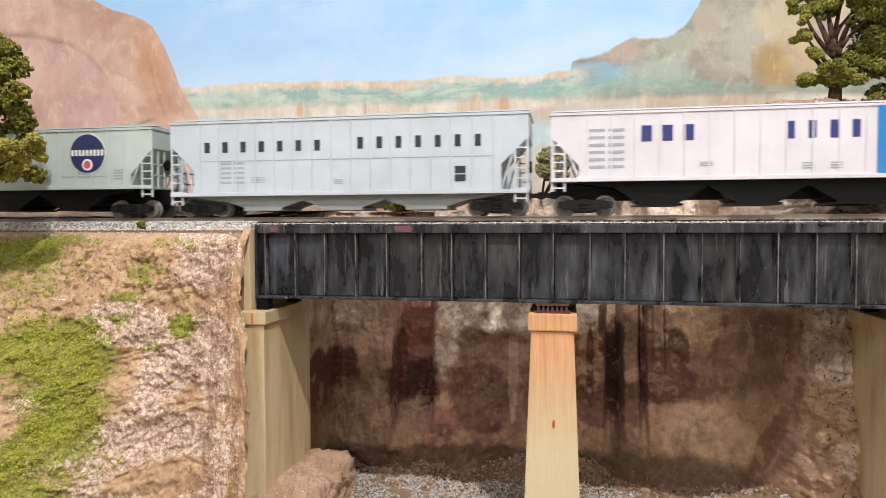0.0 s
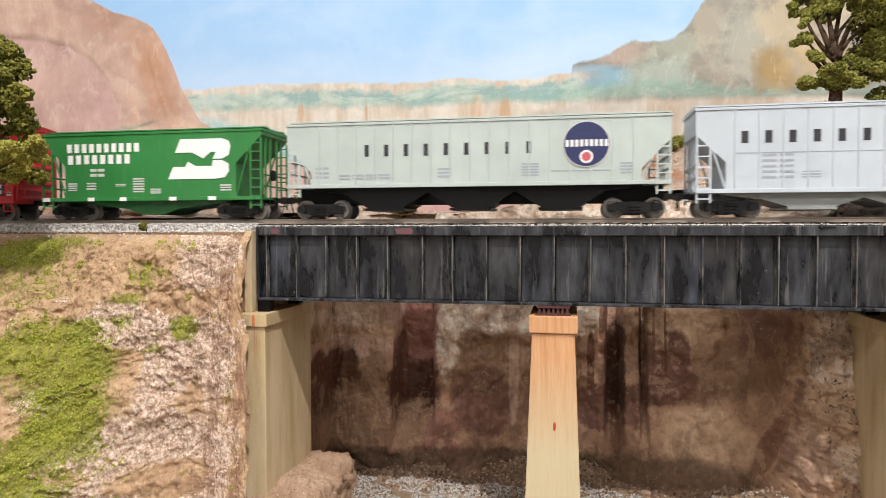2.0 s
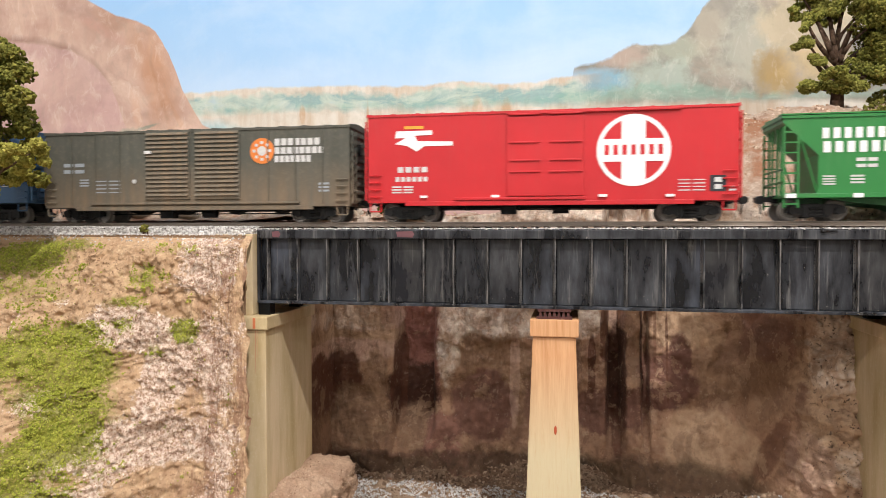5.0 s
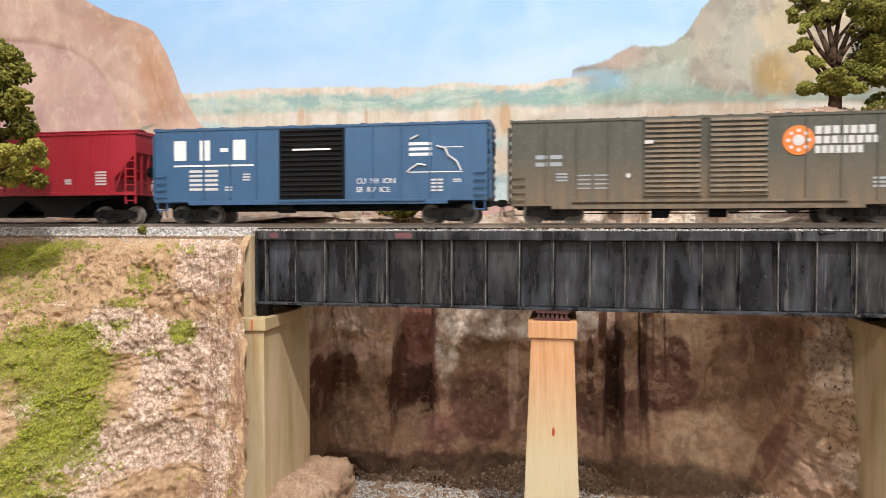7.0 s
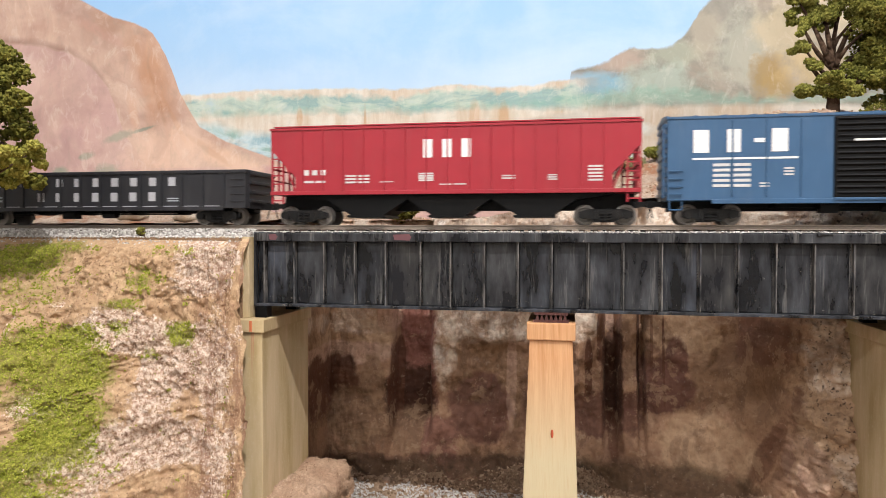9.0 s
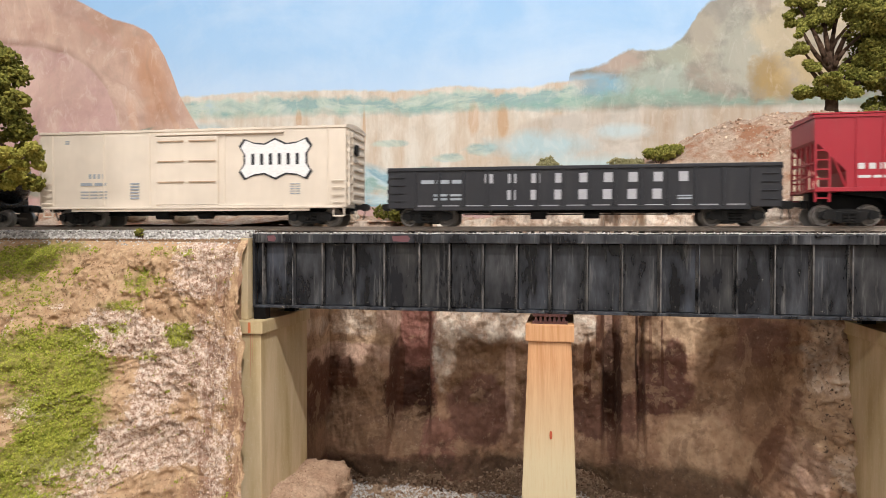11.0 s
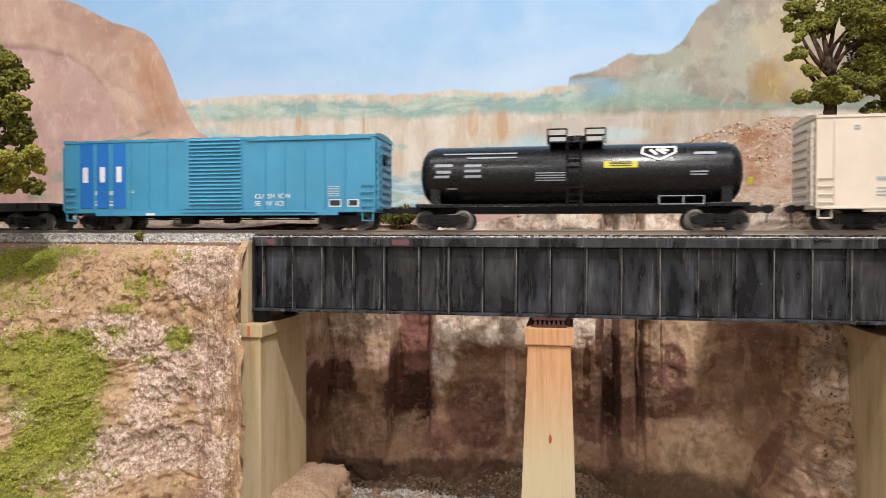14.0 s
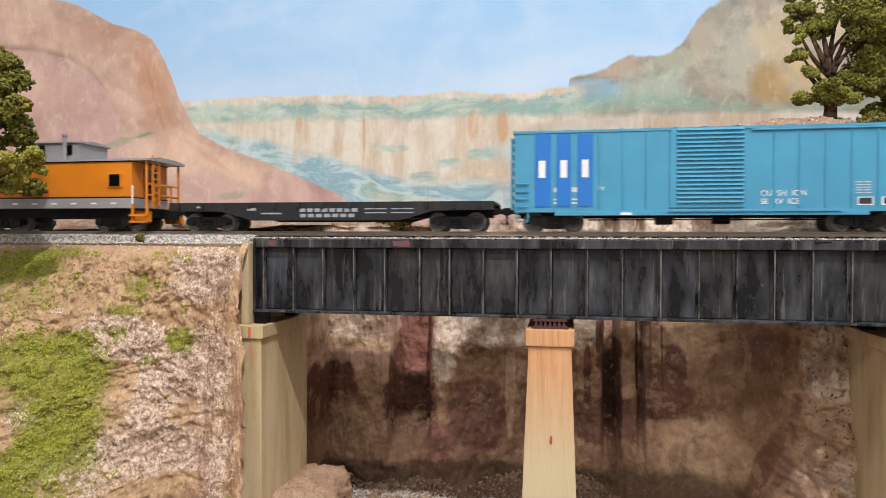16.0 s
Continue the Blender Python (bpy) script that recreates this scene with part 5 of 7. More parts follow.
def underframe(car, h, zb, material, gear=True):
    b = box(B(), -h + 0.002, h - 0.002, -0.004, 0.004, 0.0068, zb + 0.002, 0.0003)
    for x in (-h * 0.45, -h * 0.15, h * 0.2, h * 0.5):
        prism_x(b, [(-SIDE + 0.001, zb + 0.001), (SIDE - 0.001, zb + 0.001), (0.004, zb - 0.002), (-0.004, zb - 0.002)], x - 0.0005, x + 0.0005)
    part("centre_sill", b, material, car)
    if gear:
        b = rod(B(), (0.004, -0.011, zb - 0.0018), (0.012, -0.011, zb - 0.0018), 0.0022, 12)
        box(b, -0.022, -0.014, -0.012, -0.006, zb - 0.0042, zb, 0.0004)
        rod(b, (-h * 0.6, -0.008, zb - 0.0018), (h * 0.6, -0.008, zb - 0.0018), 0.0003)
        part("brake_gear", b, BLACK, car)


def boxcar(q, h, zt, zb, paint_mat, label, posts=(), end_ribs=9, truck_in=0.0205, ladder_z=None, roof_mat=None):
    car = new_car("boxcar", label, "boxcar", q)
    b = box(B(), -h, h, -SIDE, SIDE, zb + 0.0016, zt - 0.0008, 0.0003)
    part("body", b, paint_mat, car)
    r = prism_x(B(), gable(zt, 0.0016, 0.0004), -h - 0.0005, h + 0.0005)
    n = int(h * 2 / 0.0125)
    for k in range(n + 1):
        x = -h + 2 * h * k / n
        prism_x(r, gable(zt + 0.0004, 0.0016, 0.0002), x - 0.0005, x + 0.0005)
    part("roof", r, roof_mat or paint_mat, car, "ribbed low gable roof")
    for s in (-1, 1):
        for k in range(end_ribs):
            z = zb + 0.005 + (zt - zb - 0.009) * k / (end_ribs - 1)
            e = box(B(), -0.0009, 0.0009, -SIDE + 0.0022, SIDE - 0.0022, z - 0.0011, z + 0.0011, 0.0006)
            o = part("end_rib", e, paint_mat, car)
            o.location.x = s * h
        ladder(car, s * h * 0.0 + (-0.0155), -0.0105, zb + 0.003, zt - 0.003, 8, 0, paint_mat).matrix_basis = pose(s * (h + 0.0014), 0, 0, 0, 0, 90)
    if posts:
        ribs(car, posts, zb + 0.0035, zt - 0.0018, paint_mat)
    for s in (-1, 1):
        part("side_sill", box(B(), -h * 0.78, h * 0.78, s * SIDE - 0.0007, s * SIDE + 0.0007, zb, zb + 0.0022, 0.0002), paint_mat, car)
    zs = ladder_z or [zb + 0.0045 + 0.0037 * k for k in range(4)]
    for s in (-1, 1):
        x0, x1 = sorted((s * (h - 0.0012), s * (h - 0.0068)))
        rungs(car, x0, x1, zs, paint_mat)
        b = B()
        for x in (x0, x1):
            rod(b, (x, -SIDE + 0.0005, zb + 0.002), (x, -SIDE + 0.0005, zb - 0.0028), 0.0004, 5)
        rod(b, (x0, -SIDE + 0.0005, zb - 0.0028), (x1, -SIDE + 0.0005, zb - 0.0028), 0.0004, 5)
        part("stirrup_step", b, paint_mat, car)
    brake_wheel(car, h + 0.0012, zt - 0.012)
    underframe(car, h, zb, BLACK)
    for x in (-h + truck_in, h - truck_in):
        add_truck(car, x)
    add_couplers(car, h)
    return car


def covered_hopper(q, h, zt, zs, paint_mat, under, label, bays=3, ap=0.0108, dg=0.025, w=0.0135, posts=15, truck_in=0.0165, sill=0.0016, bay_drop=0.0125, belly=False):
    car = new_car("covered_hopper_car", label, "hopper car", q)
    prof = [(-h, zt), (-h, zt - ap), (-h + w, zt - dg), (-h + w, zs), (h - w, zs), (h - w, zt - dg), (h, zt - ap), (h, zt)]
    part("body", prism(B(), prof, -SIDE, SIDE), paint_mat, car)
    r = prism_x(B(), gable(zt + 0.0006, 0.0009, 0.0005), -h - 0.0006, h + 0.0006)
    part("roof", r, paint_mat, car)
    for k in range(7):
        x = -h * 0.84 + h * 1.68 * k / 6
        part("hatch", box(B(), x - 0.006, x + 0.006, -0.0045, 0.0045, zt + 0.0010, zt + 0.0026, 0.0005), paint_mat, car)
    for y in (-0.0105, 0.0105):
        part("running_board", box(B(), -h, h, y - 0.003, y + 0.003, zt + 0.0016, zt + 0.0022), paint_mat, car)
    if posts:
        ribs(car, [-h + w + 0.004 + (2 * (h - w) - 0.008) * k / (posts - 1) for k in range(posts)], zs + 0.0006, zt - 0.0006, paint_mat, 0.0007, 0.00045)
    for s in (-1, 1):
        part("side_sill", box(B(), -h, h, s * SIDE - 0.0008, s * SIDE + 0.0006, zs - sill, zs + 0.0004, 0.0002), paint_mat, car)
        for e in (-1, 1):
            y = s * (SIDE - 0.0004)
            x0, x1 = sorted((e * (h - 0.0006), e * (h - 0.0066)))
            ladder(car, x0, x1, zs - 0.0062, zt - 0.004, 8, y, paint_mat)
            d = B()
            rod(d, (e * (h - w), y, zs), (e * (h - 0.0066), y, zt - ap - 0.004), 0.0005, 5)
            part("brace", d, paint_mat, car)
    for e in (-1, 1):
        x0, x1 = sorted((e * (h - w - 0.002), e * h))
        part("end_platform", box(B(), x0, x1, -0.0165, 0.0165, zs - 0.0014, zs - 0.0004), paint_mat, car)
        d = B()
        for y in (-0.010, -0.004, 0.004, 0.010):
            box(d, e * (h - 0.0012) - 0.0005, e * (h - 0.0012) + 0.0005, y - 0.0005, y + 0.0005, zs - 0.001, zt - ap)
        for z in (zs + 0.006, zs + 0.012):
            box(d, e * (h - 0.0012) - 0.0004, e * (h - 0.0012) + 0.0004, -0.0165, 0.0165, z - 0.0004, z + 0.0004)
        part("end_frame", d, paint_mat, car)
    brake_wheel(car, h - 0.0002, zs + 0.012)
    part("centre_sill", box(B(), -h + 0.002, h - 0.002, -0.0035, 0.0035, 0.0075, zs - 0.0006, 0.0003), under, car)
    inner = h - truck_in - 0.013
    if belly:
        prof = [(-h + w, zs - 0.001), (h - w, zs - 0.001), (h - 0.03, 0.0085), (0.016, 0.0062), (0.006, 0.003), (-0.006, 0.003), (-0.016, 0.0062), (-h + 0.03, 0.0085)]
        part("hopper_bay", prism(B(), prof, -0.0130, 0.0130), under, car)
    else:
        p = 2 * inner / bays
        for k in range(bays):
            c = -inner + p * (k + 0.5)
            prof = [(c - p * 0.5, zs - 0.001), (c + p * 0.5, zs - 0.001), (c + p * 0.5, zs - 0.004), (c + p * 0.19, zs - bay_drop), (c - p * 0.19, zs - bay_drop), (c - p * 0.5, zs - 0.004)]
            part("hopper_bay", prism(B(), prof, -0.0135, 0.0135), under, car)
            part("outlet_gate", box(B(), c - p * 0.24, c + p * 0.24, -0.0145, 0.0145, zs - bay_drop - 0.0008, zs - bay_drop + 0.0004), under, car)
        for e in (-1, 1):
            x0, x1 = sorted((e * inner, e * (h - w + 0.001)))
            sl = [(x0, zs - 0.001), (x1, zs - 0.001), (x1, zs - 0.0022), (x0, zs - 0.0045)] if e > 0 else [(x0, zs - 0.001), (x1, zs - 0.001), (x1, zs - 0.0045), (x0, zs - 0.0022)]
            part("slope_sheet", prism(B(), sl, -0.013, 0.013), under, car)
    for x in (-h + truck_in, h - truck_in):
        add_truck(car, x)
    add_couplers(car, h)
    return car


NAVY = flat("navy_lettering", "2b2f6e")
BLACKL = flat("black_lettering", "26262b")
GREYL = flat("grey_lettering", "9aa0a6")
PALEL = flat("pale_lettering", "c9c7c4")
ORANGE = flat("orange_emblem", "d97b34")
YELLOW = flat("yellow_placard", "d2c832")

# white and blue three-bay hopper
WHITEP = plastic("white_car_paint", "d6d1d6", amount=0.08)
c = covered_hopper(0.087, 0.0957, 0.0490, 0.0178, WHITEP, BLACK, "white covered hopper car with navy lettering and blue end panel")
BLUEP = plastic("bright_blue_panel", "1c7fc4")
part("blue_panel", box(B(), 0.0492, 0.0815, -SIDE - 0.0007, -SIDE + 0.0003, 0.0182, 0.0484), BLUEP, c, "bright blue painted panel")
bars(c, NAVY, word(-0.0555, -0.0270, 0.0350, 0.0425, 3, 0.50), proud=0.0002)
bars(c, NAVY, word(0.0083, 0.0450, 0.0347, 0.0427, 4, 0.36), proud=0.0002)
bars(c, GREYL, lines(-0.0775, -0.0594, 0.0215, 0.0425, 6, 2, 0.4) + lines(-0.0265, -0.0195, 0.0225, 0.025, 3) + lines(0.018, 0.024, 0.0205, 0.024, 3) + lines(0.030, 0.036, 0.0205, 0.024, 3), proud=0.00015)

# pale grey hopper
PALEGREY = plastic("pale_grey_car_paint", "bcc4ca", amount=0.06)
UNDERGREY = plastic("grey_hopper_paint", "8e9290", amount=0.2)
c = covered_hopper(-0.116, 0.0965, 0.0506, 0.0128, PALEGREY, UNDERGREY, "pale grey covered hopper car with black lettering", posts=16, bay_drop=0.0085, ap=0.0118)
bars(c, BLACKL, word(-0.0800, -0.0075, 0.0344, 0.0400, 7, 0.30) + word(0.0055, 0.0765, 0.0348, 0.0408, 7, 0.30), proud=0.00015)
bars(c, GREYL, lines(-0.0671, -0.0522, 0.0172, 0.0300, 5, 2, 0.45) + lines(-0.050, -0.0403, 0.0178, 0.0215, 3, 1, 0.4) + lines(-0.0035, 0.0019, 0.0167, 0.0195, 3) + [(-0.079, 0.078, 0.0297, 0.0300)], proud=0.00015)
bars(c, BLACKL, [(0.0597, 0.0653, 0.0215, 0.0251), (0.0597, 0.0653, 0.0174, 0.0208)], proud=0.0002)

# pale green hopper with a round emblem
MINT = plastic("pale_green_car_paint", "b3bdb7", amount=0.1)
c = covered_hopper(-0.320, 0.0967, 0.0488, 0.0175, MINT, BLACK, "pale green three-bay covered hopper car with a round navy emblem", posts=17)
NAVYD = flat("navy_emblem", "232a55")
RED = flat("red_emblem", "c25a5e")
disc(c, 0.0571, 0.0357, 0.0112, PALEL, 0.0005)
disc(c, 0.0571, 0.0357, 0.0107, NAVYD, 0.0006)
bars(c, WHITE, word(0.0468, 0.0676, 0.0345, 0.0378, 9, 0.6), proud=0.0007)
disc(c, 0.0571, 0.0296, 0.0032, WHITE, 0.0007)
disc(c, 0.0571, 0.0296, 0.0022, RED, 0.0008)
bars(c, BLACKL, word(-0.0585, 0.0345, 0.0318, 0.0378, 9, 0.22), proud=0.00015)
bars(c, GREYL, lines(0.0258, 0.0361, 0.0204, 0.0273, 5, 1) + lines(-0.0809, -0.0731, 0.0204, 0.0273, 3, 2) + lines(-0.068, -0.040, 0.0200, 0.0232, 2, 4) + lines(-0.0161, -0.0078, 0.0203, 0.0258, 3) + [(0.0393, 0.0682, 0.0228, 0.0233)] + lines(0.073, 0.080, 0.021, 0.027, 4), proud=0.00015)

# green two-bay hopper
GREEN = plastic("green_car_paint", "2f7a3c", "8a9a70", 0.12)
GREEN_UNDER = plastic("dark_green_car_paint", "1f5a2a")
c = covered_hopper(-0.4977, 0.0666, 0.0475, 0.0120, GREEN, GREEN_UNDER, "bright green two-bay covered hopper car with a large white emblem", posts=0, ap=0.0025, dg=0.0175, w=0.0150, belly=True, truck_in=0.0155)
bars(c, WHITE, word(-0.0509, -0.0046, 0.0374, 0.0422, 10, 0.6) + word(-0.0505, -0.0102, 0.0310, 0.0360, 8, 0.6))
shape(c, [(0.0164, 0.0362), (0.0196, 0.0434), (0.0440, 0.0434), (0.0478, 0.0420), (0.0488, 0.0390), (0.0478, 0.0345), (0.0440, 0.0326), (0.0385, 0.0326), (0.0405, 0.0362), (0.0372, 0.0362), (0.0330, 0.0328), (0.0262, 0.0362)], WHITE, 0.0004)
shape(c, [(0.0122, 0.0219), (0.0152, 0.0285), (0.0225, 0.0285), (0.0240, 0.0312), (0.0285, 0.0288), (0.0380, 0.0288), (0.0388, 0.0318), (0.0440, 0.0317), (0.0475, 0.0300), (0.0478, 0.0258), (0.0455, 0.0226), (0.0400, 0.0219)], WHITE, 0.0004)
bars(c, PALEL, lines(-0.0357, -0.0261, 0.0234, 0.0290, 2, 2) + lines(-0.0496, -0.0433, 0.016, 0.0208, 4) + lines(-0.038, -0.031, 0.0165, 0.021, 3) + lines(-0.0092, -0.0012, 0.0148, 0.0232, 6) + lines(-0.0200, -0.0126, 0.0183, 0.0200, 2) + lines(0.0014, 0.0087, 0.0141, 0.0172, 3) + lines(0.0428, 0.0504, 0.0152, 0.0191, 3))
bars(c, WHITE, [(-0.0655, -0.061, 0.0104, 0.0124), (-0.037, -0.0328, 0.0104, 0.0124), (-0.017, -0.013, 0.0104, 0.0124), (0.013, 0.0172, 0.0104, 0.0124), (0.036, 0.0405, 0.0104, 0.0124)], proud=0.0010, name="yard_mark")

# red boxcar with a white cross in a ring
REDP = plastic("red_car_paint", "c0242a", "8c5a50", 0.1)
c = boxcar(-0.673, 0.0897, 0.0545, 0.0080, REDP, "bright red boxcar with a white ringed cross emblem")
part("door", box(B(), -0.0185, 0.0190, -SIDE - 0.0010, -SIDE + 0.0003, 0.0125, 0.0515, 0.0003), REDP, c, "flush plug door with raised bars")
for x0, x1 in ((-0.0170, -0.0019), (0.0025, 0.0180)):
    for z in (0.0525, 0.0388, 0.0300, 0.0244):
        part("door_bar", box(B(), x0, x1, -SIDE - 0.0017, -SIDE - 0.0009, z - 0.0004, z + 0.0004, 0.0002), REDP, c)
part("door_track", box(B(), -0.045, 0.020, -SIDE - 0.0013, -SIDE, 0.0107, 0.0120, 0.0002), REDP, c)
part("door_track", box(B(), -0.018, 0.064, -SIDE - 0.0013, -SIDE, 0.0527, 0.0537, 0.0002), REDP, c)
EX, EZ, ER = 0.0422, 0.0340, 0.0172
b = B()
for k in range(48):
    a0, a1 = math.tau * k / 48, math.tau * (k + 1) / 48
    prism(b, [(EX + r * math.cos(a), EZ + r * math.sin(a)) for r, a in ((ER, a0), (ER, a1), (ER * 0.88, a1), (ER * 0.88, a0))], -SIDE - 0.0003, -SIDE + 0.0002)
part("emblem", b, WHITE, c, "white painted ring")
bars(c, WHITE, [(EX - 0.0056, EX + 0.0056, EZ - ER * 0.90, EZ + ER * 0.90), (EX - ER * 0.90, EX - 0.0056, EZ - 0.0054, EZ + 0.0054), (EX + 0.0056, EX + ER * 0.90, EZ - 0.0054, EZ + 0.0054)], proud=0.0003, name="emblem", label="white painted cross")
bars(c, REDP, word(EX - 0.0145, EX + 0.0145, EZ - 0.0022, EZ + 0.0026, 7, 0.5), proud=0.0004)
shape(c, [(-0.0753, 0.0425), (-0.0745, 0.0460), (-0.0560, 0.0460), (-0.0560, 0.0438), (-0.0650, 0.0436), (-0.0635, 0.0408), (-0.0455, 0.0402), (-0.0455, 0.0382), (-0.0600, 0.0382), (-0.0640, 0.0355), (-0.0690, 0.0385), (-0.0755, 0.0395), (-0.0700, 0.0425)], WHITE, 0.0003)
bars(c, flat("gold_emblem", "d8a838"), [(-0.0705, -0.0605, 0.0470, 0.0484)])
bars(c, PALEL, word(-0.0745, -0.0580, 0.0250, 0.0278, 4, 0.7) + word(-0.0755, -0.0580, 0.0204, 0.0228, 6, 0.7) + lines(-0.0768, -0.0649, 0.0142, 0.0184, 3, 2) + lines(0.0628, 0.0761, 0.0138, 0.0203, 4, 2, 0.3) + lines(0.0030, 0.0108, 0.0426, 0.0457, 2) + lines(0.0855, 0.0892, 0.0138, 0.017, 2))
bars(c, BLACKL, [(0.0769, 0.0842, 0.0140, 0.0215)])
bars(c, PALEL, [(0.0790, 0.0822, 0.0183, 0.0205), (0.0790, 0.0822, 0.0150, 0.0172)], proud=0.0004)
bars(c, WHITE, [(-0.0620, -0.0585, 0.0120, 0.0132), (-0.026, -0.022, 0.0120, 0.0132), (0.026, 0.030, 0.0118, 0.0130), (0.057, 0.061, 0.0116, 0.0128)], proud=0.0012, name="yard_mark")

# weathered olive boxcar with double louvred doors


def weathered_olive():
    n = Nodes("olive_weathered_paint")
    z = n.axis(2)
    fine = n.noise(500, 6, 0.7)
    streak = n.noise(70, 6, 0.65, co=n.stretch(2.5, 2.5, 0.25))
    col = n.mix(n.mask(streak, 0.35, 0.7), lin("54534a"), lin("47473e"))
    up = n.times(n.mask(z, 0.034, 0.012), n.mask(streak, 0.25, 0.62))
    col = n.mix(n.times(up, 0.75), col, lin("806b54"))
    col = n.mix(n.times(n.mask(fine, 0.5, 0.75), 0.25), col, lin("8a7c68"))
    return n.done(col, 0.75, bump=fine, dist=0.0001, strength=0.3)


OLIVE = weathered_olive()
c = boxcar(-0.8625, 0.0898, 0.0502, 0.0066, OLIVE, "weathered dark olive boxcar with double louvred doors", posts=[-0.073, -0.058, -0.043, 0.045, 0.060, 0.075])
for x0, x1 in ((-0.0268, -0.0004), (0.0026, 0.0290)):
    d = part("door", box(B(), x0, x1, -SIDE - 0.0009, -SIDE + 0.0003, 0.0125, 0.0492, 0.0003), OLIVE, c, "horizontally louvred sliding door")
    slat = None
    for k in range(15):
        z = 0.0150 + 0.0330 * k / 14
        if slat is None:
            slat = part("louvre", prism_x(B(), [(-SIDE - 0.0009, -0.0008), (-SIDE - 0.0018, -0.0006), (-SIDE - 0.0009, 0.0008)], x0 + 0.0008, x1 - 0.0008), OLIVE, d)
        else:
            slat = part_of("louvre", slat.data, OLIVE, d)
        slat.location.z = z
part("door_track", box(B(), -0.0601, 0.0625, -SIDE - 0.0014, -SIDE, 0.0098, 0.0110, 0.0002), OLIVE, c)
disc(c, 0.0416, 0.0377, 0.0068, ORANGE, 0.0004)
b = B()
for k in range(8):
    a = k * math.tau / 8
    rod(b, (0.0416 + 0.0044 * math.cos(a), -SIDE, 0.0377 + 0.0044 * math.sin(a)), (0.0416 + 0.0044 * math.cos(a), -SIDE - 0.0006, 0.0377 + 0.0044 * math.sin(a)), 0.0009, 8)
rod(b, (0.0416, -SIDE, 0.0377), (0.0416, -SIDE - 0.0006, 0.0377), 0.0026, 12)
part("emblem", b, PALEL, c)
bars(c, PALEL, word(0.0483, 0.0740, 0.0404, 0.0440, 7, 0.75) + word(0.0483, 0.0760, 0.0360, 0.0394, 8, 0.75) + word(0.0483, 0.0690, 0.0316, 0.0350, 7, 0.75))
bars(c, GREYL, lines(-0.0778, -0.0638, 0.0268, 0.0338, 2, 2) + lines(-0.0678, -0.0611, 0.0199, 0.0245, 3) + lines(-0.0585, -0.0408, 0.0157, 0.0240, 4, 2, 0.3) + lines(0.073, 0.080, 0.0155, 0.021, 3))
disc(c, -0.0338, 0.0226, 0.0011, PALEL, 0.0006, "yard_mark")
bars(c, PALEL, [(-0.0265, -0.0225, 0.0374, 0.0390)], proud=0.0022, name="yard_mark")

# blue boxcar with a black corrugated door
BLUECAR = plastic("slate_blue_car_paint", "3b5d7f", "8a93a0", 0.1)
c = boxcar(-1.0553, 0.0912, 0.0510, 0.0098, BLUECAR, "slate blue boxcar with a black corrugated sliding door", posts=[-0.062, -0.047, -0.032, 0.032, 0.047, 0.062], end_ribs=8)
d = part("door", box(B(), -0.0185, 0.0171, -SIDE - 0.0012, -SIDE + 0.0003, 0.0125, 0.0492, 0.0003), BLACK, c, "black corrugated sliding door")
slat = None
for k in range(14):
    if slat is None:
        slat = part("corrugation", prism_x(B(), [(-SIDE - 0.0011, -0.0009), (-SIDE - 0.0019, 0.0), (-SIDE - 0.0011, 0.0009)], -0.0172, 0.0158), BLACK, d)
    else:
        slat = part_of("corrugation", slat.data, BLACK, d)
    slat.location.z = 0.0145 + 0.0335 * k / 13
bars(c, WHITE, [(-0.0106, 0.0099, 0.0378, 0.0387)], proud=0.0022, name="door_stripe")
part("door_track", box(B(), -0.0185, 0.060, -SIDE - 0.0014, -SIDE, 0.0112, 0.0124, 0.0002), BLUECAR, c)
bars(c, WHITE, [(-0.0795, -0.0725, 0.0338, 0.0445), (-0.0645, -0.0585, 0.0338, 0.0445), (-0.0450, -0.0380, 0.0338, 0.0445), (-0.0525, -0.0480, 0.0382, 0.0402), (-0.0798, -0.0335, 0.0305, 0.0314)], proud=0.0002)
bars(c, PALEL, lines(-0.0706, -0.0524, 0.0171, 0.0292, 5, 2) + lines(-0.0395, -0.0345, 0.0225, 0.0268, 3) + lines(-0.0500, -0.0450, 0.0172, 0.0200, 2) + lines(0.0627, 0.0694, 0.0157, 0.0228, 4, 2) + lines(0.0740, 0.0790, 0.0205, 0.0225, 2), proud=0.0002)
text_on(c, "CU  SH  ION", 0.0233, 0.0204, 0.0038, WHITE, -SIDE - 0.0002)
text_on(c, "SE  RV  ICE", 0.0233, 0.0160, 0.0038, WHITE, -SIDE - 0.0002)
bars(c, WHITE, lines(0.0513, 0.0655, 0.0335, 0.0415, 3) + [(0.0505, 0.0788, 0.0256, 0.0261), (0.068, 0.079, 0.0380, 0.0384)], proud=0.0002)
b = B()
for (x0, z0), (x1, z1) in (((0.0520, 0.0275), (0.0560, 0.0300)), ((0.0560, 0.0300), (0.0600, 0.0292)), ((0.0655, 0.0390), (0.0700, 0.0375)), ((0.0700, 0.0375), (0.0715, 0.0340)), ((0.0715, 0.0340), (0.0760, 0.0310)), ((0.0760, 0.0310), (0.0780, 0.0265)), ((0.0520, 0.0425), (0.0560, 0.0445)), ((0.0505, 0.0258), (0.0520, 0.0275))):
    rod(b, (x0, -SIDE - 0.0007, z0), (x1, -SIDE - 0.0007, z1), 0.0004, 5)
part("emblem", b, WHITE, c, "thin white painted map outline")

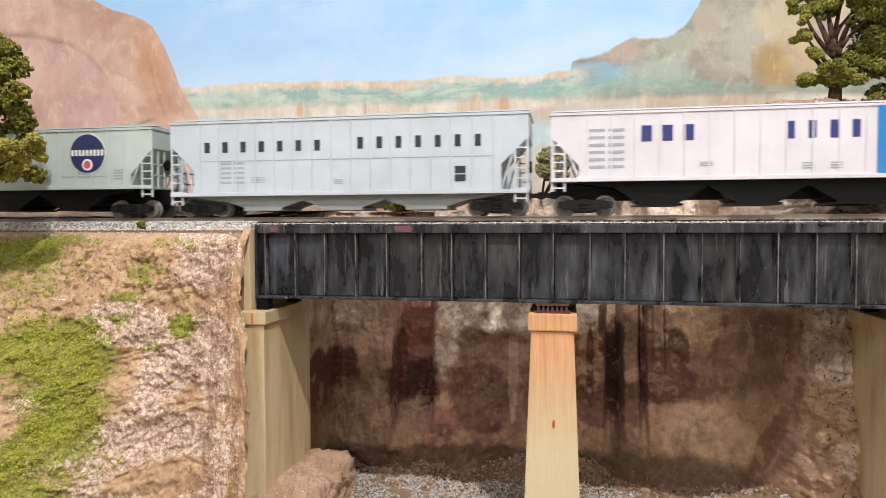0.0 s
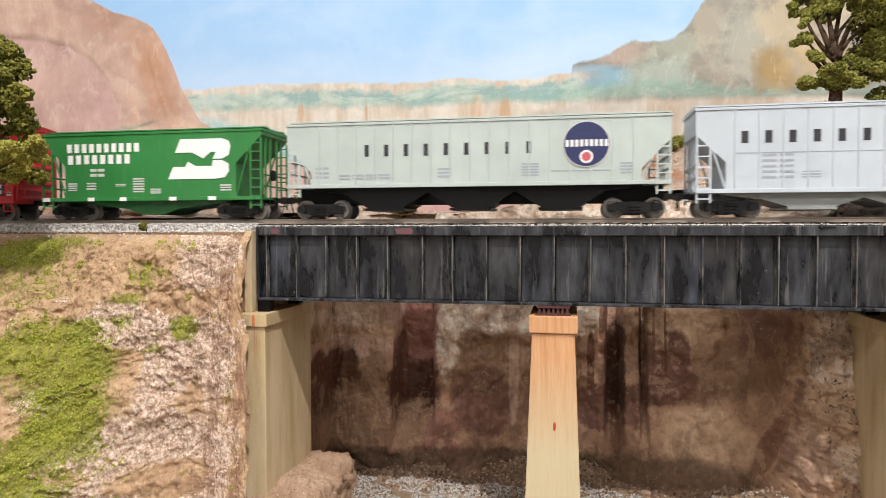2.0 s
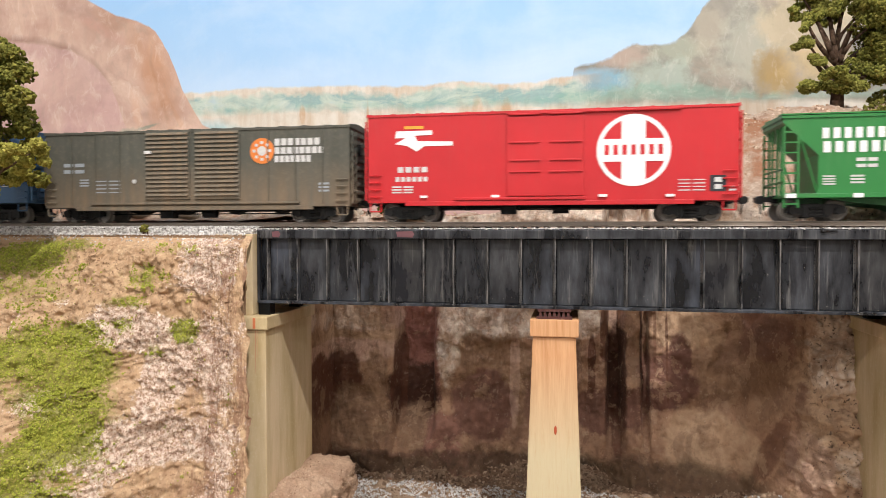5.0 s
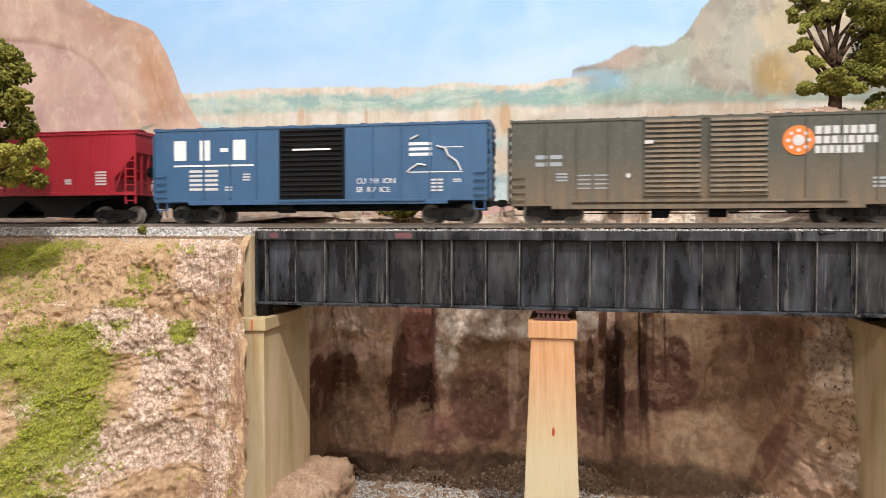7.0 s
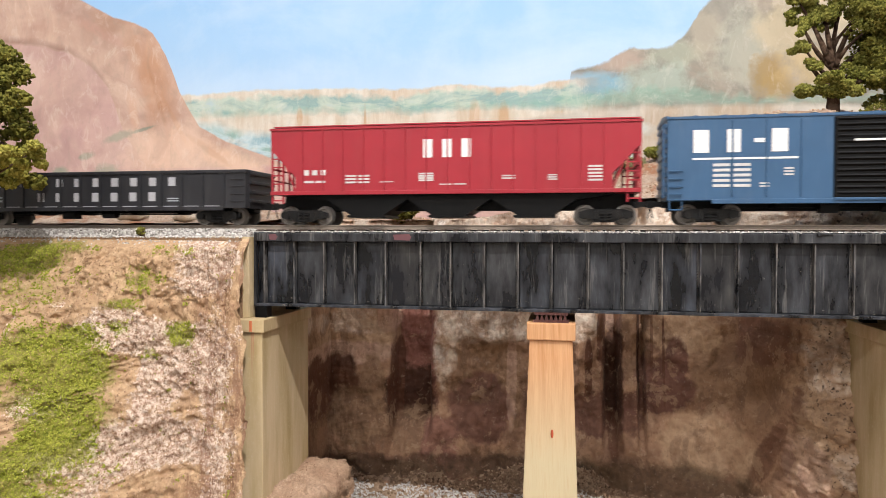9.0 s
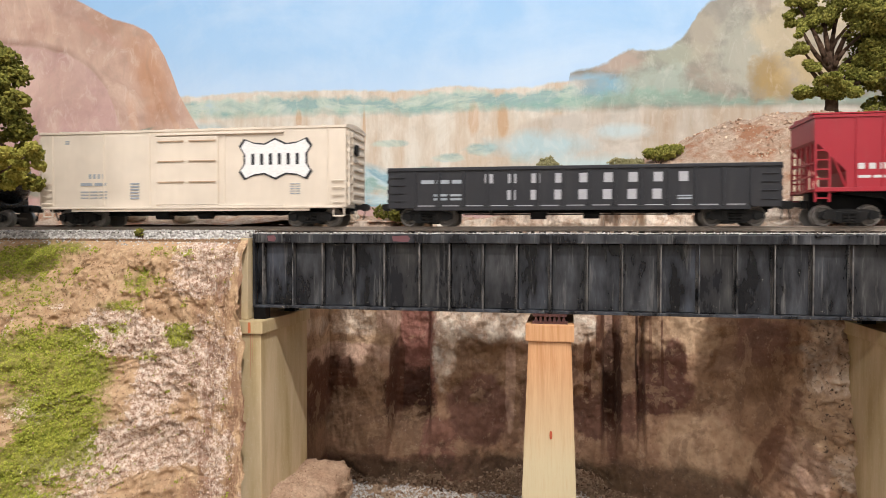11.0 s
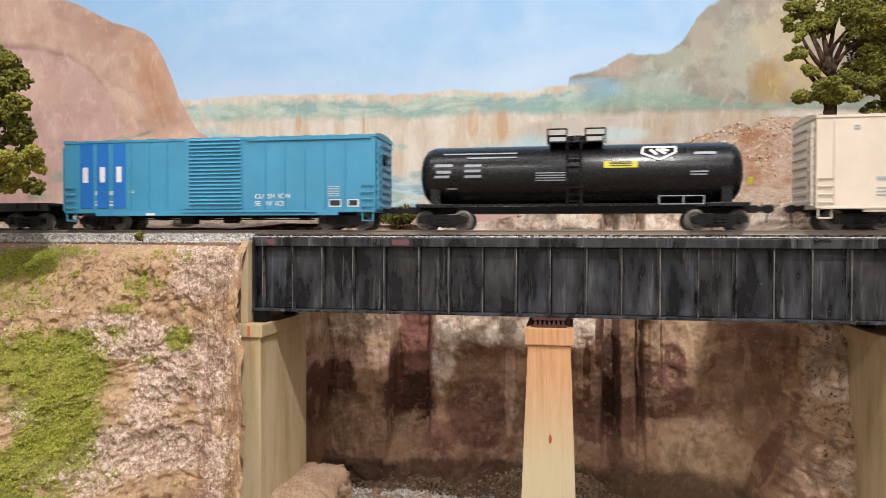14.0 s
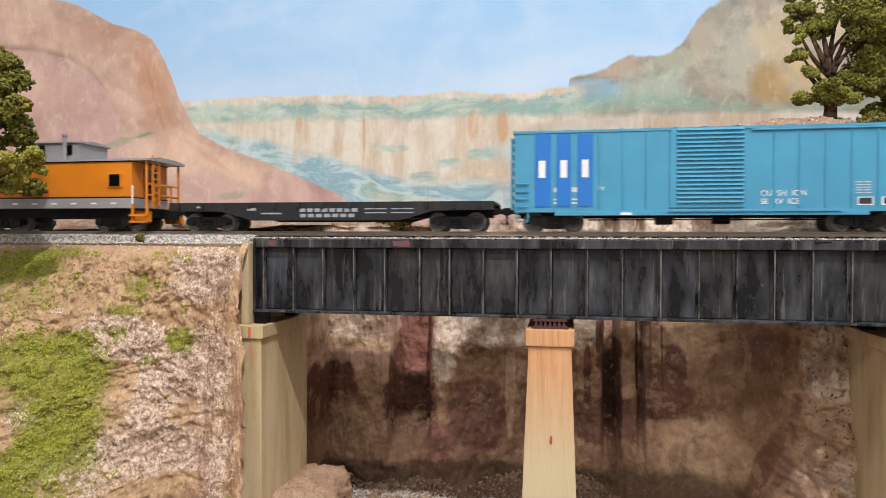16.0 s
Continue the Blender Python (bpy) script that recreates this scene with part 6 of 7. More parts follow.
# red three-bay hopper
REDH = plastic("crimson_car_paint", "a02733", "8c5a50", 0.1)
c = covered_hopper(-1.2525, 0.0944, 0.0500, 0.0172, REDH, BLACK, "crimson red three-bay covered hopper car with white lettering", posts=15)
bars(c, WHITE, word(-0.0150, 0.0145, 0.0340, 0.0432, 3, 0.48), proud=0.00015)
bars(c, PALEL, word(-0.0770, -0.0633, 0.0258, 0.0285, 3, 0.6) + lines(-0.0760, -0.0633, 0.0213, 0.0235, 1, 2) + lines(-0.0535, -0.0394, 0.0211, 0.0261, 3, 2) + lines(-0.0147, -0.0054, 0.0220, 0.0265, 4, 1, 0.75) + lines(0.0693, 0.0776, 0.0210, 0.0293, 5) + lines(0.0276, 0.0356, 0.0225, 0.0250, 2) + lines(-0.0351, -0.0266, 0.0216, 0.0224, 1) + lines(0.0500, 0.0560, 0.0218, 0.0250, 3) + lines(-0.004, 0.011, 0.0200, 0.0210, 1, 2), proud=0.00015)

# black gondola
c = new_car("gondola_car", "black ribbed gondola car with pale lettering", "gondola car", -1.4543)
H, ZT, ZB = 0.0934, 0.0295, 0.0078
CHAR = plastic("charcoal_car_paint", "232327", "6a6460", 0.12, 0.5)
part("floor", box(B(), -H, H, -SIDE + 0.0005, SIDE - 0.0005, ZB + 0.003, ZB + 0.0045), CHAR, c)
for s in (-1, 1):
    part("side_wall", box(B(), -H, H, s * SIDE - 0.0007, s * SIDE + 0.0007, ZB + 0.0012, ZT - 0.001, 0.0002), CHAR, c)
    part("top_rail", box(B(), -H - 0.0005, H + 0.0005, s * SIDE - 0.0014, s * SIDE + 0.0014, ZT - 0.0018, ZT, 0.0003), CHAR, c)
    part("side_sill", box(B(), -H * 0.86, H * 0.86, s * SIDE - 0.0009, s * SIDE + 0.0009, ZB, ZB + 0.002, 0.0002), CHAR, c)
    part("end_wall", box(B(), s * H - 0.0008, s * H + 0.0008, -SIDE + 0.001, SIDE - 0.001, ZB + 0.0012, ZT, 0.0003), CHAR, c)
    for k in range(4):
        part("end_rib", box(B(), s * H - 0.0016, s * H + 0.0016, -SIDE + 0.002, SIDE - 0.002, ZB + 0.004 + 0.005 * k, ZB + 0.006 + 0.005 * k, 0.0005), CHAR, c)
ribs(c, [-0.0795 + 0.0123 * k for k in range(14)], ZB + 0.002, ZT - 0.002, CHAR, 0.0016, 0.0013)
for s in (-1, 1):
    x0, x1 = sorted((s * (H - 0.0015), s * (H - 0.0085)))
    rungs(c, x0, x1, [0.0125, 0.0165, 0.0205, 0.0243], CHAR)
LETTER_GREY = flat("worn_pale_lettering", "a9a8ac")
bars(c, LETTER_GREY, word(-0.0478, 0.0560, 0.0212, 0.0258, 9, 0.36) + word(-0.0366, 0.0440, 0.0130, 0.0178, 7, 0.36), y=-SIDE - 0.0006)
bars(c, GREYL, lines(-0.0763, -0.0527, 0.0206, 0.0239, 1, 3) + lines(-0.0700, -0.0530, 0.0125, 0.0165, 2, 2) + lines(0.0475, 0.0555, 0.0125, 0.0150, 2), y=-SIDE - 0.0006)
bars(c, LETTER_GREY, [(-0.078 + 0.0123 * k, -0.0695 + 0.0123 * k, 0.0100, 0.0104) for k in range(13)], y=-SIDE - 0.0006, name="sill_stripe")
underframe(c, H, ZB, BLACK)
for x in (-H + 0.019, H - 0.019):
    add_truck(c, x)
add_couplers(c, H)

# cream boxcar with a shield emblem
CREAM = plastic("cream_car_paint", "ded0be", "a89478", 0.12)
c = boxcar(-1.6605, 0.0898, 0.0525, 0.0082, CREAM, "cream insulated boxcar with a white black-edged shield emblem", posts=[-0.082, -0.050, -0.022, 0.022, 0.080])
part("door", box(B(), -0.0178, 0.0188, -SIDE - 0.0010, -SIDE + 0.0003, 0.0118, 0.0485, 0.0003), CREAM, c, "cream plug door with raised bars")
RUSTY = flat("rust_streaked_cream", "b59a7e")
for x0, x1 in ((-0.0165, -0.0010), (0.0020, 0.0175)):
    for z in (0.0460, 0.0352, 0.0240):
        part("door_bar", box(B(), x0, x1, -SIDE - 0.0016, -SIDE - 0.0009, z - 0.0003, z + 0.0003), RUSTY, c)
for x0, x1, z in ((-0.0178, 0.0560, 0.0497), (-0.0150, 0.0560, 0.0112), (-0.088, 0.088, 0.0102)):
    part("door_track", box(B(), x0, x1, -SIDE - 0.0013, -SIDE, z - 0.0006, z + 0.0005, 0.0002), CREAM, c)
sh = [(-1, 0.62), (-0.86, 1.0), (-0.60, 0.80), (-0.30, 0.74), (0.0, 1.0), (0.30, 0.74), (0.60, 0.80), (0.86, 1.0), (1, 0.62), (0.87, 0.25), (0.87, -0.25), (1, -0.62), (0.86, -1.0), (0.60, -0.80), (0.30, -0.74), (0.0, -1.0), (-0.30, -0.74), (-0.60, -0.80), (-0.86, -1.0), (-1, -0.62), (-0.87, -0.25), (-0.87, 0.25)]
shape(c, [(0.0511 + 0.0206 * x, 0.0356 + 0.0110 * z) for x, z in sh], BLACKL, 0.0004)
shape(c, [(0.0511 + 0.0193 * x, 0.0356 + 0.0099 * z) for x, z in sh], WHITE, 0.0006)
bars(c, BLACKL, word(0.0362, 0.0660, 0.0325, 0.0384, 6, 0.36), proud=0.0008)
bars(c, GREYL, word(-0.0600, -0.0490, 0.0265, 0.0290, 4, 0.5) + lines(-0.0645, -0.0471, 0.0222, 0.0245, 1, 2, 0.7) + lines(-0.0645, -0.0471, 0.0150, 0.0200, 3, 3, 0.35) + lines(-0.0338, -0.0272, 0.0147, 0.0242, 6) + lines(0.0594, 0.0654, 0.0166, 0.0230, 5, 2, 0.35) + lines(-0.0135, -0.0060, 0.0165, 0.0215, 5) + lines(-0.0740, -0.0710, 0.0455, 0.0480, 2) + lines(0.0035, 0.0110, 0.0185, 0.0215, 2))

# black tank car
c = new_car("tank_car", "glossy black tank car with a top platform", "tank car", -1.8584)
TANK = plastic("tank_black_gloss", "101012", "45413e", 0.08, 0.28)
TR, TZ, TH = 0.0150, 0.0283, 0.0796
b = B()
prof = [(-TH, 0.0), (-TH + 0.0004, 0.45), (-TH + 0.0016, 0.72), (-TH + 0.004, 0.92), (-TH + 0.0075, 1.0), (TH - 0.0075, 1.0), (TH - 0.004, 0.92), (TH - 0.0016, 0.72), (TH - 0.0004, 0.45), (TH, 0.0)]
N = 40
ringv = [[b.verts.new((x, TR * r * math.sin(math.tau * k / N), TZ + TR * r * math.cos(math.tau * k / N))) for k in range(N)] if r else [b.verts.new((x, 0, TZ))] for x, r in prof]
for i in range(len(prof) - 1):
    p, s = ringv[i], ringv[i + 1]
    for k in range(N):
        j = (k + 1) % N
        if len(p) == 1:
            b.faces.new((p[0], s[j], s[k]))
        elif len(s) == 1:
            b.faces.new((p[k], p[j], s[0]))
        else:
            b.faces.new((p[k], p[j], s[j], s[k]))
bmesh.ops.recalc_face_normals(b, faces=b.faces)
part("tank", b, TANK, c, "glossy black cylindrical tank", True)
for x in (-0.045, 0.0, 0.045):
    b = B()
    bmesh.ops.create_cone(b, cap_ends=False, segments=40, radius1=TR + 0.0002, radius2=TR + 0.0002, depth=0.0012, matrix=Matrix.Translation((x, 0, TZ)) @ Matrix.Rotation(math.pi / 2, 4, "Y"))
    part("band", b, TANK, c)
for s in (-1, 1):
    prof = [(-0.0128, 0.0240), (-0.0112, 0.0185), (-0.006, 0.0162), (0.006, 0.0162), (0.0112, 0.0185), (0.0128, 0.0240), (0.0132, 0.0130), (-0.0132, 0.0130)]
    part("saddle", prism_x(B(), prof, s * 0.0705 - 0.0024, s * 0.0705 + 0.0024), TANK, c)
    part("end_platform", box(B(), s * 0.0706 - 0.0098, s * 0.0706 + 0.0098, -0.0155, 0.0155, 0.0112, 0.0132, 0.0003), TANK, c)
    part("side_rail", box(B(), -0.0800, 0.0800, s * 0.0135 - 0.0005, s * 0.0135 + 0.0005, 0.0118, 0.0130), TANK, c)
part("centre_sill", box(B(), -0.0825, 0.0825, -0.0035, 0.0035, 0.0085, 0.0120), BLACK, c)
part("platform", box(B(), -0.0130, 0.0135, -0.0125, 0.0125, 0.0432, 0.0440, 0.0002), TANK, c)
for x0, x1 in ((-0.0138, -0.0045), (0.0045, 0.0142)):
    for y in (-0.0122, 0.0122):
        b = B()
        for x in (x0, x1):
            rod(b, (x, y, 0.0425), (x, y, 0.0500), 0.0004, 5)
        rod(b, (x0, y, 0.0500), (x1, y, 0.0500), 0.0004, 5)
        rod(b, (x0, y, 0.0468), (x1, y, 0.0468), 0.00035, 5)
        part("platform_rail", b, TANK, c)
b = B()
bmesh.ops.create_cone(b, cap_ends=True, segments=20, radius1=0.0055, radius2=0.0050, depth=0.0055, matrix=Matrix.Translation((0.0005, 0, 0.0450)))
part("dome", b, TANK, c)
for s in (-1, 1):
    b = B()
    for x in (-0.0041, 0.0025):
        rod(b, (x, s * 0.0156, 0.0125), (x, s * 0.0156, 0.0305), 0.0005, 5)
        rod(b, (x, s * 0.0156, 0.0305), (x, s * 0.0124, 0.0432), 0.0005, 5)
    for k in range(8):
        z = 0.0140 + 0.0034 * k
        y = 0.0156 if z < 0.0305 else 0.0156 - (z - 0.0305) * 0.25
        rod(b, (-0.0041, s * y, z), (0.0025, s * y, z), 0.0004, 5)
    part("ladder", b, TANK, c)


def on_tank(x0, x1, z0, z1, material, name="lettering", off=0.0003):
    d = 0.0075 if abs(x0) < 0.055 else 0.002
    x0, x1 = x0 + d, x1 + d
    b = B()
    rows = []
    for k in range(7):
        z = z0 + (z1 - z0) * k / 6
        y = -math.sqrt(max(0.0, (TR + off) ** 2 - (z - TZ) ** 2))
        rows.append((b.verts.new((x0, y, z)), b.verts.new((x1, y, z)), b.verts.new((x0, y + 0.0004, z)), b.verts.new((x1, y + 0.0004, z))))
    for p, s in zip(rows, rows[1:]):
        b.faces.new((p[0], p[1], s[1], s[0]))
        b.faces.new((p[2], s[2], s[3], p[3]))
    return part(name, b, material, c)


on_tank(0.0059, 0.0217, 0.0302, 0.0334, YELLOW, "placard")
for z in (0.0310, 0.0320, 0.0328):
    on_tank(0.0085, 0.0192, z, z + 0.0004, BLACKL, off=0.0005)
for x0, x1, z0, z1 in ((-0.0682, -0.0310, 0.0383, 0.0390), (-0.056, -0.031, 0.0360, 0.0367), (-0.0725, -0.0632, 0.0318, 0.0333), (-0.0715, -0.0640, 0.0285, 0.0300), (-0.0725, -0.065, 0.0262, 0.0275), (-0.0571, -0.0485, 0.0318, 0.0330), (-0.0571, -0.049, 0.0290, 0.0303), (-0.0571, -0.0485, 0.0262, 0.0275), (0.0480, 0.0580, 0.0362, 0.0376), (0.0460, 0.0540, 0.0275, 0.0282), (0.046, 0.0535, 0.0262, 0.0268), (-0.0665, -0.061, 0.0205, 0.0212)):
    on_tank(x0, x1, z0, z1, GREYL)
for k in range(4):
    on_tank(-0.0271, -0.0124, 0.0243 + 0.0012 * k, 0.0248 + 0.0012 * k, GREYL)


def on_tank_strip(a, b2, w, name="emblem", off=0.0004):
    """A painted line bent over the tank's side from one point to another."""
    b = B()
    d = Vector((b2[0] - a[0], b2[1] - a[1])).normalized() * w / 2
    rows = []
    for k in range(6):
        x, z = a[0] + (b2[0] - a[0]) * k / 5, a[1] + (b2[1] - a[1]) * k / 5
        row = []
        for s in (-1, 1):
            px, pz = x - s * d.y, z + s * d.x
            row.append(b.verts.new((px, -math.sqrt(max(0.0, (TR + off) ** 2 - (pz - TZ) ** 2)), pz)))
        rows.append(row)
    for p, s in zip(rows, rows[1:]):
        b.faces.new((p[0], s[0], s[1], p[1]))
    bmesh.ops.recalc_face_normals(b, faces=b.faces)
    return part(name, b, WHITE, c)


SHIELD = [(0.0325, 0.0405), (0.0475, 0.0405), (0.0470, 0.0374), (0.0392, 0.0338), (0.0312, 0.0374)]
for p, s in zip(SHIELD, SHIELD[1:] + SHIELD[:1]):
    on_tank_strip(p, s, 0.0010)
on_tank_strip((0.0352, 0.0392), (0.0385, 0.0366), 0.0014)
on_tank_strip((0.0385, 0.0395), (0.0425, 0.0368), 0.0014)
on_tank_strip((0.0405, 0.0394), (0.0440, 0.0385), 0.0012)
b = B()
for z0, z1 in ((0.0122, 0.0126), (0.0161, 0.0165)):
    box(b, 0.0389, 0.0597, -0.0164, -0.0158, z0, z1)
for x in (0.0389, 0.0500, 0.0593):
    box(b, x, x + 0.0005, -0.0164, -0.0158, 0.0122, 0.0165)
part("placard_frame", b, GREYL, c)
on_tank(0.0775, 0.0795, 0.0215, 0.0250, YELLOW, "placard")
for x in (-0.0668, 0.0672):
    add_truck(c, x)
add_couplers(c, 0.0865)

# light blue boxcar
SKYBLUE = plastic("light_blue_car_paint", "4694b6", "7fa0b0", 0.1)
c = boxcar(-2.0498, 0.0902, 0.0492, 0.0076, SKYBLUE, "light blue boxcar with a horizontally louvred door", posts=[-0.049, -0.038, -0.027, 0.030, 0.041, 0.052, 0.063, 0.074], truck_in=0.019)
DEEPBLUE = flat("deep_blue_panel", "1b6fc0")
bars(c, DEEPBLUE, [(-0.0800, -0.0723, 0.0121, 0.0477), (-0.0695, -0.0627, 0.0121, 0.0474), (-0.0595, -0.0522, 0.0121, 0.0472)], name="painted_panel", proud=0.0004, label="deep blue painted panel")
bars(c, WHITE, [(-0.0782, -0.0750, 0.0262, 0.0346), (-0.0676, -0.0645, 0.0262, 0.0346), (-0.0574, -0.0543, 0.0262, 0.0348)], proud=0.0006)
bars(c, PALEL, lines(-0.0795, -0.0535, 0.0190, 0.0215, 1, 3, 0.9) + lines(-0.0795, -0.0535, 0.0128, 0.0165, 2, 3, 0.45) + lines(-0.0500, -0.0460, 0.0200, 0.0218, 2) + lines(0.0648, 0.0716, 0.0171, 0.0231, 5, 2, 0.35), proud=0.00015)
bars(c, WHITE, [(0.0655, 0.0720, 0.0120, 0.0158), (0.0755, 0.0815, 0.0120, 0.0158)], proud=0.00015)
bars(c, BLACKL, [(0.0660, 0.0715, 0.0126, 0.0154), (0.0762, 0.0808, 0.0126, 0.0154)], proud=0.0003)
text_on(c, "CU  SH  ION", 0.0241, 0.0166, 0.0036, WHITE, -SIDE - 0.0002)
text_on(c, "SE  RV  ICE", 0.0241, 0.0128, 0.0036, WHITE, -SIDE - 0.0002)
d = part("door", box(B(), -0.0165, 0.0170, -SIDE - 0.0008, -SIDE + 0.0003, 0.0112, 0.0486, 0.0003), SKYBLUE, c, "light blue louvred sliding door")
slat = None
for k in range(18):
    if slat is None:
        slat = part("louvre", prism_x(B(), [(-SIDE - 0.0007, -0.0005), (-SIDE - 0.0018, -0.0004), (-SIDE - 0.0007, 0.0009)], -0.0132, 0.0165), SKYBLUE, d)
    else:
        slat = part_of("louvre", slat.data, SKYBLUE, d)
    slat.location.z = 0.0140 + 0.0340 * k / 17
part("door_track", box(B(), -0.017, 0.0587, -SIDE - 0.0014, -SIDE, 0.0092, 0.0104, 0.0002), SKYBLUE, c)
part("door_track", box(B(), 0.020, 0.088, -SIDE - 0.0010, -SIDE, 0.0470, 0.0478, 0.0002), SKYBLUE, c)
bars(c, WHITE, [(-0.039, -0.034, 0.0078, 0.0090)], proud=0.0012, name="yard_mark")

# flat car
c = new_car("flat_car", "black fishbelly flat car with an empty deck", "flat car", -2.2385)
H = 0.0886
DARKGREY = plastic("dark_grey_car_paint", "1a1a1d", "6a6460", 0.15, 0.5)
for s in (-1, 1):
    prof = [(-H, 0.0150), (-H, 0.0108), (-0.058, 0.0104), (-0.040, 0.0056), (0.040, 0.0056), (0.058, 0.0104), (H, 0.0108), (H, 0.0150)]
    part("side_sill", prism(B(), prof, s * SIDE - 0.0008, s * SIDE + 0.0008), DARKGREY, c)
plank = None
for k in range(59):
    if plank is None:
        plank = part("deck_plank", box(B(), -0.0014, 0.0014, -SIDE, SIDE, 0.0140, 0.0152, 0.0001), DARKGREY, c)
    else:
        plank = part_of("deck_plank", plank.data, DARKGREY, c)
    plank.location.x = -H + 0.0015 + 0.003 * k
pocket = None
for k in range(13):
    if pocket is None:
        pocket = part("stake_pocket", box(B(), -0.0010, 0.0010, -SIDE - 0.0018, -SIDE - 0.0008, 0.0118, 0.0150, 0.0002), DARKGREY, c)
    else:
        pocket = part_of("stake_pocket", pocket.data, DARKGREY, c)
    pocket.location.x = -H + 0.006 + 0.0137 * k
bars(c, GREYL, word(-0.0139, 0.0185, 0.0100, 0.0118, 8, 0.7) + word(-0.0139, 0.0170, 0.0072, 0.0090, 7, 0.7) + lines(0.022, 0.050, 0.0085, 0.0125, 2, 2, 0.3) + lines(-0.035, -0.021, 0.0085, 0.0100, 1, 1), y=-SIDE - 0.0008)
bars(c, LETTER_GREY, [(-0.072, -0.0695, 0.0122, 0.0132), (-0.043, -0.038, 0.0108, 0.0122)], y=-SIDE - 0.0008, name="yard_mark")
part("centre_sill", box(B(), -H + 0.002, H - 0.002, -0.004, 0.004, 0.0072, 0.0142), BLACK, c)
for x in (-H + 0.020, H - 0.020):
    add_truck(c, x)
add_couplers(c, H)

# orange caboose
c = new_car("caboose", "orange caboose with a grey cupola and silver lower band", "caboose", -2.395)
ORANGEP = plastic("orange_car_paint", "d9801c", "a06a30", 0.1)
SILVER = plastic("silver_grey_car_paint", "9a989a", "6a6460", 0.2, 0.4)
GLASS = plastic("dark_window_glass", "0c0e12", amount=0.0, rough=0.1)
BX0, BX1 = -0.048, 0.0449
b = box(B(), BX0, BX1, -SIDE, SIDE, 0.0188, 0.0386, 0.0003)
part("body", b, ORANGEP, c, "orange painted wooden cabin")
part("lower_band", box(B(), -0.050, 0.0450, -SIDE - 0.0004, SIDE + 0.0004, 0.0126, 0.0183, 0.0002), SILVER, c, "silver grey side band")
part("stripe", box(B(), BX0, BX1, -SIDE - 0.0005, SIDE + 0.0005, 0.0183, 0.0189), BLACK, c)
part("roof", prism_x(B(), gable(0.0400, 0.0014, 0.0008), -0.0575, 0.0560), SILVER, c, "silver grey roof with overhangs")
part("eave_trim", box(B(), BX0, BX1, -SIDE - 0.0006, SIDE + 0.0006, 0.0382, 0.0389), BLACK, c)
part("cupola", box(B(), -0.0240, 0.0085, -0.0125, 0.0125, 0.0402, 0.0505, 0.0004), SILVER, c, "silver grey cupola")
b = prism_x(B(), [(-0.0135, 0.0500), (-0.0135, 0.0506), (0, 0.0520), (0.0135, 0.0506), (0.0135, 0.0500)], -0.0255, 0.0100)
part("cupola_roof", b, SILVER, c)
for x0, x1 in ((-0.0212, -0.0130), (-0.0015, 0.0045)):
    w = part("window", box(B(), x0, x1, -0.0131, -0.0123, 0.0432, 0.0488, 0.0002), BLACK, c)
    part("pane", box(B(), x0 + 0.0007, x1 - 0.0007, -0.0134, -0.0130, 0.0440, 0.0481), GLASS, w)
w = part("window", box(B(), 0.0305, 0.0395, -SIDE - 0.0009, -SIDE + 0.0003, 0.0240, 0.0320, 0.0003), ORANGEP, c)
part("pane", box(B(), 0.0318, 0.0383, -SIDE - 0.0012, -SIDE - 0.0008, 0.0248, 0.0312), GLASS, w)
w = part("window", box(B(), -0.0400, -0.0310, -SIDE - 0.0009, -SIDE + 0.0003, 0.0240, 0.0320, 0.0003), ORANGEP, c)
part("pane", box(B(), -0.0387, -0.0323, -SIDE - 0.0012, -SIDE - 0.0008, 0.0248, 0.0312), GLASS, w)
part("door", box(B(), 0.0446, 0.0454, -0.006, 0.006, 0.0190, 0.0355, 0.0002), GLASS, c, "dark end door")
for s in (-1, 1):
    b = B()
    xe = s * 0.0530
    for y in (-0.0155, -0.008, 0.008, 0.0155):
        rod(b, (xe, y, 0.0128), (xe, y, 0.0262 if abs(y) < 0.01 else 0.0395), 0.0007, 6)
    for z in (0.0200, 0.0262):
        rod(b, (xe, -0.0155, z), (xe, 0.0155, z), 0.0006, 6)
    part("end_rail", b, ORANGEP, c, "orange end railing")
    for y in (-1, 1):
        b = B()
        x0, x1 = sorted((s * 0.0450, s * 0.0550))
        for x in (x0, x1 - 0.0012):
            box(b, x, x + 0.0012, y * SIDE - 0.0006, y * SIDE + 0.0006, 0.0047, 0.0150)
        for z in (0.0050, 0.0085):
            box(b, x0, x1, y * SIDE - 0.0025, y * SIDE + 0.0006, z - 0.0004, z + 0.0006)
        box(b, x0 + 0.0002, x1 - 0.0002, y * (SIDE - 0.003) - 0.0004, y * (SIDE - 0.003) + 0.0004, 0.0050, 0.0125)
        part("steps", b, ORANGEP, c, "orange platform steps")
        b = B()
        rod(b, (s * 0.0462, y * (SIDE + 0.0012), 0.0150), (s * 0.0462, y * (SIDE + 0.0012), 0.0250), 0.0005, 6)
        part("hand_grab", b, WHITE, c)
    part("end_platform", box(B(), *sorted((s * 0.0449, s * 0.0550)), -0.0165, 0.0165, 0.0112, 0.0125), BLACK, c)
    ladder(c, -0.012, -0.006, 0.013, 0.042, 8, 0, ORANGEP).matrix_basis = pose(s * 0.0545, 0, 0, 0, 0, 90)
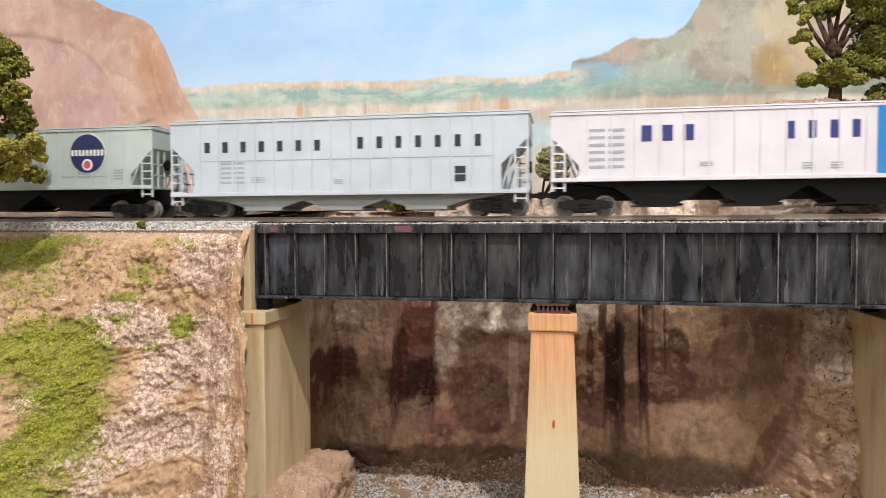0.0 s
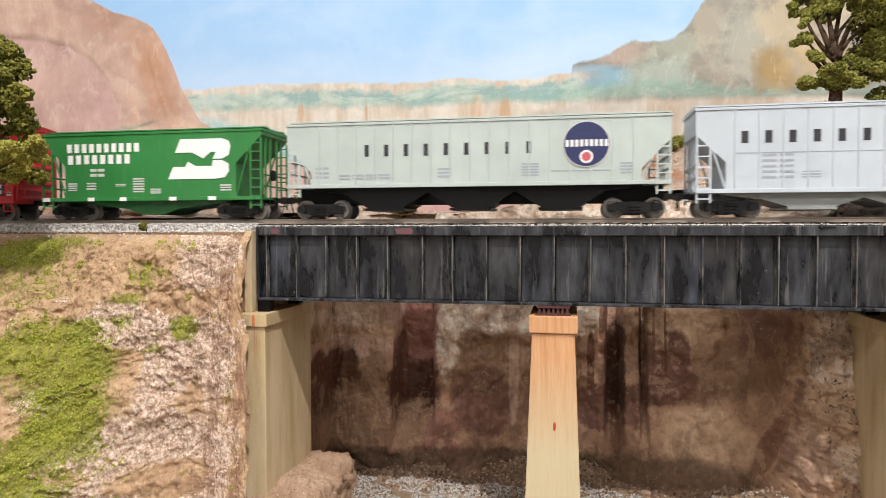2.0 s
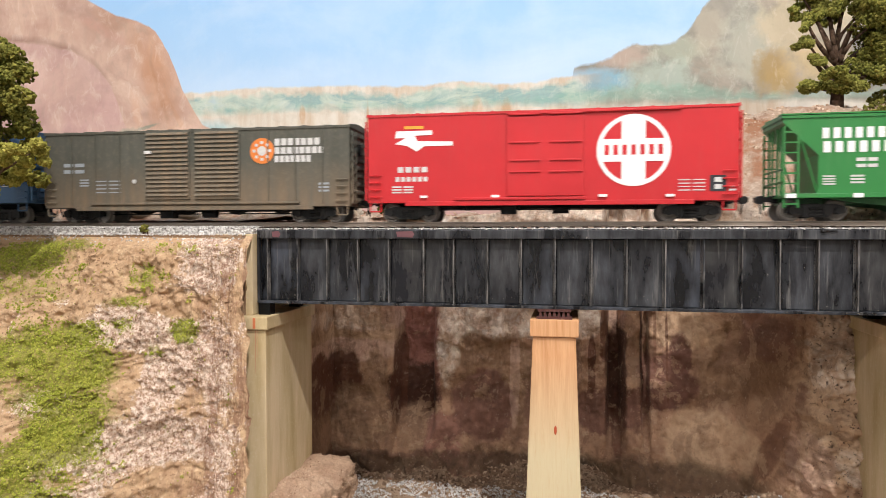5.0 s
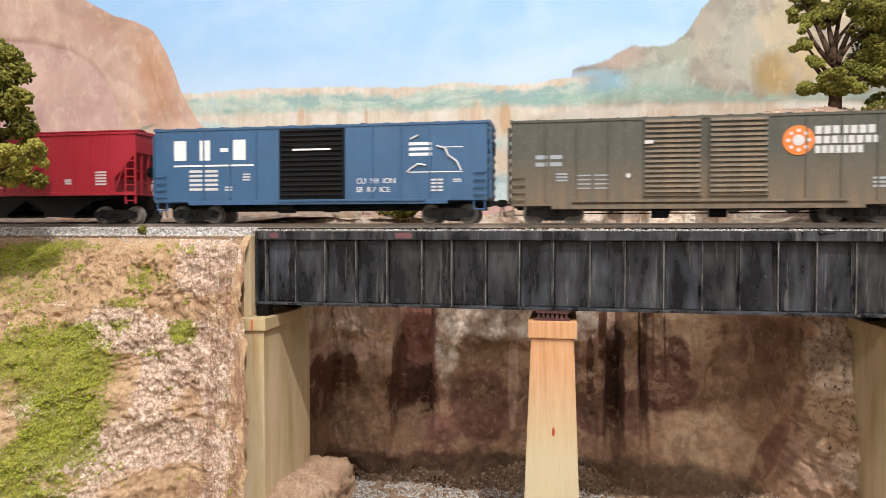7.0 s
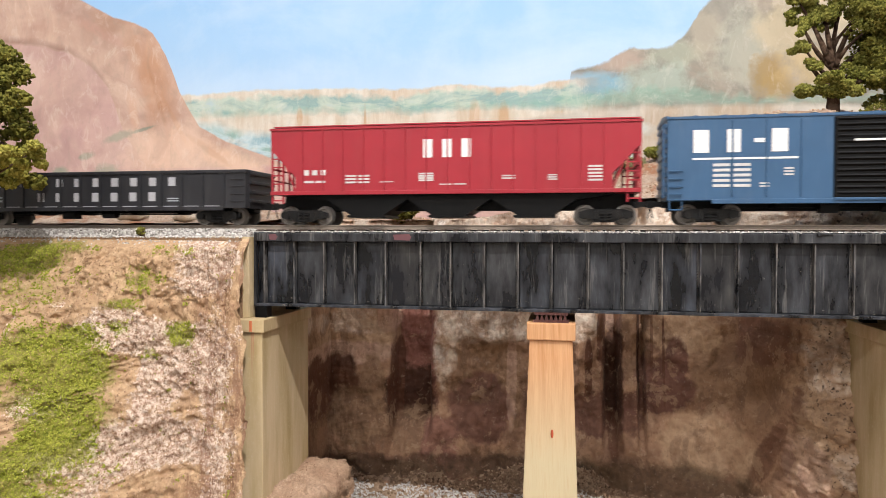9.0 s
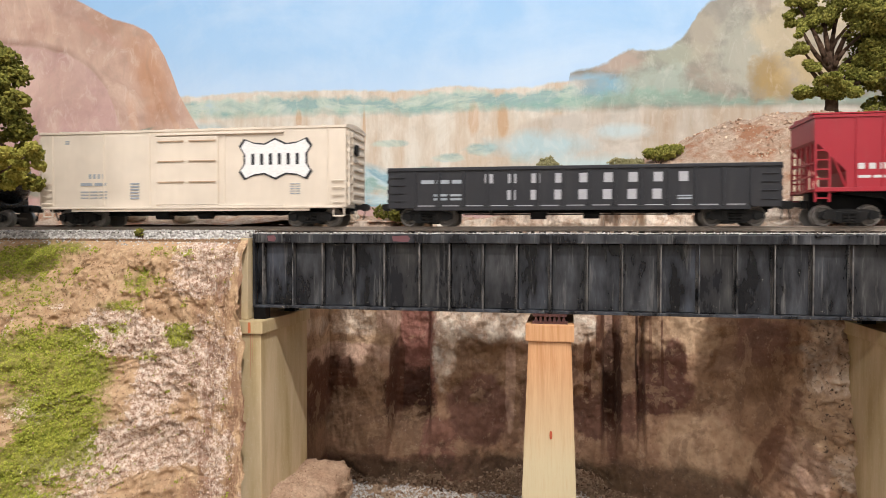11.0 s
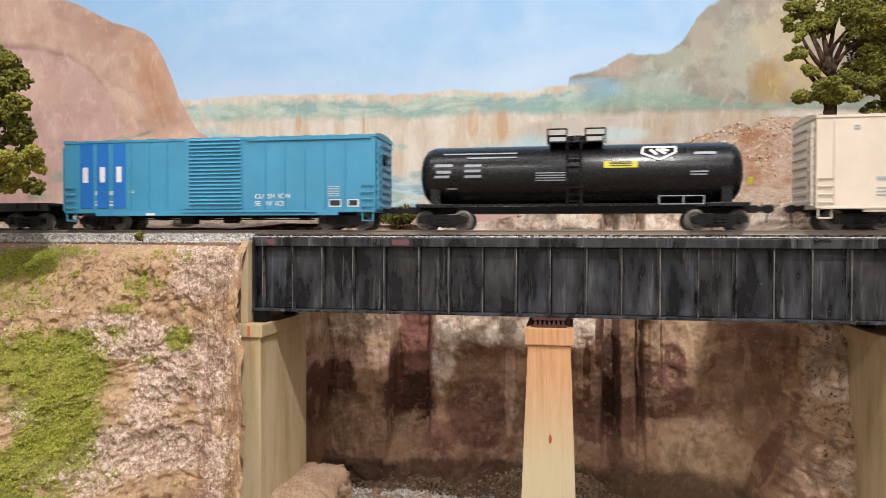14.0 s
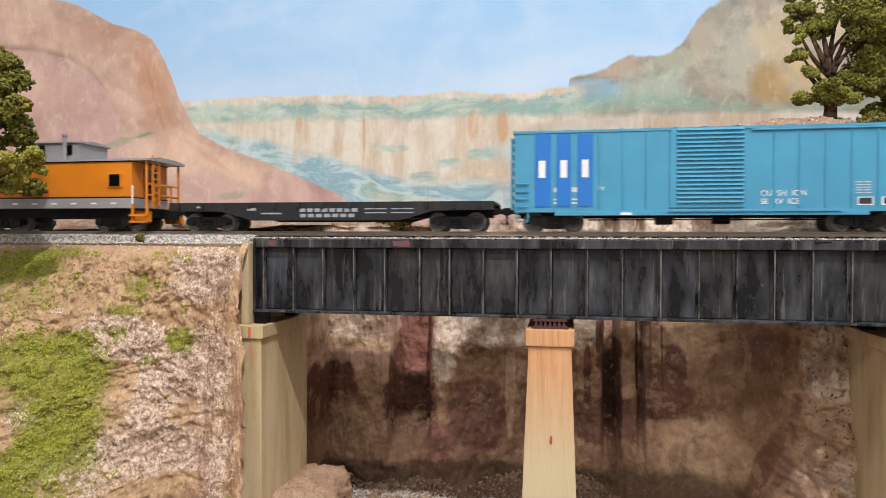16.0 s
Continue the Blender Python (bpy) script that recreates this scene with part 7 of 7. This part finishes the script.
b = rod(B(), (0.0015, -0.0148, 0.0398), (0.0015, -0.0148, 0.0535), 0.0012, 10)
rod(b, (0.0015, -0.0148, 0.0535), (0.0015, -0.0148, 0.0545), 0.0018, 10)
part("smoke_pipe", b, SILVER, c)
part("centre_sill", box(B(), -0.055, 0.055, -0.013, 0.013, 0.0075, 0.0125), BLACK, c)
bars(c, WHITE, [(-0.055 + 0.0125 * k, -0.0515 + 0.0125 * k, 0.0148, 0.0157) for k in range(8)], y=-SIDE - 0.0004, name="yard_mark")
bars(c, BLACKL, [(-0.0292, -0.0076, 0.0212, 0.0235), (-0.024, -0.013, 0.0196, 0.0256)], name="emblem")
bars(c, YELLOW, [(-0.0275, -0.0093, 0.0218, 0.0229)], proud=0.0004, name="emblem")
for x in (-0.040, 0.032):
    add_truck(c, x)
add_couplers(c, 0.0560)


# ---- what moves: the train runs to the right at about 0.13 m/s, its wheels turn ----
# seconds and how far the train has gone, in metres
TRAVEL = [
    (0.0, 0.0), (0.5, 0.0664), (1.0, 0.1291), (1.5, 0.2005), (2.0, 0.2707), (2.5, 0.3301), (3.0, 0.3967), (3.5, 0.4658), (4.0, 0.5349),
    (4.2, 0.5574), (6.3, 0.8364), (6.5, 0.8596), (7.0, 0.924), (7.5, 0.9966), (8.0, 1.0719), (8.5, 1.1347), (9.0, 1.1928), (9.2, 1.2232),
    (11.3, 1.4983), (11.5, 1.5262), (12.0, 1.5948), (12.5, 1.664), (13.0, 1.732), (13.5, 1.7948), (14.0, 1.8631), (14.5, 1.9278),
    (15.0, 1.9813), (15.5, 2.0467), (16.0, 2.1144),
]


def gone(t):
    return float(np.interp(t, [a for a, _ in TRAVEL], [b for _, b in TRAVEL]))


def motions():
    for car, q in ROLLING:
        walk(car, [(t, pose(q + s, 0, 0)) for t, s in TRAVEL])
    turns = [(k * 0.04, math.degrees(gone(k * 0.04) / WHEEL_R)) for k in range(401)]
    for wheel, dx in SPINNING:
        walk(wheel, [(t, pose(dx, 0, WHEEL_R, 0, a % 360, 0)) for t, a in turns])


motions()
